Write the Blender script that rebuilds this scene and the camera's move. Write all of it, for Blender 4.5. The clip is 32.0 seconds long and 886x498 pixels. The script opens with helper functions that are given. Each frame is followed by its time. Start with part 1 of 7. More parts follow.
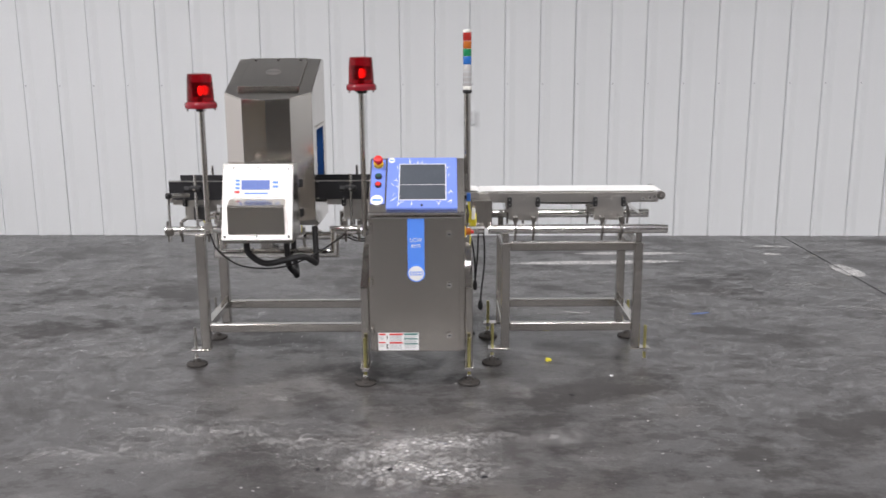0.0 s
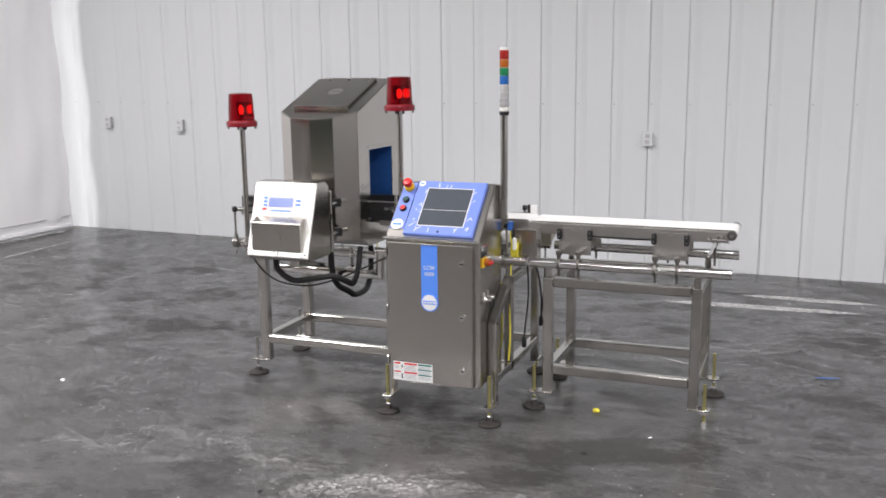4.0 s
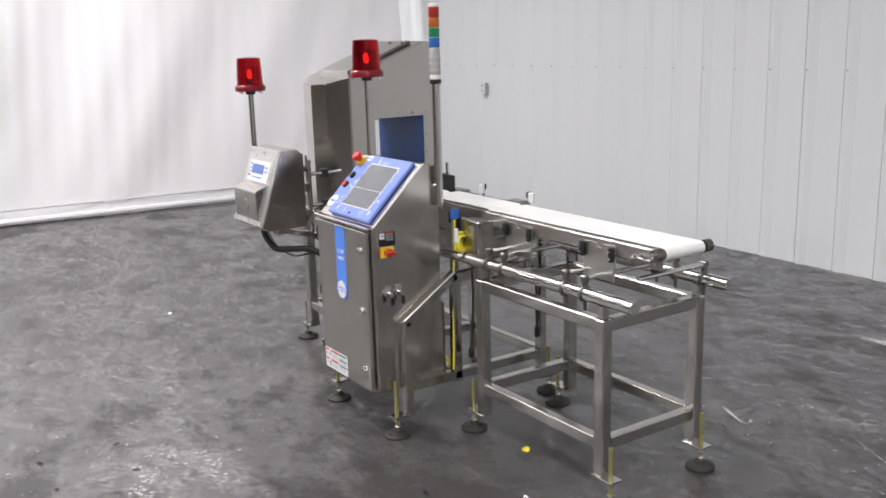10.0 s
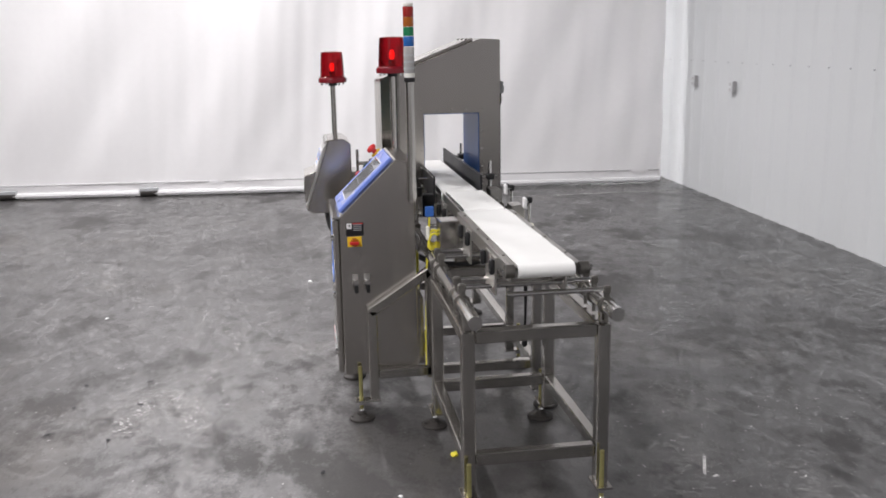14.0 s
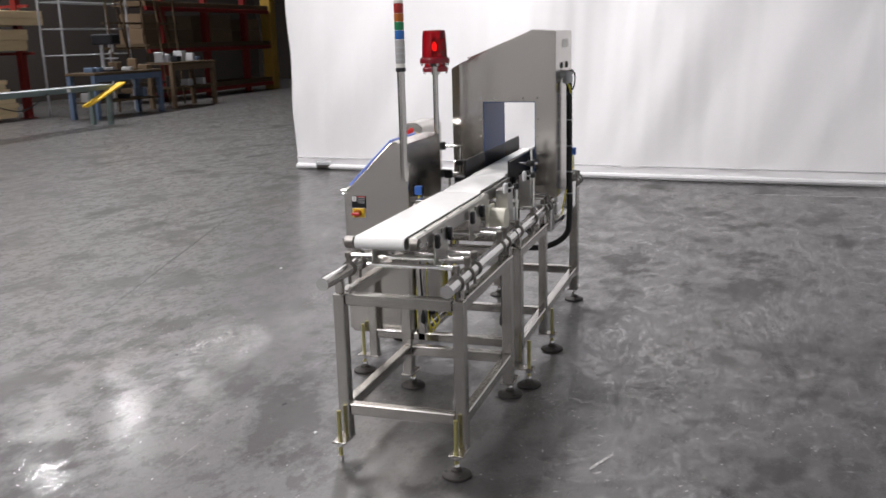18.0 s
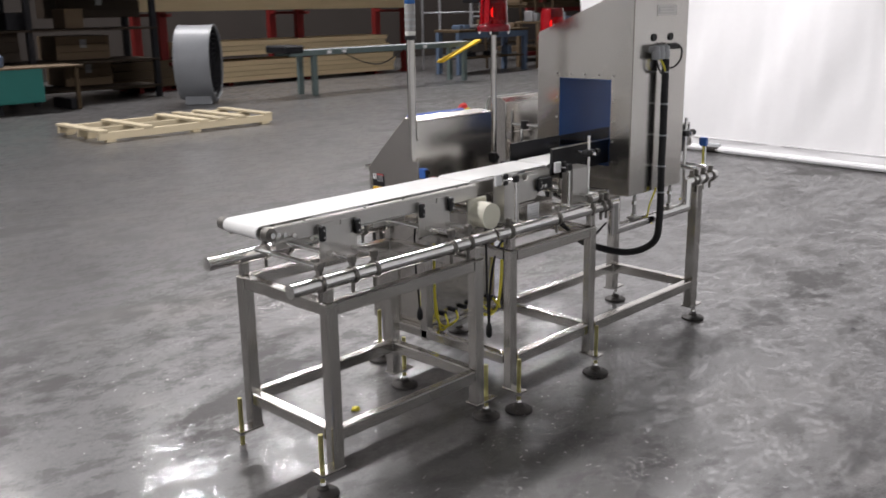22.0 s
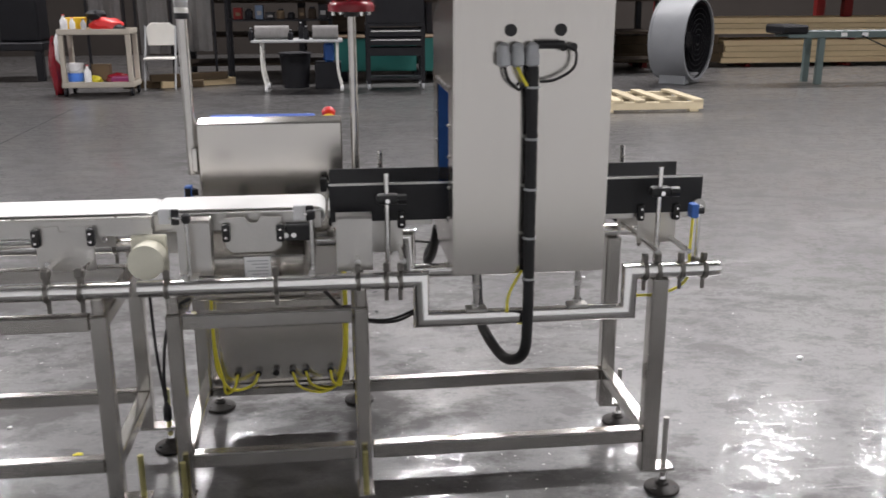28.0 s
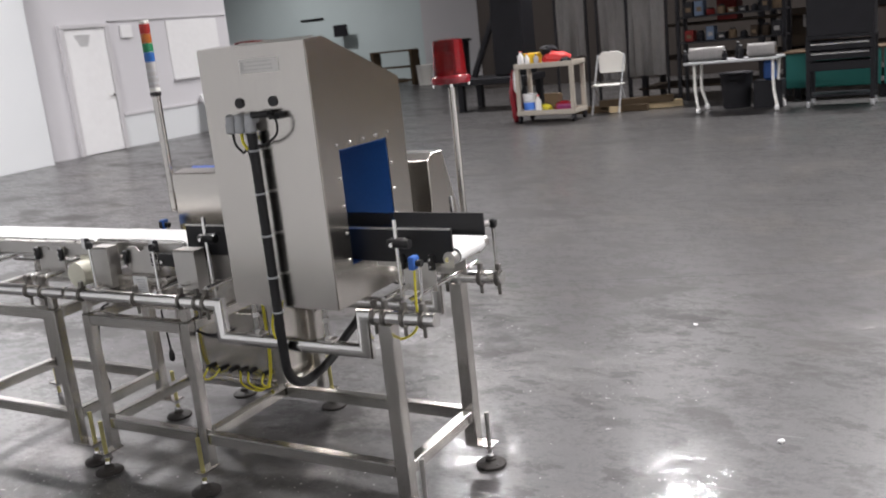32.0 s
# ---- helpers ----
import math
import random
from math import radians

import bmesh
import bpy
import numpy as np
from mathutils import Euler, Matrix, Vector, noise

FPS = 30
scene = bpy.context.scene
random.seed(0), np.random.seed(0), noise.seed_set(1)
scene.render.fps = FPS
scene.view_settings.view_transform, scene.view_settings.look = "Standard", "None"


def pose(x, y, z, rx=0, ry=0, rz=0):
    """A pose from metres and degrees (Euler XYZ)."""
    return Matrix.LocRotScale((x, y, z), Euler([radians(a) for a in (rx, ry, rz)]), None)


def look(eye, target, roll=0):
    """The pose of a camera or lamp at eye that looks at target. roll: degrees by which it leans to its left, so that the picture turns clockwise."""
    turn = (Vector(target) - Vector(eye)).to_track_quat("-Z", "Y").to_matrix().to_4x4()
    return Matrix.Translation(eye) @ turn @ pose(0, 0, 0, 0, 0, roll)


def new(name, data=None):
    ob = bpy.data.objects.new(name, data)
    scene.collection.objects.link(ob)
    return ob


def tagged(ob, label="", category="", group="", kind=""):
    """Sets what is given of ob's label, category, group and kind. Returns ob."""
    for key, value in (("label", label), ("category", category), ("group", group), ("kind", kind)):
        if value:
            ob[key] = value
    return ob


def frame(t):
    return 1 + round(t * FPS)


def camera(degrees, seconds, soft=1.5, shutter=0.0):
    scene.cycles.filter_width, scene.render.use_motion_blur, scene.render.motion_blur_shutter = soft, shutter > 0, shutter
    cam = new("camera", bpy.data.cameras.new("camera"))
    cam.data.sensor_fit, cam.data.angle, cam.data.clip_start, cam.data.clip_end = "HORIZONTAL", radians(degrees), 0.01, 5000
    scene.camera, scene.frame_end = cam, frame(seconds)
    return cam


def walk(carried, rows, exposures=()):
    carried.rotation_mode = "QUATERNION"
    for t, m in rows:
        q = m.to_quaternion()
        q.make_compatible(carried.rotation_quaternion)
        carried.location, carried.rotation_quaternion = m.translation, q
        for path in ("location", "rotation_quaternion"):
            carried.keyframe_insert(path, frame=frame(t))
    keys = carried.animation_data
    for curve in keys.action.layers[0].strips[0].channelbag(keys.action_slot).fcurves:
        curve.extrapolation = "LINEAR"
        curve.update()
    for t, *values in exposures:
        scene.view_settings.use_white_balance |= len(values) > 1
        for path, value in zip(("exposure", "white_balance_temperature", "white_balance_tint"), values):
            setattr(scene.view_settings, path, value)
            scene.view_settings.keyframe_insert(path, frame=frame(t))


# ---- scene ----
cam = camera(51.2, 32.0, 1.6, 0.5)
PATH = [
    (0, (0.42, -4.794, 1.672), (0.416, -2.84, 1.245), -0.3),
    (0.5, (0.539, -4.766, 1.667), (0.522, -2.814, 1.229), -1.4),
    (1, (0.743, -4.751, 1.662), (0.565, -2.806, 1.233), -2.2),
    (1.5, (0.895, -4.717, 1.66), (0.607, -2.783, 1.242), -1.0),
    (2, (1.05, -4.581, 1.66), (0.776, -2.645, 1.241), 0.5),
    (2.5, (1.182, -4.456, 1.67), (0.855, -2.537, 1.213), 0.3),
    (3, (1.418, -4.395, 1.669), (1.0, -2.488, 1.231), -0.7),
    (3.5, (1.658, -4.353, 1.666), (1.086, -2.478, 1.27), -0.9),
    (5.5, (2.399, -3.825, 1.686), (1.46, -2.113, 1.253), -0.4),
    (6, (2.554, -3.632, 1.655), (1.644, -1.916, 1.181), 0.1),
    (6.5, (2.686, -3.431, 1.665), (1.681, -1.762, 1.214), -1.7),
    (7, (2.915, -3.276, 1.662), (1.774, -1.692, 1.226), -3.5),
    (7.5, (3.094, -3.125, 1.652), (1.838, -1.638, 1.196), -2.8),
    (8, (3.175, -2.909, 1.642), (1.823, -1.499, 1.211), -1.6),
    (8.5, (3.293, -2.742, 1.629), (1.87, -1.408, 1.187), -1.0),
    (9, (3.491, -2.558, 1.634), (1.996, -1.318, 1.16), -0.8),
    (9.5, (3.618, -2.363, 1.602), (2.031, -1.221, 1.182), -0.9),
    (10, (3.668, -2.167, 1.613), (2.044, -1.086, 1.173), -1.6),
    (10.5, (3.767, -2.008, 1.607), (2.123, -0.955, 1.174), -2.1),
    (11, (3.943, -1.783, 1.609), (2.193, -0.89, 1.233), -3.0),
    (11.5, (3.996, -1.574, 1.585), (2.184, -0.823, 1.194), -2.7),
    (12, (4.011, -1.36, 1.598), (2.179, -0.703, 1.135), -1.9),
    (12.5, (4.098, -1.155, 1.598), (2.233, -0.587, 1.15), -1.8),
    (13, (4.244, -0.945, 1.599), (2.336, -0.508, 1.186), -1.2),
    (13.5, (4.299, -0.743, 1.594), (2.388, -0.331, 1.17), -0.8),
    (14, (4.333, -0.548, 1.613), (2.405, -0.254, 1.17), -0.9),
    (14.5, (4.429, -0.321, 1.616), (2.493, -0.141, 1.146), -1.4),
    (16.5, (4.639, 0.8, 1.618), (2.719, 0.462, 1.175), -3.9),
    (17, (4.64, 0.975, 1.6), (2.736, 0.549, 1.159), -2.2),
    (17.5, (4.569, 1.172, 1.617), (2.693, 0.645, 1.164), -1.2),
    (18, (4.501, 1.406, 1.594), (2.652, 0.788, 1.146), -1.6),
    (18.5, (4.433, 1.647, 1.59), (2.649, 0.878, 1.116), -1.0),
    (19, (4.233, 1.775, 1.586), (2.501, 0.893, 1.116), -0.0),
    (19.5, (4.038, 1.899, 1.576), (2.309, 0.996, 1.134), 1.1),
    (20, (3.907, 2.13, 1.571), (2.223, 1.166, 1.089), -0.3),
    (20.5, (3.79, 2.339, 1.58), (2.199, 1.24, 1.068), -0.1),
    (21, (3.586, 2.438, 1.583), (2.036, 1.278, 1.081), 0.8),
    (21.5, (3.417, 2.521, 1.573), (1.889, 1.314, 1.115), -0.1),
    (22, (3.19, 2.676, 1.579), (1.81, 1.321, 1.069), -0.9),
    (22.5, (2.975, 2.777, 1.58), (1.656, 1.366, 1.063), 0.1),
    (23, (2.706, 2.787, 1.595), (1.47, 1.285, 1.131), 0.4),
    (23.5, (2.43, 2.869, 1.576), (1.282, 1.289, 1.145), -1.2),
    (24, (2.191, 2.995, 1.58), (1.203, 1.325, 1.096), -1.2),
    (24.5, (1.941, 2.984, 1.569), (0.984, 1.313, 1.028), 0.2),
    (26.5, (0.935, 2.949, 1.571), (0.407, 1.11, 0.989), -0.4),
    (27, (0.682, 2.901, 1.566), (0.229, 1.035, 1.006), -0.2),
    (27.5, (0.359, 2.96, 1.569), (0.093, 1.056, 1.018), -0.8),
    (28, (0.068, 2.955, 1.549), (-0.153, 1.045, 0.997), -0.1),
    (28.5, (-0.208, 2.925, 1.562), (-0.219, 1.015, 0.971), -1.8),
    (29, (-0.582, 2.98, 1.569), (-0.465, 1.06, 1.022), -2.8),
    (29.5, (-0.89, 2.971, 1.556), (-0.623, 1.057, 1.041), -3.1),
    (30, (-1.202, 2.923, 1.582), (-0.787, 1.035, 1.07), -3.5),
    (30.5, (-1.591, 2.944, 1.577), (-1.0, 1.099, 1.082), -3.8),
    (31, (-1.874, 2.874, 1.557), (-1.131, 1.095, 1.026), -4.4),
    (31.5, (-2.116, 2.781, 1.587), (-1.265, 1.052, 1.053), -4.5),
    (32, (-2.45, 2.745, 1.59), (-1.463, 1.067, 1.132), -6.0),
]
walk(cam, [(t, look(eye, target, roll)) for t, eye, target, roll in PATH], ((0.0, 0.1), (9.0, 0.08), (14.0, -0.06), (20.0, -0.04), (23.0, 0.1), (27.0, 0.3), (32.0, 0.36)))

# ---- world and light ----
world = bpy.data.worlds.new("hall_air")
world.use_nodes = True
world.node_tree.nodes["Background"].inputs[0].default_value = (0.75, 0.8, 0.85, 1)
world.node_tree.nodes["Background"].inputs[1].default_value = 0.05
scene.world = world
scene.view_settings.exposure = 0.0


# ---- materials ----
def material(name, color, rough=0.5, metal=0.0, var=0.15, scale=6.0, bump=0.05, fine=60.0, stretch=(1, 1, 1), emit=0.0, trans=0.0, coat=0.0, island=False, ior=1.45, spec=0.5):
    """A surface with variation at two scales: broad stains and fine grain, which also gives the relief."""
    m = bpy.data.materials.new(name)
    m.use_nodes = True
    nt = m.node_tree
    n, l = nt.nodes, nt.links
    b = n["Principled BSDF"]
    tc = n.new("ShaderNodeTexCoord")
    mp = n.new("ShaderNodeMapping")
    mp.inputs["Scale"].default_value = stretch
    l.new(tc.outputs["Object"], mp.inputs[0])
    big, small = n.new("ShaderNodeTexNoise"), n.new("ShaderNodeTexNoise")
    big.inputs["Scale"].default_value, small.inputs["Scale"].default_value = scale, fine
    big.inputs["Detail"].default_value = small.inputs["Detail"].default_value = 4
    l.new(mp.outputs[0], big.inputs["Vector"])
    l.new(mp.outputs[0], small.inputs["Vector"])
    mix = n.new("ShaderNodeMath")
    mix.operation = "MULTIPLY_ADD"
    mix.inputs[1].default_value = 0.6
    half = n.new("ShaderNodeMath")
    half.operation = "MULTIPLY"
    half.inputs[1].default_value = 0.4
    l.new(small.outputs[0], half.inputs[0])
    l.new(big.outputs[0], mix.inputs[0])
    l.new(half.outputs[0], mix.inputs[2])
    out = mix.outputs[0]
    if island:
        inf = n.new("ShaderNodeObjectInfo")
        add = n.new("ShaderNodeMath")
        add.operation = "MULTIPLY_ADD"
        add.inputs[1].default_value = 0.5
        l.new(inf.outputs["Random"], add.inputs[0])
        l.new(out, add.inputs[2])
        sub = n.new("ShaderNodeMath")
        sub.operation = "SUBTRACT"
        sub.inputs[1].default_value = 0.25
        l.new(add.outputs[0], sub.inputs[0])
        out = sub.outputs[0]
    ramp = n.new("ShaderNodeValToRGB")
    e = ramp.color_ramp.elements
    e[0].position, e[1].position = 0.25, 0.75
    e[0].color = tuple(c * (1 - var) for c in color) + (1,)
    e[1].color = tuple(min(1, c * (1 + var)) for c in color) + (1,)
    l.new(out, ramp.inputs[0])
    l.new(ramp.outputs[0], b.inputs["Base Color"])
    rr = n.new("ShaderNodeMapRange")
    rr.inputs["To Min"].default_value, rr.inputs["To Max"].default_value = max(0.02, rough - 0.1), min(1, rough + 0.1)
    l.new(out, rr.inputs[0])
    l.new(rr.outputs[0], b.inputs["Roughness"])
    b.inputs["Metallic"].default_value = metal
    b.inputs["IOR"].default_value = ior
    b.inputs["Specular IOR Level"].default_value = spec
    b.inputs["Coat Weight"].default_value = coat
    b.inputs["Transmission Weight"].default_value = trans
    if emit:
        b.inputs["Emission Color"].default_value = (*color, 1)
        b.inputs["Emission Strength"].default_value = emit
    if bump:
        bp = n.new("ShaderNodeBump")
        bp.inputs["Strength"].default_value, bp.inputs["Distance"].default_value = bump, 0.004
        l.new(out, bp.inputs["Height"])
        l.new(bp.outputs[0], b.inputs["Normal"])
    return m


def floor_material():
    """Dark sealed concrete with scuffed white patches, dust and long faint scratches; glossy where it is worn."""
    m = bpy.data.materials.new("sealed_concrete")
    m.use_nodes = True
    nt = m.node_tree
    n, l = nt.nodes, nt.links
    b = n["Principled BSDF"]
    tc = n.new("ShaderNodeTexCoord")

    def noise_at(scale, detail=5, rough=0.55, stretch=None, turn=0.0, distort=0.0):
        t = n.new("ShaderNodeTexNoise")
        t.inputs["Scale"].default_value, t.inputs["Detail"].default_value = scale, detail
        t.inputs["Roughness"].default_value, t.inputs["Distortion"].default_value = rough, distort
        mp = n.new("ShaderNodeMapping")
        mp.inputs["Scale"].default_value = stretch or (1, 1, 1)
        mp.inputs["Rotation"].default_value = (0, 0, turn)
        l.new(tc.outputs["Object"], mp.inputs[0])
        l.new(mp.outputs[0], t.inputs["Vector"])
        return t.outputs[0]

    def span(x, a, c, lo=0.0, hi=1.0):
        r = n.new("ShaderNodeMapRange")
        for k, v in zip(("From Min", "From Max", "To Min", "To Max"), (a, c, lo, hi)):
            r.inputs[k].default_value = v
        l.new(x, r.inputs[0])
        return r.outputs[0]

    def calc(op, x, y):
        c = n.new("ShaderNodeMath")
        c.operation = op
        for s, v in zip(c.inputs, (x, y)):
            if isinstance(v, (int, float)):
                s.default_value = v
            else:
                l.new(v, s)
        return c.outputs[0]

    def blend(f, a, c):
        x = n.new("ShaderNodeMix")
        x.data_type = "RGBA"
        l.new(f, x.inputs[0])
        for s, v in ((x.inputs[6], a), (x.inputs[7], c)):
            if isinstance(v, tuple):
                s.default_value = v
            else:
                l.new(v, s)
        return x.outputs[2]

    base = blend(span(noise_at(0.55, 9, 0.7), 0.32, 0.68), (*FLOOR_DARK, 1), (*FLOOR_LIGHT, 1))
    base = blend(span(noise_at(3.2, 8, 0.74), 0.38, 0.66, 0, 0.5), base, (0.05, 0.047, 0.045, 1))
    base = blend(span(noise_at(90, 3, 0.6), 0.45, 0.72, 0, 0.25), base, (0.125, 0.122, 0.121, 1))
    # Dusty wear: granular patches, drag marks and loose flecks.
    zone = span(noise_at(0.5, 5, 0.6), 0.46, 0.7)
    drag = span(noise_at(2.6, 9, 0.78, (1, 2.6, 1), 0.5), 0.5, 0.74)
    white = calc("MULTIPLY", calc("MULTIPLY", zone, drag), span(noise_at(48, 4, 0.7), 0.4, 0.6))
    fleck = n.new("ShaderNodeTexVoronoi")
    fleck.inputs["Scale"].default_value = 21
    l.new(tc.outputs["Object"], fleck.inputs["Vector"])
    crumbs = calc("MULTIPLY", span(fleck.outputs["Distance"], 0.07, 0.13, 1.0, 0.0), span(noise_at(0.9, 6, 0.65), 0.54, 0.62))
    white = calc("MAXIMUM", white, calc("MULTIPLY", crumbs, 0.8))
    for turn, where in ((0.5, 0.3), (-0.65, 1.9), (1.35, 4.0)):
        line = span(noise_at(1.1, 3, 0.55, (0.35, 26, 1), turn), 0.665, 0.70)
        white = calc("MAXIMUM", white, calc("MULTIPLY", calc("MULTIPLY", line, span(noise_at(1.7, 5, 0.6, None, where), 0.52, 0.66)), 0.42))
    base = blend(calc("MULTIPLY", white, 0.8), base, (0.4, 0.39, 0.385, 1))
    rust = calc("MULTIPLY", span(noise_at(0.8, 5, 0.6, None, 1.0), 0.56, 0.7), 0.4)
    base = blend(rust, base, (0.105, 0.092, 0.078, 1))
    # The seal is dull where it is dirty and glossy where it is worn smooth, with ragged edges between the two.
    islands = span(noise_at(1.1, 13, 0.72, (1, 1.5, 1), 0.35), 0.505, 0.58)
    flakes = span(noise_at(4.4, 10, 0.7, (1, 1.6, 1), 0.45), 0.525, 0.585)
    smears = span(noise_at(0.45, 6, 0.6), 0.4, 0.62, 0.55, 1.0)
    clean = calc("SUBTRACT", 1.0, calc("MULTIPLY", smears, calc("MAXIMUM", islands, calc("MULTIPLY", flakes, 0.7))))
    base = blend(span(clean, 0.1, 1.0, 0.4, 1.0), (0.026, 0.0235, 0.022, 1), base)
    l.new(base, b.inputs["Base Color"])
    l.new(span(clean, 0.0, 1.0, 0.5, 0.36), b.inputs["Roughness"])
    l.new(span(clean, 0.0, 1.0, 0.35, 1.35), b.inputs["Specular IOR Level"])
    speck = calc("MULTIPLY", span(noise_at(6, 10, 0.72, (1, 1.6, 1), 0.2), 0.475, 0.52, 0.02, 1.0), span(noise_at(28, 5, 0.7), 0.47, 0.53, 0.0, 1.0))
    l.new(calc("MULTIPLY", speck, span(clean, 0.2, 0.85, 0.1, 0.85)), b.inputs["Coat Weight"])
    l.new(span(noise_at(30, 5, 0.7, (1, 1.4, 1), 0.3), 0.4, 0.62, 0.025, 0.06), b.inputs["Coat Roughness"])
    b.inputs["Coat IOR"].default_value = 1.55
    bp = n.new("ShaderNodeBump")
    bp.inputs["Strength"].default_value, bp.inputs["Distance"].default_value = 0.22, 0.006
    l.new(calc("ADD", calc("MULTIPLY", noise_at(3.5, 5, 0.6), 0.5), calc("MULTIPLY", noise_at(24, 5, 0.65), 0.4)), bp.inputs["Height"])
    l.new(bp.outputs[0], b.inputs["Normal"])
    fine = n.new("ShaderNodeBump")
    fine.inputs["Strength"].default_value, fine.inputs["Distance"].default_value = 0.34, 0.006
    l.new(calc("ADD", noise_at(7, 4, 0.6, (1, 1.4, 1), 0.3), calc("MULTIPLY", noise_at(24, 4, 0.65), 0.52)), fine.inputs["Height"])
    l.new(fine.outputs[0], b.inputs["Coat Normal"])
    return m


FLOOR_DARK, FLOOR_LIGHT = (0.022, 0.0205, 0.0205), (0.05, 0.048, 0.0485)
M_FLOOR = floor_material()
M_STEEL = material("brushed_stainless", (0.55, 0.525, 0.49), 0.205, 1.0, 0.1, 3.0, 0.04, 220, (1, 1, 0.06))
M_STEELX = material("brushed_stainless_tube", (0.54, 0.52, 0.49), 0.21, 1.0, 0.12, 5.0, 0.04, 90)
M_BRIGHT = material("polished_stainless", (0.78, 0.77, 0.75), 0.16, 1.0, 0.06, 8, 0.02, 120)
M_PLATE = material("satin_steel_plate", (0.56, 0.545, 0.52), 0.36, 1.0, 0.08, 10, 0.03, 200)
M_CLAMP = material("dark_steel_clamp", (0.20, 0.19, 0.175), 0.38, 0.9, 0.2, 30, 0.05, 150)
M_BELT = material("white_belt", (0.86, 0.86, 0.84), 0.45, 0, 0.04, 12, 0.03, 300)
M_WHITEPL = material("white_plastic", (0.82, 0.81, 0.76), 0.4, 0, 0.04, 10, 0.02, 120)
M_BLACK = material("black_plastic", (0.014, 0.014, 0.015), 0.45, 0, 0.25, 20, 0.05, 150)
M_GUIDE = material("black_guide_plastic", (0.012, 0.012, 0.014), 0.5, 0, 0.3, 6, 0.06, 120)
M_RUBBER = material("black_cable_sheath", (0.012, 0.012, 0.013), 0.55, 0, 0.2, 20, 0.05, 100)
M_FOOT = material("dark_foot_pad", (0.035, 0.031, 0.028), 0.6, 0, 0.3, 30, 0.1, 150)
M_ZINC = material("yellow_zinc_thread", (0.50, 0.46, 0.20), 0.4, 0.9, 0.2, 60, 0.1, 300)
M_GREYROD = material("steel_thread", (0.45, 0.44, 0.42), 0.4, 1.0, 0.2, 60, 0.1, 300)
M_BLUE = material("blue_panel_paint", (0.16, 0.24, 0.66), 0.35, 0, 0.06, 8, 0.02, 150, coat=0.2)
M_STRIPE = material("blue_stripe_film", (0.10, 0.27, 0.85), 0.35, 0, 0.05, 8, 0.02, 150)
M_LINER = material("blue_aperture_liner", (0.015, 0.07, 0.24), 0.4, 0, 0.12, 4, 0.03, 80)
M_SCREEN = material("dark_lcd", (0.075, 0.085, 0.10), 0.12, 0, 0.1, 5, 0.0, 80, coat=0.5)
M_LCD = material("blue_lcd", (0.13, 0.19, 0.48), 0.18, 0, 0.1, 5, 0.0, 80)
M_WHITE = material("white_film", (0.80, 0.80, 0.80), 0.5, 0, 0.04, 10, 0.02, 100)
M_FILM = material("clear_wrap_film", (0.82, 0.83, 0.84), 0.19, 0, 0.05, 10, 0.03, 60)
M_WRAP = material("clear_film_on_steel", (0.66, 0.65, 0.63), 0.3, 0.85, 0.1, 14, 0.05, 40)
M_FLECK = material("dusty_white_fleck", (0.42, 0.41, 0.40), 0.35, 0, 0.2, 30, 0.0, 60)
M_REDLENS = material("red_lens", (0.34, 0.006, 0.012), 0.1, 0, 0.1, 10, 0.0, 80, trans=0.9, ior=1.3)
M_REDBASE = material("red_lamp_base", (0.20, 0.012, 0.02), 0.19, 0, 0.15, 10, 0.0, 80)
M_GLOW = material("lit_red_bulb", (1.0, 0.06, 0.03), 0.4, 0, 0.02, 10, 0.0, 80, emit=2.2)
M_REFL = material("lamp_reflector", (0.7, 0.25, 0.2), 0.2, 1.0, 0.05, 10, 0.0, 80)
M_RED = material("red_plastic", (0.62, 0.03, 0.03), 0.35, 0, 0.08, 10, 0.01, 80)
M_TOWERRED = material("red_tower_lens", (0.34, 0.025, 0.02), 0.18, 0, 0.05, 10, 0.0, 80)
M_ORANGE = material("orange_lens", (0.42, 0.12, 0.02), 0.18, 0, 0.05, 10, 0.0, 80)
M_GREEN = material("green_lens", (0.015, 0.2, 0.08), 0.18, 0, 0.05, 10, 0.0, 80)
M_BLUELENS = material("blue_lens", (0.025, 0.13, 0.42), 0.18, 0, 0.05, 10, 0.0, 80)
M_CLEAR = material("frosted_grey_tube", (0.55, 0.54, 0.53), 0.18, 0, 0.12, 30, 0.0, 80, trans=0.25)
M_YELLOW = material("yellow_cable", (0.75, 0.66, 0.05), 0.45, 0, 0.08, 15, 0.02, 100)
M_YEL = material("yellow_plastic", (0.85, 0.55, 0.03), 0.45, 0, 0.06, 15, 0.02, 100)
M_SENSOR = material("blue_sensor", (0.04, 0.14, 0.48), 0.4, 0, 0.08, 15, 0.02, 100)
M_GREYPL = material("grey_fitting", (0.42, 0.43, 0.44), 0.45, 0, 0.08, 15, 0.02, 100)
M_DKGREEN = material("dark_green_button", (0.02, 0.07, 0.06), 0.35, 0, 0.05, 15, 0.0, 100)
M_WALL = material("white_painted_steel", (0.70, 0.72, 0.73), 0.42, 0, 0.03, 0.7, 0.03, 60)
M_CURTAIN = material("white_vinyl_curtain", (0.91, 0.905, 0.91), 0.5, 0, 0.03, 1.0, 0.05, 20)
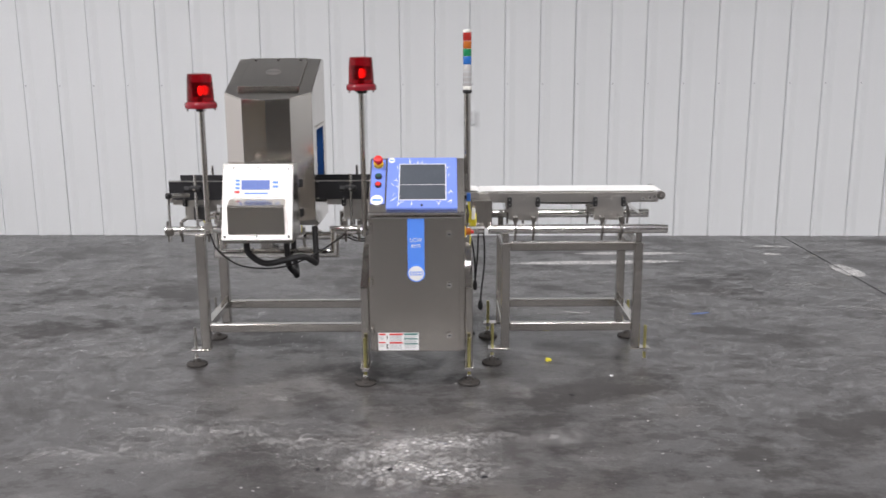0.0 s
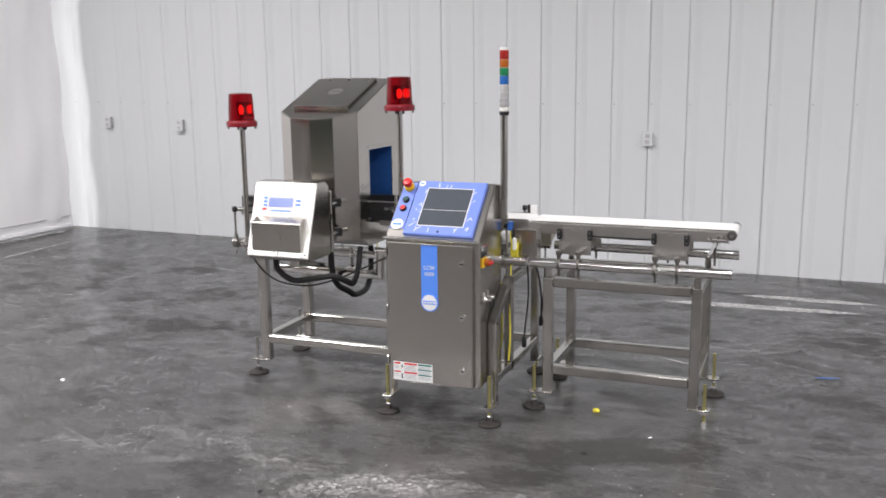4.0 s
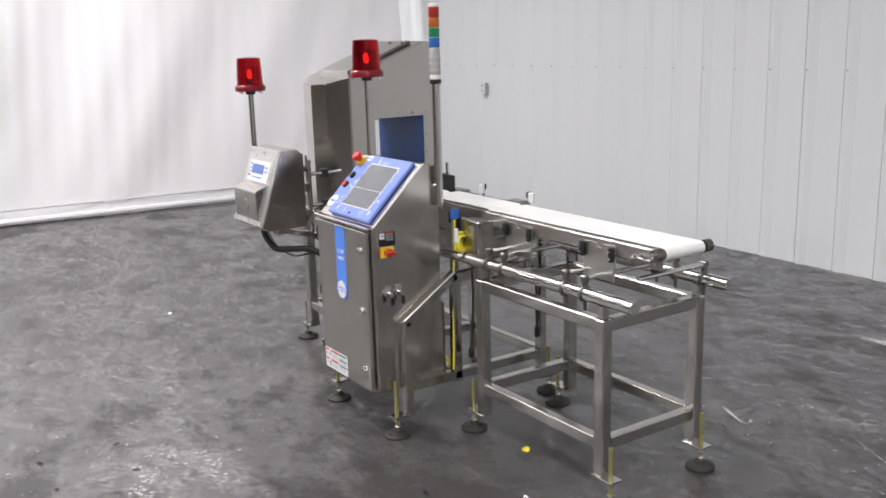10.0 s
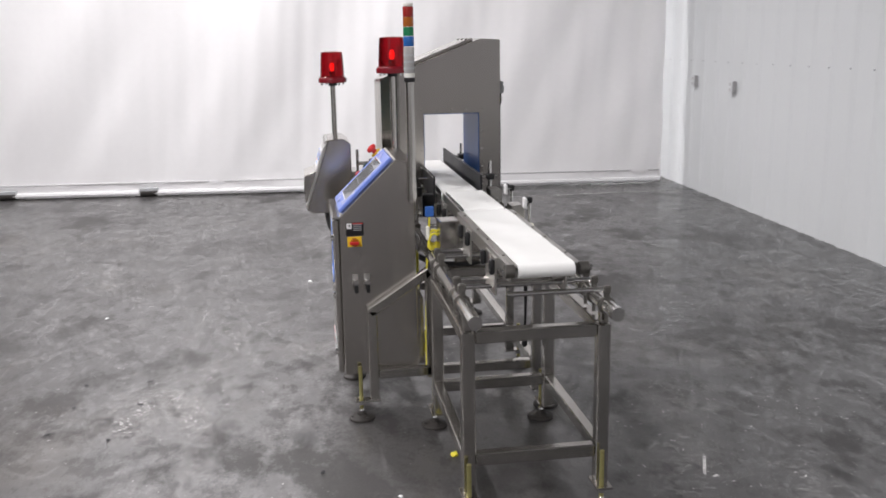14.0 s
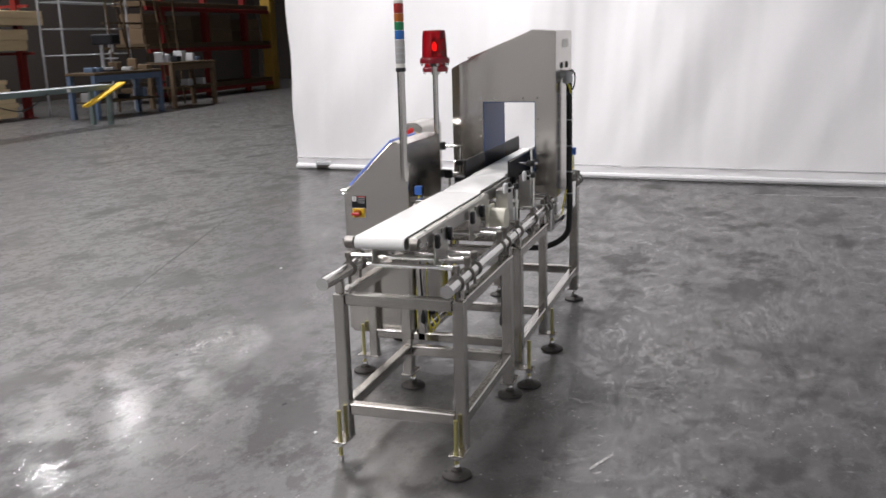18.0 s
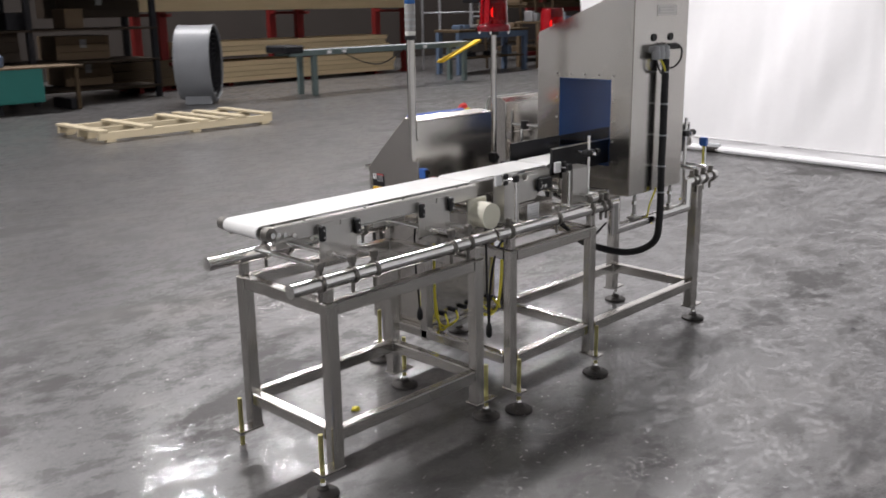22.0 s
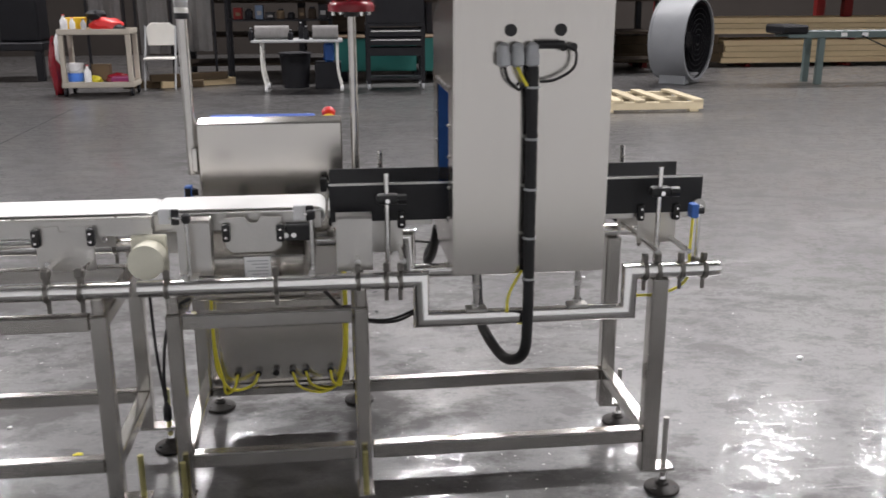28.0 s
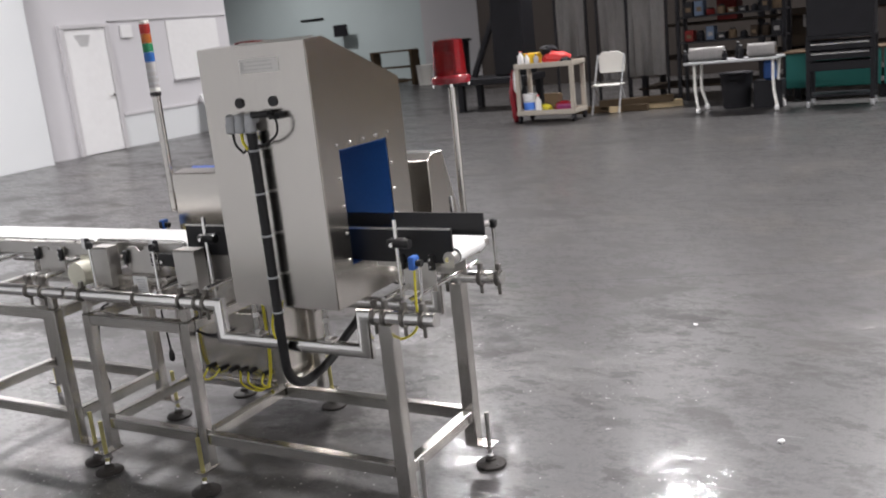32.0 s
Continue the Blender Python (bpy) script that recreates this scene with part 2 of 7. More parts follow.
# Lit vinyl lets part of the light behind it through.
ctree = M_CURTAIN.node_tree
through_vinyl = ctree.nodes.new("ShaderNodeBsdfTranslucent")
through_vinyl.inputs["Color"].default_value = (0.92, 0.92, 0.92, 1)
vinyl_mix = ctree.nodes.new("ShaderNodeMixShader")
vinyl_mix.inputs[0].default_value = 0.35
ctree.links.new(ctree.nodes["Principled BSDF"].outputs[0], vinyl_mix.inputs[1])
ctree.links.new(through_vinyl.outputs[0], vinyl_mix.inputs[2])
ctree.links.new(vinyl_mix.outputs[0], ctree.nodes["Material Output"].inputs[0])
nt = M_CURTAIN.node_tree
thin, both = nt.nodes.new("ShaderNodeBsdfTranslucent"), nt.nodes.new("ShaderNodeMixShader")
thin.inputs["Color"].default_value = (0.9, 0.89, 0.895, 1)
both.inputs[0].default_value = 0.22
nt.links.new(nt.nodes["Principled BSDF"].outputs[0], both.inputs[1])
nt.links.new(thin.outputs[0], both.inputs[2])
nt.links.new(both.outputs[0], nt.nodes["Material Output"].inputs["Surface"])
M_GREYWALL = material("grey_plaster", (0.55, 0.54, 0.55), 0.7, 0, 0.06, 0.8, 0.05, 40)
M_GREENWALL = material("pale_green_plaster", (0.52, 0.60, 0.60), 0.7, 0, 0.06, 0.8, 0.05, 40)
# Near-black brown: the hall's dim light is put into the wall colour.
M_BACKWALL = material("darkened_brown_wall", (0.03, 0.025, 0.022), 0.8, 0, 0.2, 0.8, 0.05, 40, spec=0.25)
M_OFFICE = material("office_wall_paint", (0.62, 0.61, 0.63), 0.6, 0, 0.04, 0.8, 0.04, 40)
M_CEIL = material("ceiling_deck", (0.45, 0.45, 0.45), 0.7, 0.0, 0.1, 1.0, 0.05, 30)
M_LAMP = material("lamp_housing", (0.7, 0.7, 0.7), 0.4, 0.0, 0.05, 5, 0.0, 30)
M_WOOD = material("pine_boards", (0.62, 0.49, 0.3), 0.65, 0, 0.16, 2.0, 0.15, 26, (0.4, 4, 6), island=True, spec=0.25)
# Darkened copy of the pine: shade of the dim side put into the colour.
M_WOODX = material("dimmed_timber", (0.075, 0.052, 0.03), 0.7, 0, 0.2, 2.0, 0.15, 26, (0.4, 4, 6), island=True, spec=0.25)
M_RACKRED = material("red_rack_paint", (0.14, 0.013, 0.012), 0.5, 0, 0.15, 4, 0.05, 60, spec=0.25)
M_DARK = material("dark_machine_paint", (0.018, 0.018, 0.021), 0.5, 0.2, 0.25, 4, 0.05, 60, spec=0.25)
M_TEAL = material("teal_painted_board", (0.017, 0.165, 0.143), 0.55, 0, 0.08, 3, 0.04, 60)
M_CART = material("beige_cart_plastic", (0.42, 0.38, 0.32), 0.55, 0, 0.1, 5, 0.04, 60)
M_GREENPAINT = material("grey_green_machine_paint", (0.13, 0.17, 0.165), 0.5, 0.2, 0.12, 4, 0.05, 60)
M_BLUESTEEL = material("blue_bench_paint", (0.09, 0.13, 0.20), 0.5, 0.1, 0.12, 4, 0.05, 60)
M_GALV = material("galvanised_sheet", (0.50, 0.51, 0.53), 0.4, 0.8, 0.1, 6, 0.05, 60)
# Crate brown taken very dark: the dimness of the shelves is in the colour.
M_SHADOWBOX = material("dimmed_brown_crate", (0.032, 0.023, 0.016), 0.75, 0, 0.25, 3, 0.1, 40, island=True, spec=0.25)
M_OLDFILM = material("dusty_plastic_film", (0.27, 0.26, 0.255), 0.2, 0, 0.2, 3, 0.1, 30, (1, 1, 0.3))
# Darkened copy of the yellow, with the dim light put into the colour.
M_DIMYEL = material("dimmed_yellow_paint", (0.30, 0.19, 0.03), 0.5, 0, 0.15, 4, 0.05, 60)
M_FANPAINT = material("grey_fan_paint", (0.25, 0.26, 0.275), 0.4, 0, 0.08, 4, 0.03, 60)
M_PURPLE = material("magenta_wrap", (0.22, 0.02, 0.10), 0.4, 0, 0.15, 8, 0.03, 60)
M_PALE = material("pale_pallet_wood", (0.56, 0.48, 0.33), 0.65, 0, 0.12, 2.0, 0.15, 26, (0.4, 4, 6), island=True, spec=0.25)
M_MOTOR = material("cream_motor_plastic", (0.74, 0.72, 0.6), 0.4, 0, 0.05, 10, 0.02, 120)
# Cardboard lowered in tone, holding the dimness of the far side.
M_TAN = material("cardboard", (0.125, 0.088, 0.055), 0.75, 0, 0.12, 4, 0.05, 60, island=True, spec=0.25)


# ---- building helpers ----
def thing(name, at, label, category, group="", kind=""):
    ob = new(name)
    ob.empty_display_size = 0.05
    ob.location = at
    return tagged(ob, label, category, group, kind)


def part(name, bm, mat, parent=None, label="", smooth=False):
    """Links a bmesh, built in world places, as one mesh object under a thing or a part."""
    me = bpy.data.meshes.new(name)
    bm.to_mesh(me)
    bm.free()
    me.materials.append(mat)
    if smooth:
        for p in me.polygons:
            p.use_smooth = True
        me.set_sharp_from_angle(angle=radians(40))
    ob = new(name, me)
    if parent is not None:
        ob.parent = parent
        if parent.type == "EMPTY":
            ob.matrix_parent_inverse = Matrix.Translation(-parent.location)
    if label:
        ob["label"] = label
    return ob


def slide(before, dx, dy):
    """Moves the things made since the set was taken, with all that stands on them."""
    for ob in set(scene.objects) - before:
        if ob.parent is None:
            ob.location.x += dx
            ob.location.y += dy


def setting(name, bm, mat, label, category, smooth=False):
    return tagged(part(name, bm, mat, None, "", smooth), label, category, "", "structure")


def box(lo, hi, bevel=0.0, m=None, bm=None, seg=1):
    """A block between two corners, with rounded edges, turned by m if given."""
    bm = bm or bmesh.new()
    c = [(a + b) / 2 for a, b in zip(lo, hi)]
    d = [abs(b - a) for a, b in zip(lo, hi)]
    made = bmesh.ops.create_cube(bm, size=1.0, matrix=Matrix.LocRotScale(c, None, d))
    vs = made["verts"]
    if bevel:
        es = list({e for v in vs for e in v.link_edges})
        out = bmesh.ops.bevel(bm, geom=es, offset=bevel, segments=seg, affect="EDGES", profile=0.5)
        vs = list({v for f in out["faces"] for v in f.verts} | {v for v in vs if v.is_valid})
    if m is not None:
        bmesh.ops.transform(bm, matrix=m, verts=vs)
    return bm


def frame_of(p, q):
    p, q = Vector(p), Vector(q)
    return p, (q - p).length, (q - p).to_track_quat("Z", "Y").to_matrix().to_4x4()


def rod(p, q, r, r2=None, seg=16, bm=None, bevel=0.0):
    """A round bar from p to q."""
    bm = bm or bmesh.new()
    p, length, turn = frame_of(p, q)
    m = Matrix.Translation(p) @ turn @ Matrix.Translation((0, 0, length / 2))
    bmesh.ops.create_cone(bm, cap_ends=True, segments=seg, radius1=r, radius2=r if r2 is None else r2, depth=length, matrix=m)
    return bm


def tube(p, q, w, h=None, bevel=0.004, up=None):
    """A square tube from p to q, w wide and h high."""
    p, q = Vector(p), Vector(q)
    d = (q - p).normalized()
    side = d.cross(Vector(up) if up else (Vector((0, 0, 1)) if abs(d.z) < 0.95 else Vector((0, 1, 0)))).normalized()
    over = side.cross(d)
    m = Matrix((side, d, over)).transposed().to_4x4()
    m.translation = (p + q) / 2
    h = h or w
    return box((-w / 2, -(q - p).length / 2, -h / 2), (w / 2, (q - p).length / 2, h / 2), bevel, m)


def prism(pts, axis, a, b, bevel=0.0):
    """A polygon of (u, v) drawn out along an axis from a to b; u, v are the other two axes in order."""
    bm = bmesh.new()
    k = "xyz".index(axis)

    def at(u, v, w):
        c = [u, v]
        c.insert(k, w)
        return c

    lo = [bm.verts.new(at(u, v, a)) for u, v in pts]
    hi = [bm.verts.new(at(u, v, b)) for u, v in pts]
    bm.faces.new(lo)
    bm.faces.new(hi)
    for i in range(len(pts)):
        j = (i + 1) % len(pts)
        bm.faces.new((lo[i], lo[j], hi[j], hi[i]))
    bmesh.ops.recalc_face_normals(bm, faces=bm.faces)
    if bevel:
        bmesh.ops.bevel(bm, geom=list(bm.edges), offset=bevel, segments=1, affect="EDGES")
    return bm


def turned(at, rings, seg=24, axis="z"):
    """A turned body: rings of (radius, height) from below."""
    bm = bmesh.new()
    rows = []
    for r, h in rings:
        row = []
        for i in range(seg):
            a = 2 * math.pi * i / seg
            c = [r * math.cos(a), r * math.sin(a)]
            c.insert("xyz".index(axis), h)
            row.append(bm.verts.new([x + y for x, y in zip(at, c)]))
        rows.append(row)
    for lo, hi in zip(rows, rows[1:]):
        for i in range(seg):
            j = (i + 1) % seg
            bm.faces.new((lo[i], lo[j], hi[j], hi[i]))
    bm.faces.new(rows[0])
    bm.faces.new(rows[-1])
    bmesh.ops.recalc_face_normals(bm, faces=bm.faces)
    return bm


def smooth_path(pts, n=8):
    """A Catmull-Rom line through the points."""
    p = [Vector(v) for v in pts]
    p = [p[0] * 2 - p[1]] + p + [p[-1] * 2 - p[-2]]
    out = []
    for i in range(1, len(p) - 2):
        for k in range(n):
            t = k / n
            a, b, c, d = p[i - 1 : i + 3]
            out.append(0.5 * (2 * b + (c - a) * t + (2 * a - 5 * b + 4 * c - d) * t * t + (3 * b - a - 3 * c + d) * t**3))
    return out + [p[-2]]


def mitred_pipe(pts, r, seg=20):
    """A round pipe along straight runs, mitred at its corners."""
    p = [Vector(v) for v in pts]
    bm = bmesh.new()
    side = Vector((0, 1, 0))
    rows = []
    for i, c in enumerate(p):
        a = (p[i] - p[i - 1]).normalized() if i else (p[1] - p[0]).normalized()
        b = (p[i + 1] - p[i]).normalized() if i < len(p) - 1 else a
        mid = (a + b).normalized()
        over = side.cross(mid)
        k = 1 / max(0.2, mid.dot(a))
        rows.append([bm.verts.new(c + side * math.cos(t) * r + over * math.sin(t) * r * k) for t in (2 * math.pi * j / seg for j in range(seg))])
    for lo, hi in zip(rows, rows[1:]):
        for j in range(seg):
            bm.faces.new((lo[j], lo[(j + 1) % seg], hi[(j + 1) % seg], hi[j]))
    bm.faces.new(rows[0])
    bm.faces.new(rows[-1])
    bmesh.ops.recalc_face_normals(bm, faces=bm.faces)
    return bm


def hose(pts, r, seg=8, n=8, ridges=0.0, bm=None):
    """A bent cable or pipe along a smooth line through the points."""
    line = smooth_path(pts, n) if n > 1 else [Vector(v) for v in pts]
    bm = bm or bmesh.new()
    rows, side = [], None
    for i, c in enumerate(line):
        d = (line[min(i + 1, len(line) - 1)] - line[max(i - 1, 0)]).normalized()
        side = (side - d * side.dot(d)).normalized() if side is not None else d.orthogonal().normalized()
        up = d.cross(side)
        rr = r * (1 + ridges * (i % 2))
        rows.append([bm.verts.new(c + (side * math.cos(a) + up * math.sin(a)) * rr) for a in (2 * math.pi * k / seg for k in range(seg))])
    for lo, hi in zip(rows, rows[1:]):
        for k in range(seg):
            bm.faces.new((lo[k], lo[(k + 1) % seg], hi[(k + 1) % seg], hi[k]))
    bm.faces.new(rows[0])
    bm.faces.new(rows[-1])
    bmesh.ops.recalc_face_normals(bm, faces=bm.faces)
    return bm


def writing(text, size, m, mat, parent, name="lettering"):
    """Letters of the built-in font as a thin mesh."""
    cu = bpy.data.curves.new(name, "FONT")
    cu.body, cu.size, cu.align_x, cu.align_y, cu.extrude = text, size, "CENTER", "CENTER", 0.0004
    cu.resolution_u = 3
    tmp = new(name, cu)
    me = bpy.data.meshes.new_from_object(tmp.evaluated_get(bpy.context.evaluated_depsgraph_get()))
    bpy.data.objects.remove(tmp)
    bpy.data.curves.remove(cu)
    me.transform(m)
    me.materials.clear()
    me.materials.append(mat)
    ob = new(name, me)
    ob.parent = parent
    if parent.type == "EMPTY":
        ob.matrix_parent_inverse = Matrix.Translation(-parent.location)
    return ob


# ---- setting ----
FLOOR_X, FLOOR_Y = (-32.0, 27.0), (-29.0, 4.2)
bm = bmesh.new()
bmesh.ops.create_grid(bm, x_segments=2, y_segments=2, size=0.5, matrix=Matrix.LocRotScale(((FLOOR_X[0] + FLOOR_X[1]) / 2, (FLOOR_Y[0] + FLOOR_Y[1]) / 2, 0), None, (FLOOR_X[1] - FLOOR_X[0], FLOOR_Y[1] - FLOOR_Y[0], 1)))
setting("floor", bm, M_FLOOR, "dark grey sealed concrete floor with white scuff marks", "floor")
WALL_Y, HALL_H = 3.45, 10.5
WALL_TURN = Matrix.Translation((0, WALL_Y, 0)) @ Matrix.Rotation(radians(-1.7), 4, "Z") @ Matrix.Translation((0, -WALL_Y, 0))
setting("ceiling", box((FLOOR_X[0], FLOOR_Y[0], HALL_H), (FLOOR_X[1], FLOOR_Y[1], HALL_H + 0.2)), M_CEIL, "grey metal roof deck of the hall", "ceiling")
wall = setting("wall_north", box((FLOOR_X[0] + 0.05, WALL_Y + 0.05, 0), (FLOOR_X[1] - 0.05, WALL_Y + 0.3, HALL_H - 0.004)), M_WALL, "white ribbed metal wall with vertical seams", "wall")
wall.matrix_world = WALL_TURN
# Ribbed cladding sheets: a shallow raised seam each 0.305 m.
RIB, SHEET = 0.305, 0.915


def cladding_sheet(h):
    prof = []
    for k in range(3):
        x = k * RIB
        prof += [(x, 0.0), (x + 0.001, 0.009), (x + 0.005, 0.009), (x + 0.007, -0.004), (x + 0.014, -0.012), (x + 0.05, -0.011), (x + 0.085, -0.003), (x + 0.1, 0.0), (x + 0.2, 0.002)]
    prof.append((SHEET - 0.001, 0.0))
    b = bmesh.new()
    lo = [b.verts.new((x, y, 0)) for x, y in prof]
    hi = [b.verts.new((x, y, h)) for x, y in prof]
    for i in range(len(prof) - 1):
        b.faces.new((lo[i], lo[i + 1], hi[i + 1], hi[i]))
    me = bpy.data.meshes.new("cladding_sheet")
    b.to_mesh(me)
    b.free()
    me.materials.append(M_WALL)
    return me


sheet_mesh = cladding_sheet(HALL_H)
for k in range(26):
    ob = new("cladding_sheet", sheet_mesh)
    ob.parent = wall
    ob.location = (-14 + k * SHEET, WALL_Y, 0)
# The brown walls carry the dimness in their colour.
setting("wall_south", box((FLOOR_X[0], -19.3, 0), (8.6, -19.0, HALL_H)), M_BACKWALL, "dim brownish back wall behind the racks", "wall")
setting("wall_south_far", box((14.05, -26.75, 0), (FLOOR_X[1], -26.45, HALL_H)), M_GREENWALL, "pale green far wall of the side bay", "wall")
setting("wall_south_mid", box((8.3, -25.8, 0), (14.05, -25.5, HALL_H)), M_GREYWALL, "grey wall of the side bay", "wall")
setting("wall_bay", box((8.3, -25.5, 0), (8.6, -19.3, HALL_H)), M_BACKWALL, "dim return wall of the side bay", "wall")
setting("wall_bay_end", box((13.85, -26.45, 0), (14.05, -25.802, HALL_H)), M_GREYWALL, "short grey return of the green wall", "wall")
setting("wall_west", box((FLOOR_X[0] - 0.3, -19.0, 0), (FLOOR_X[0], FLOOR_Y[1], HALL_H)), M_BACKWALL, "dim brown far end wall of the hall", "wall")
setting("wall_east", box((11.8, -13.2, 0), (12.0, FLOOR_Y[1] - 0.5, HALL_H)), M_OFFICE, "pale grey office wall with a white door", "wall")
setting("wall_east_far", box((FLOOR_X[1], FLOOR_Y[0], 0), (FLOOR_X[1] + 0.3, FLOOR_Y[1], HALL_H)), M_GREYWALL, "grey outer wall of the side bay", "wall")


def lamp(x, y, power, z=6.2, long=1.2, spread=152):
    t = thing("ceiling_light", (x, y, z + 0.1), "white high-bay ceiling light with a bright tube panel", "ceiling light", "ceiling lights of the hall")
    part("housing", box((x - long / 2, y - 0.22, z + 0.02), (x + long / 2, y + 0.22, z + 0.1), 0.01), M_LAMP, t)
    part("hanger", rod((x, y, z + 0.1), (x, y, HALL_H), 0.01, seg=8), M_LAMP, t)
    d = bpy.data.lights.new("tube_light", "AREA")
    d.shape, d.size, d.size_y, d.energy = "RECTANGLE", long, 0.4, power
    d.spread = radians(spread)
    d.color = (1.0, 0.965, 0.982)
    o = new("tube_light", d)
    o.location = (x, y, z)


# A row over the far aisle, then the lamps over and around the line.
for x, power in ((-28.6, 60), (-25.4, 80), (-22.2, 140), (-18.9, 210), (-15.7, 310), (-12.5, 340), (-9.3, 360), (-6.1, 370), (-1.9, 370), (2.6, 370), (7.4, 360)):
    lamp(x, -14.7, power, 8.6, 1.4, 168)
for x, y, power in ((-14.8, -5.4, 50), (-8.5, -4.0, 160), (-2.6, -2.8, 190), (1.6, -2.8, 100), (5.6, -2.8, 320), (9.6, -5.0, 210)):
    lamp(x, y, power)
# Extra lamp near the curtain, out of view, to brighten it.
lamp(-4.1, -1.8, 200)
# Added lamp hidden behind the curtain, so that the vinyl glows through.
lamp(-8.2, 0.4, 420, 6.2, 1.2, 120)
lamp(19.0, -22.0, 230)

# ---- the inspection line: frames ----
RAIL_Z, FRONT, REAR = 0.735, -0.03, 0.44


def foot(parent, x, y, lx, ly, bolt_top=0.22, pad=True, rod_mat=None):
    """A levelling foot: bracket plate beside the leg, threaded rod, nuts and a round pad."""
    f = part("levelling_foot", box((min(x, lx) - 0.024, min(y, ly) - 0.024, 0.082), (max(x, lx) + 0.024, max(y, ly) + 0.024, 0.09), 0.001), M_STEELX, parent)
    part("threaded_rod", rod((x, y, 0.02), (x, y, bolt_top), 0.0085, seg=10), rod_mat or M_ZINC, f, "yellowish zinc-plated threaded rod" if rod_mat is None else "")
    part("nut", rod((x, y, 0.066), (x, y, 0.081), 0.016, seg=6), M_BRIGHT, f)
    if pad:
        part("foot_pad", turned((x, y, 0), [(0.054, 0.0), (0.056, 0.003), (0.055, 0.01), (0.05, 0.0135), (0.028, 0.017), (0.021, 0.021), (0.019, 0.029), (0.012, 0.032)], 28), M_FOOT, f, "dark round foot pad", True)
        for a in (0.6, 2.7, 4.8):
            part("pad_hole", rod((x + 0.04 * math.cos(a), y + 0.04 * math.sin(a), 0.0135), (x + 0.04 * math.cos(a), y + 0.04 * math.sin(a), 0.0165), 0.006, seg=10), M_BLACK, f)
        part("ball_joint", turned((x, y, 0.03), [(0.009, 0.0), (0.013, 0.005), (0.0135, 0.011), (0.009, 0.018)], 14), M_BRIGHT, f, "", True)
    else:
        part("nut", rod((x, y, 0.0), (x, y, 0.03), 0.013, seg=6), M_BRIGHT, f)
    return f


def clamp(parent, x, y, rod_y=None):
    """A split clamp round a rail, with a bolt below it and a tab above."""
    c = part("rail_clamp", turned((x, y, RAIL_Z), [(0.022, -0.006), (0.03, -0.006), (0.03, 0.006), (0.022, 0.006)], 20, "x"), M_CLAMP, parent, "dark steel clamp ring", True)
    part("clamp_bolt", rod((x, y, RAIL_Z - 0.06), (x, y, RAIL_Z - 0.028), 0.0065, seg=8), M_CLAMP, c)
    part("clamp_block", box((x - 0.008, y - 0.01, RAIL_Z + 0.027), (x + 0.008, y + 0.01, RAIL_Z + 0.052), 0.003), M_CLAMP, c)
    return c


def dropped_rail(y):
    """The rail of the first frame, which dips below the detector."""
    pts = [(0.628, RAIL_Z), (-0.16, RAIL_Z), (-0.16, 0.612), (-0.775, 0.612), (-0.775, RAIL_Z), (-1.045, RAIL_Z)]
    return mitred_pipe([(x, y, z) for x, z in pts], 0.024)


W = 0.05
fr = thing("conveyor_frame", (-0.2, 0.2, 0), "brushed stainless steel tube frame under the metal detector and scale", "machine frame")
for y in (FRONT, REAR):
    part("rail", dropped_rail(y), M_BRIGHT, fr, "polished round rail that dips below the detector", True)
XL, XA, XB = -0.865, 0.014, 0.54
for y in (FRONT, REAR):
    part("leg", tube((XL, y, 0.085), (XL, y, 0.715), W), M_STEELX, fr)
    part("lower_bar", tube((XL + W / 2, y, 0.205), (XA - W / 2, y, 0.205), 0.04, 0.045), M_STEELX, fr)
part("lower_bar", tube((XL, FRONT + W / 2, 0.205), (XL, REAR - W / 2, 0.205), 0.04, 0.045), M_STEELX, fr)
for x in (XA, XB):
    part("leg", tube((x, REAR, 0.085), (x, REAR, 0.66), 0.04), M_STEELX, fr)
    part("rail_post", tube((x, REAR, 0.66), (x, REAR, 0.715), 0.03), M_STEELX, fr)
    part("leg", tube((x, FRONT, 0.175), (x, FRONT, 0.66), 0.04), M_STEELX, fr)
    part("rail_post", tube((x, FRONT, 0.66), (x, FRONT, 0.715), 0.03), M_STEELX, fr)
    part("leg", tube((x, -0.28, 0.085), (x, -0.28, 0.49), 0.04), M_STEELX, fr)
    part("brace", tube((x, -0.292, 0.478), (x, FRONT, 0.65), 0.04), M_STEELX, fr)
    part("lower_bar", tube((x, -0.26, 0.205), (x, REAR - W / 2, 0.205), 0.04), M_STEELX, fr)
    part("upper_bar", tube((x, FRONT + 0.02, 0.638), (x, REAR - W / 2, 0.638), 0.04), M_STEELX, fr)
part("lower_bar", tube((XA + W / 2, REAR, 0.205), (XB - W / 2, REAR, 0.205), 0.04, 0.045), M_STEELX, fr)
part("upper_bar", tube((XA + W / 2, REAR, 0.638), (XB - W / 2, REAR, 0.638), 0.04, 0.044), M_STEELX, fr)
part("lower_bar", tube((XA + 0.02, FRONT, 0.205), (XB - 0.02, FRONT, 0.205), 0.03), M_STEELX, fr)
foot(fr, -0.922, FRONT - 0.012, XL, FRONT, 0.21, rod_mat=M_GREYROD)
foot(fr, -0.924, REAR - 0.01, XL, REAR, 0.25, rod_mat=M_GREYROD)
foot(fr, XA, 0.486, XA, REAR)
foot(fr, XB, 0.486, XB, REAR)
foot(fr, XA, -0.339, XA, -0.28, 0.24)
foot(fr, XB, -0.339, XB, -0.28, 0.24)
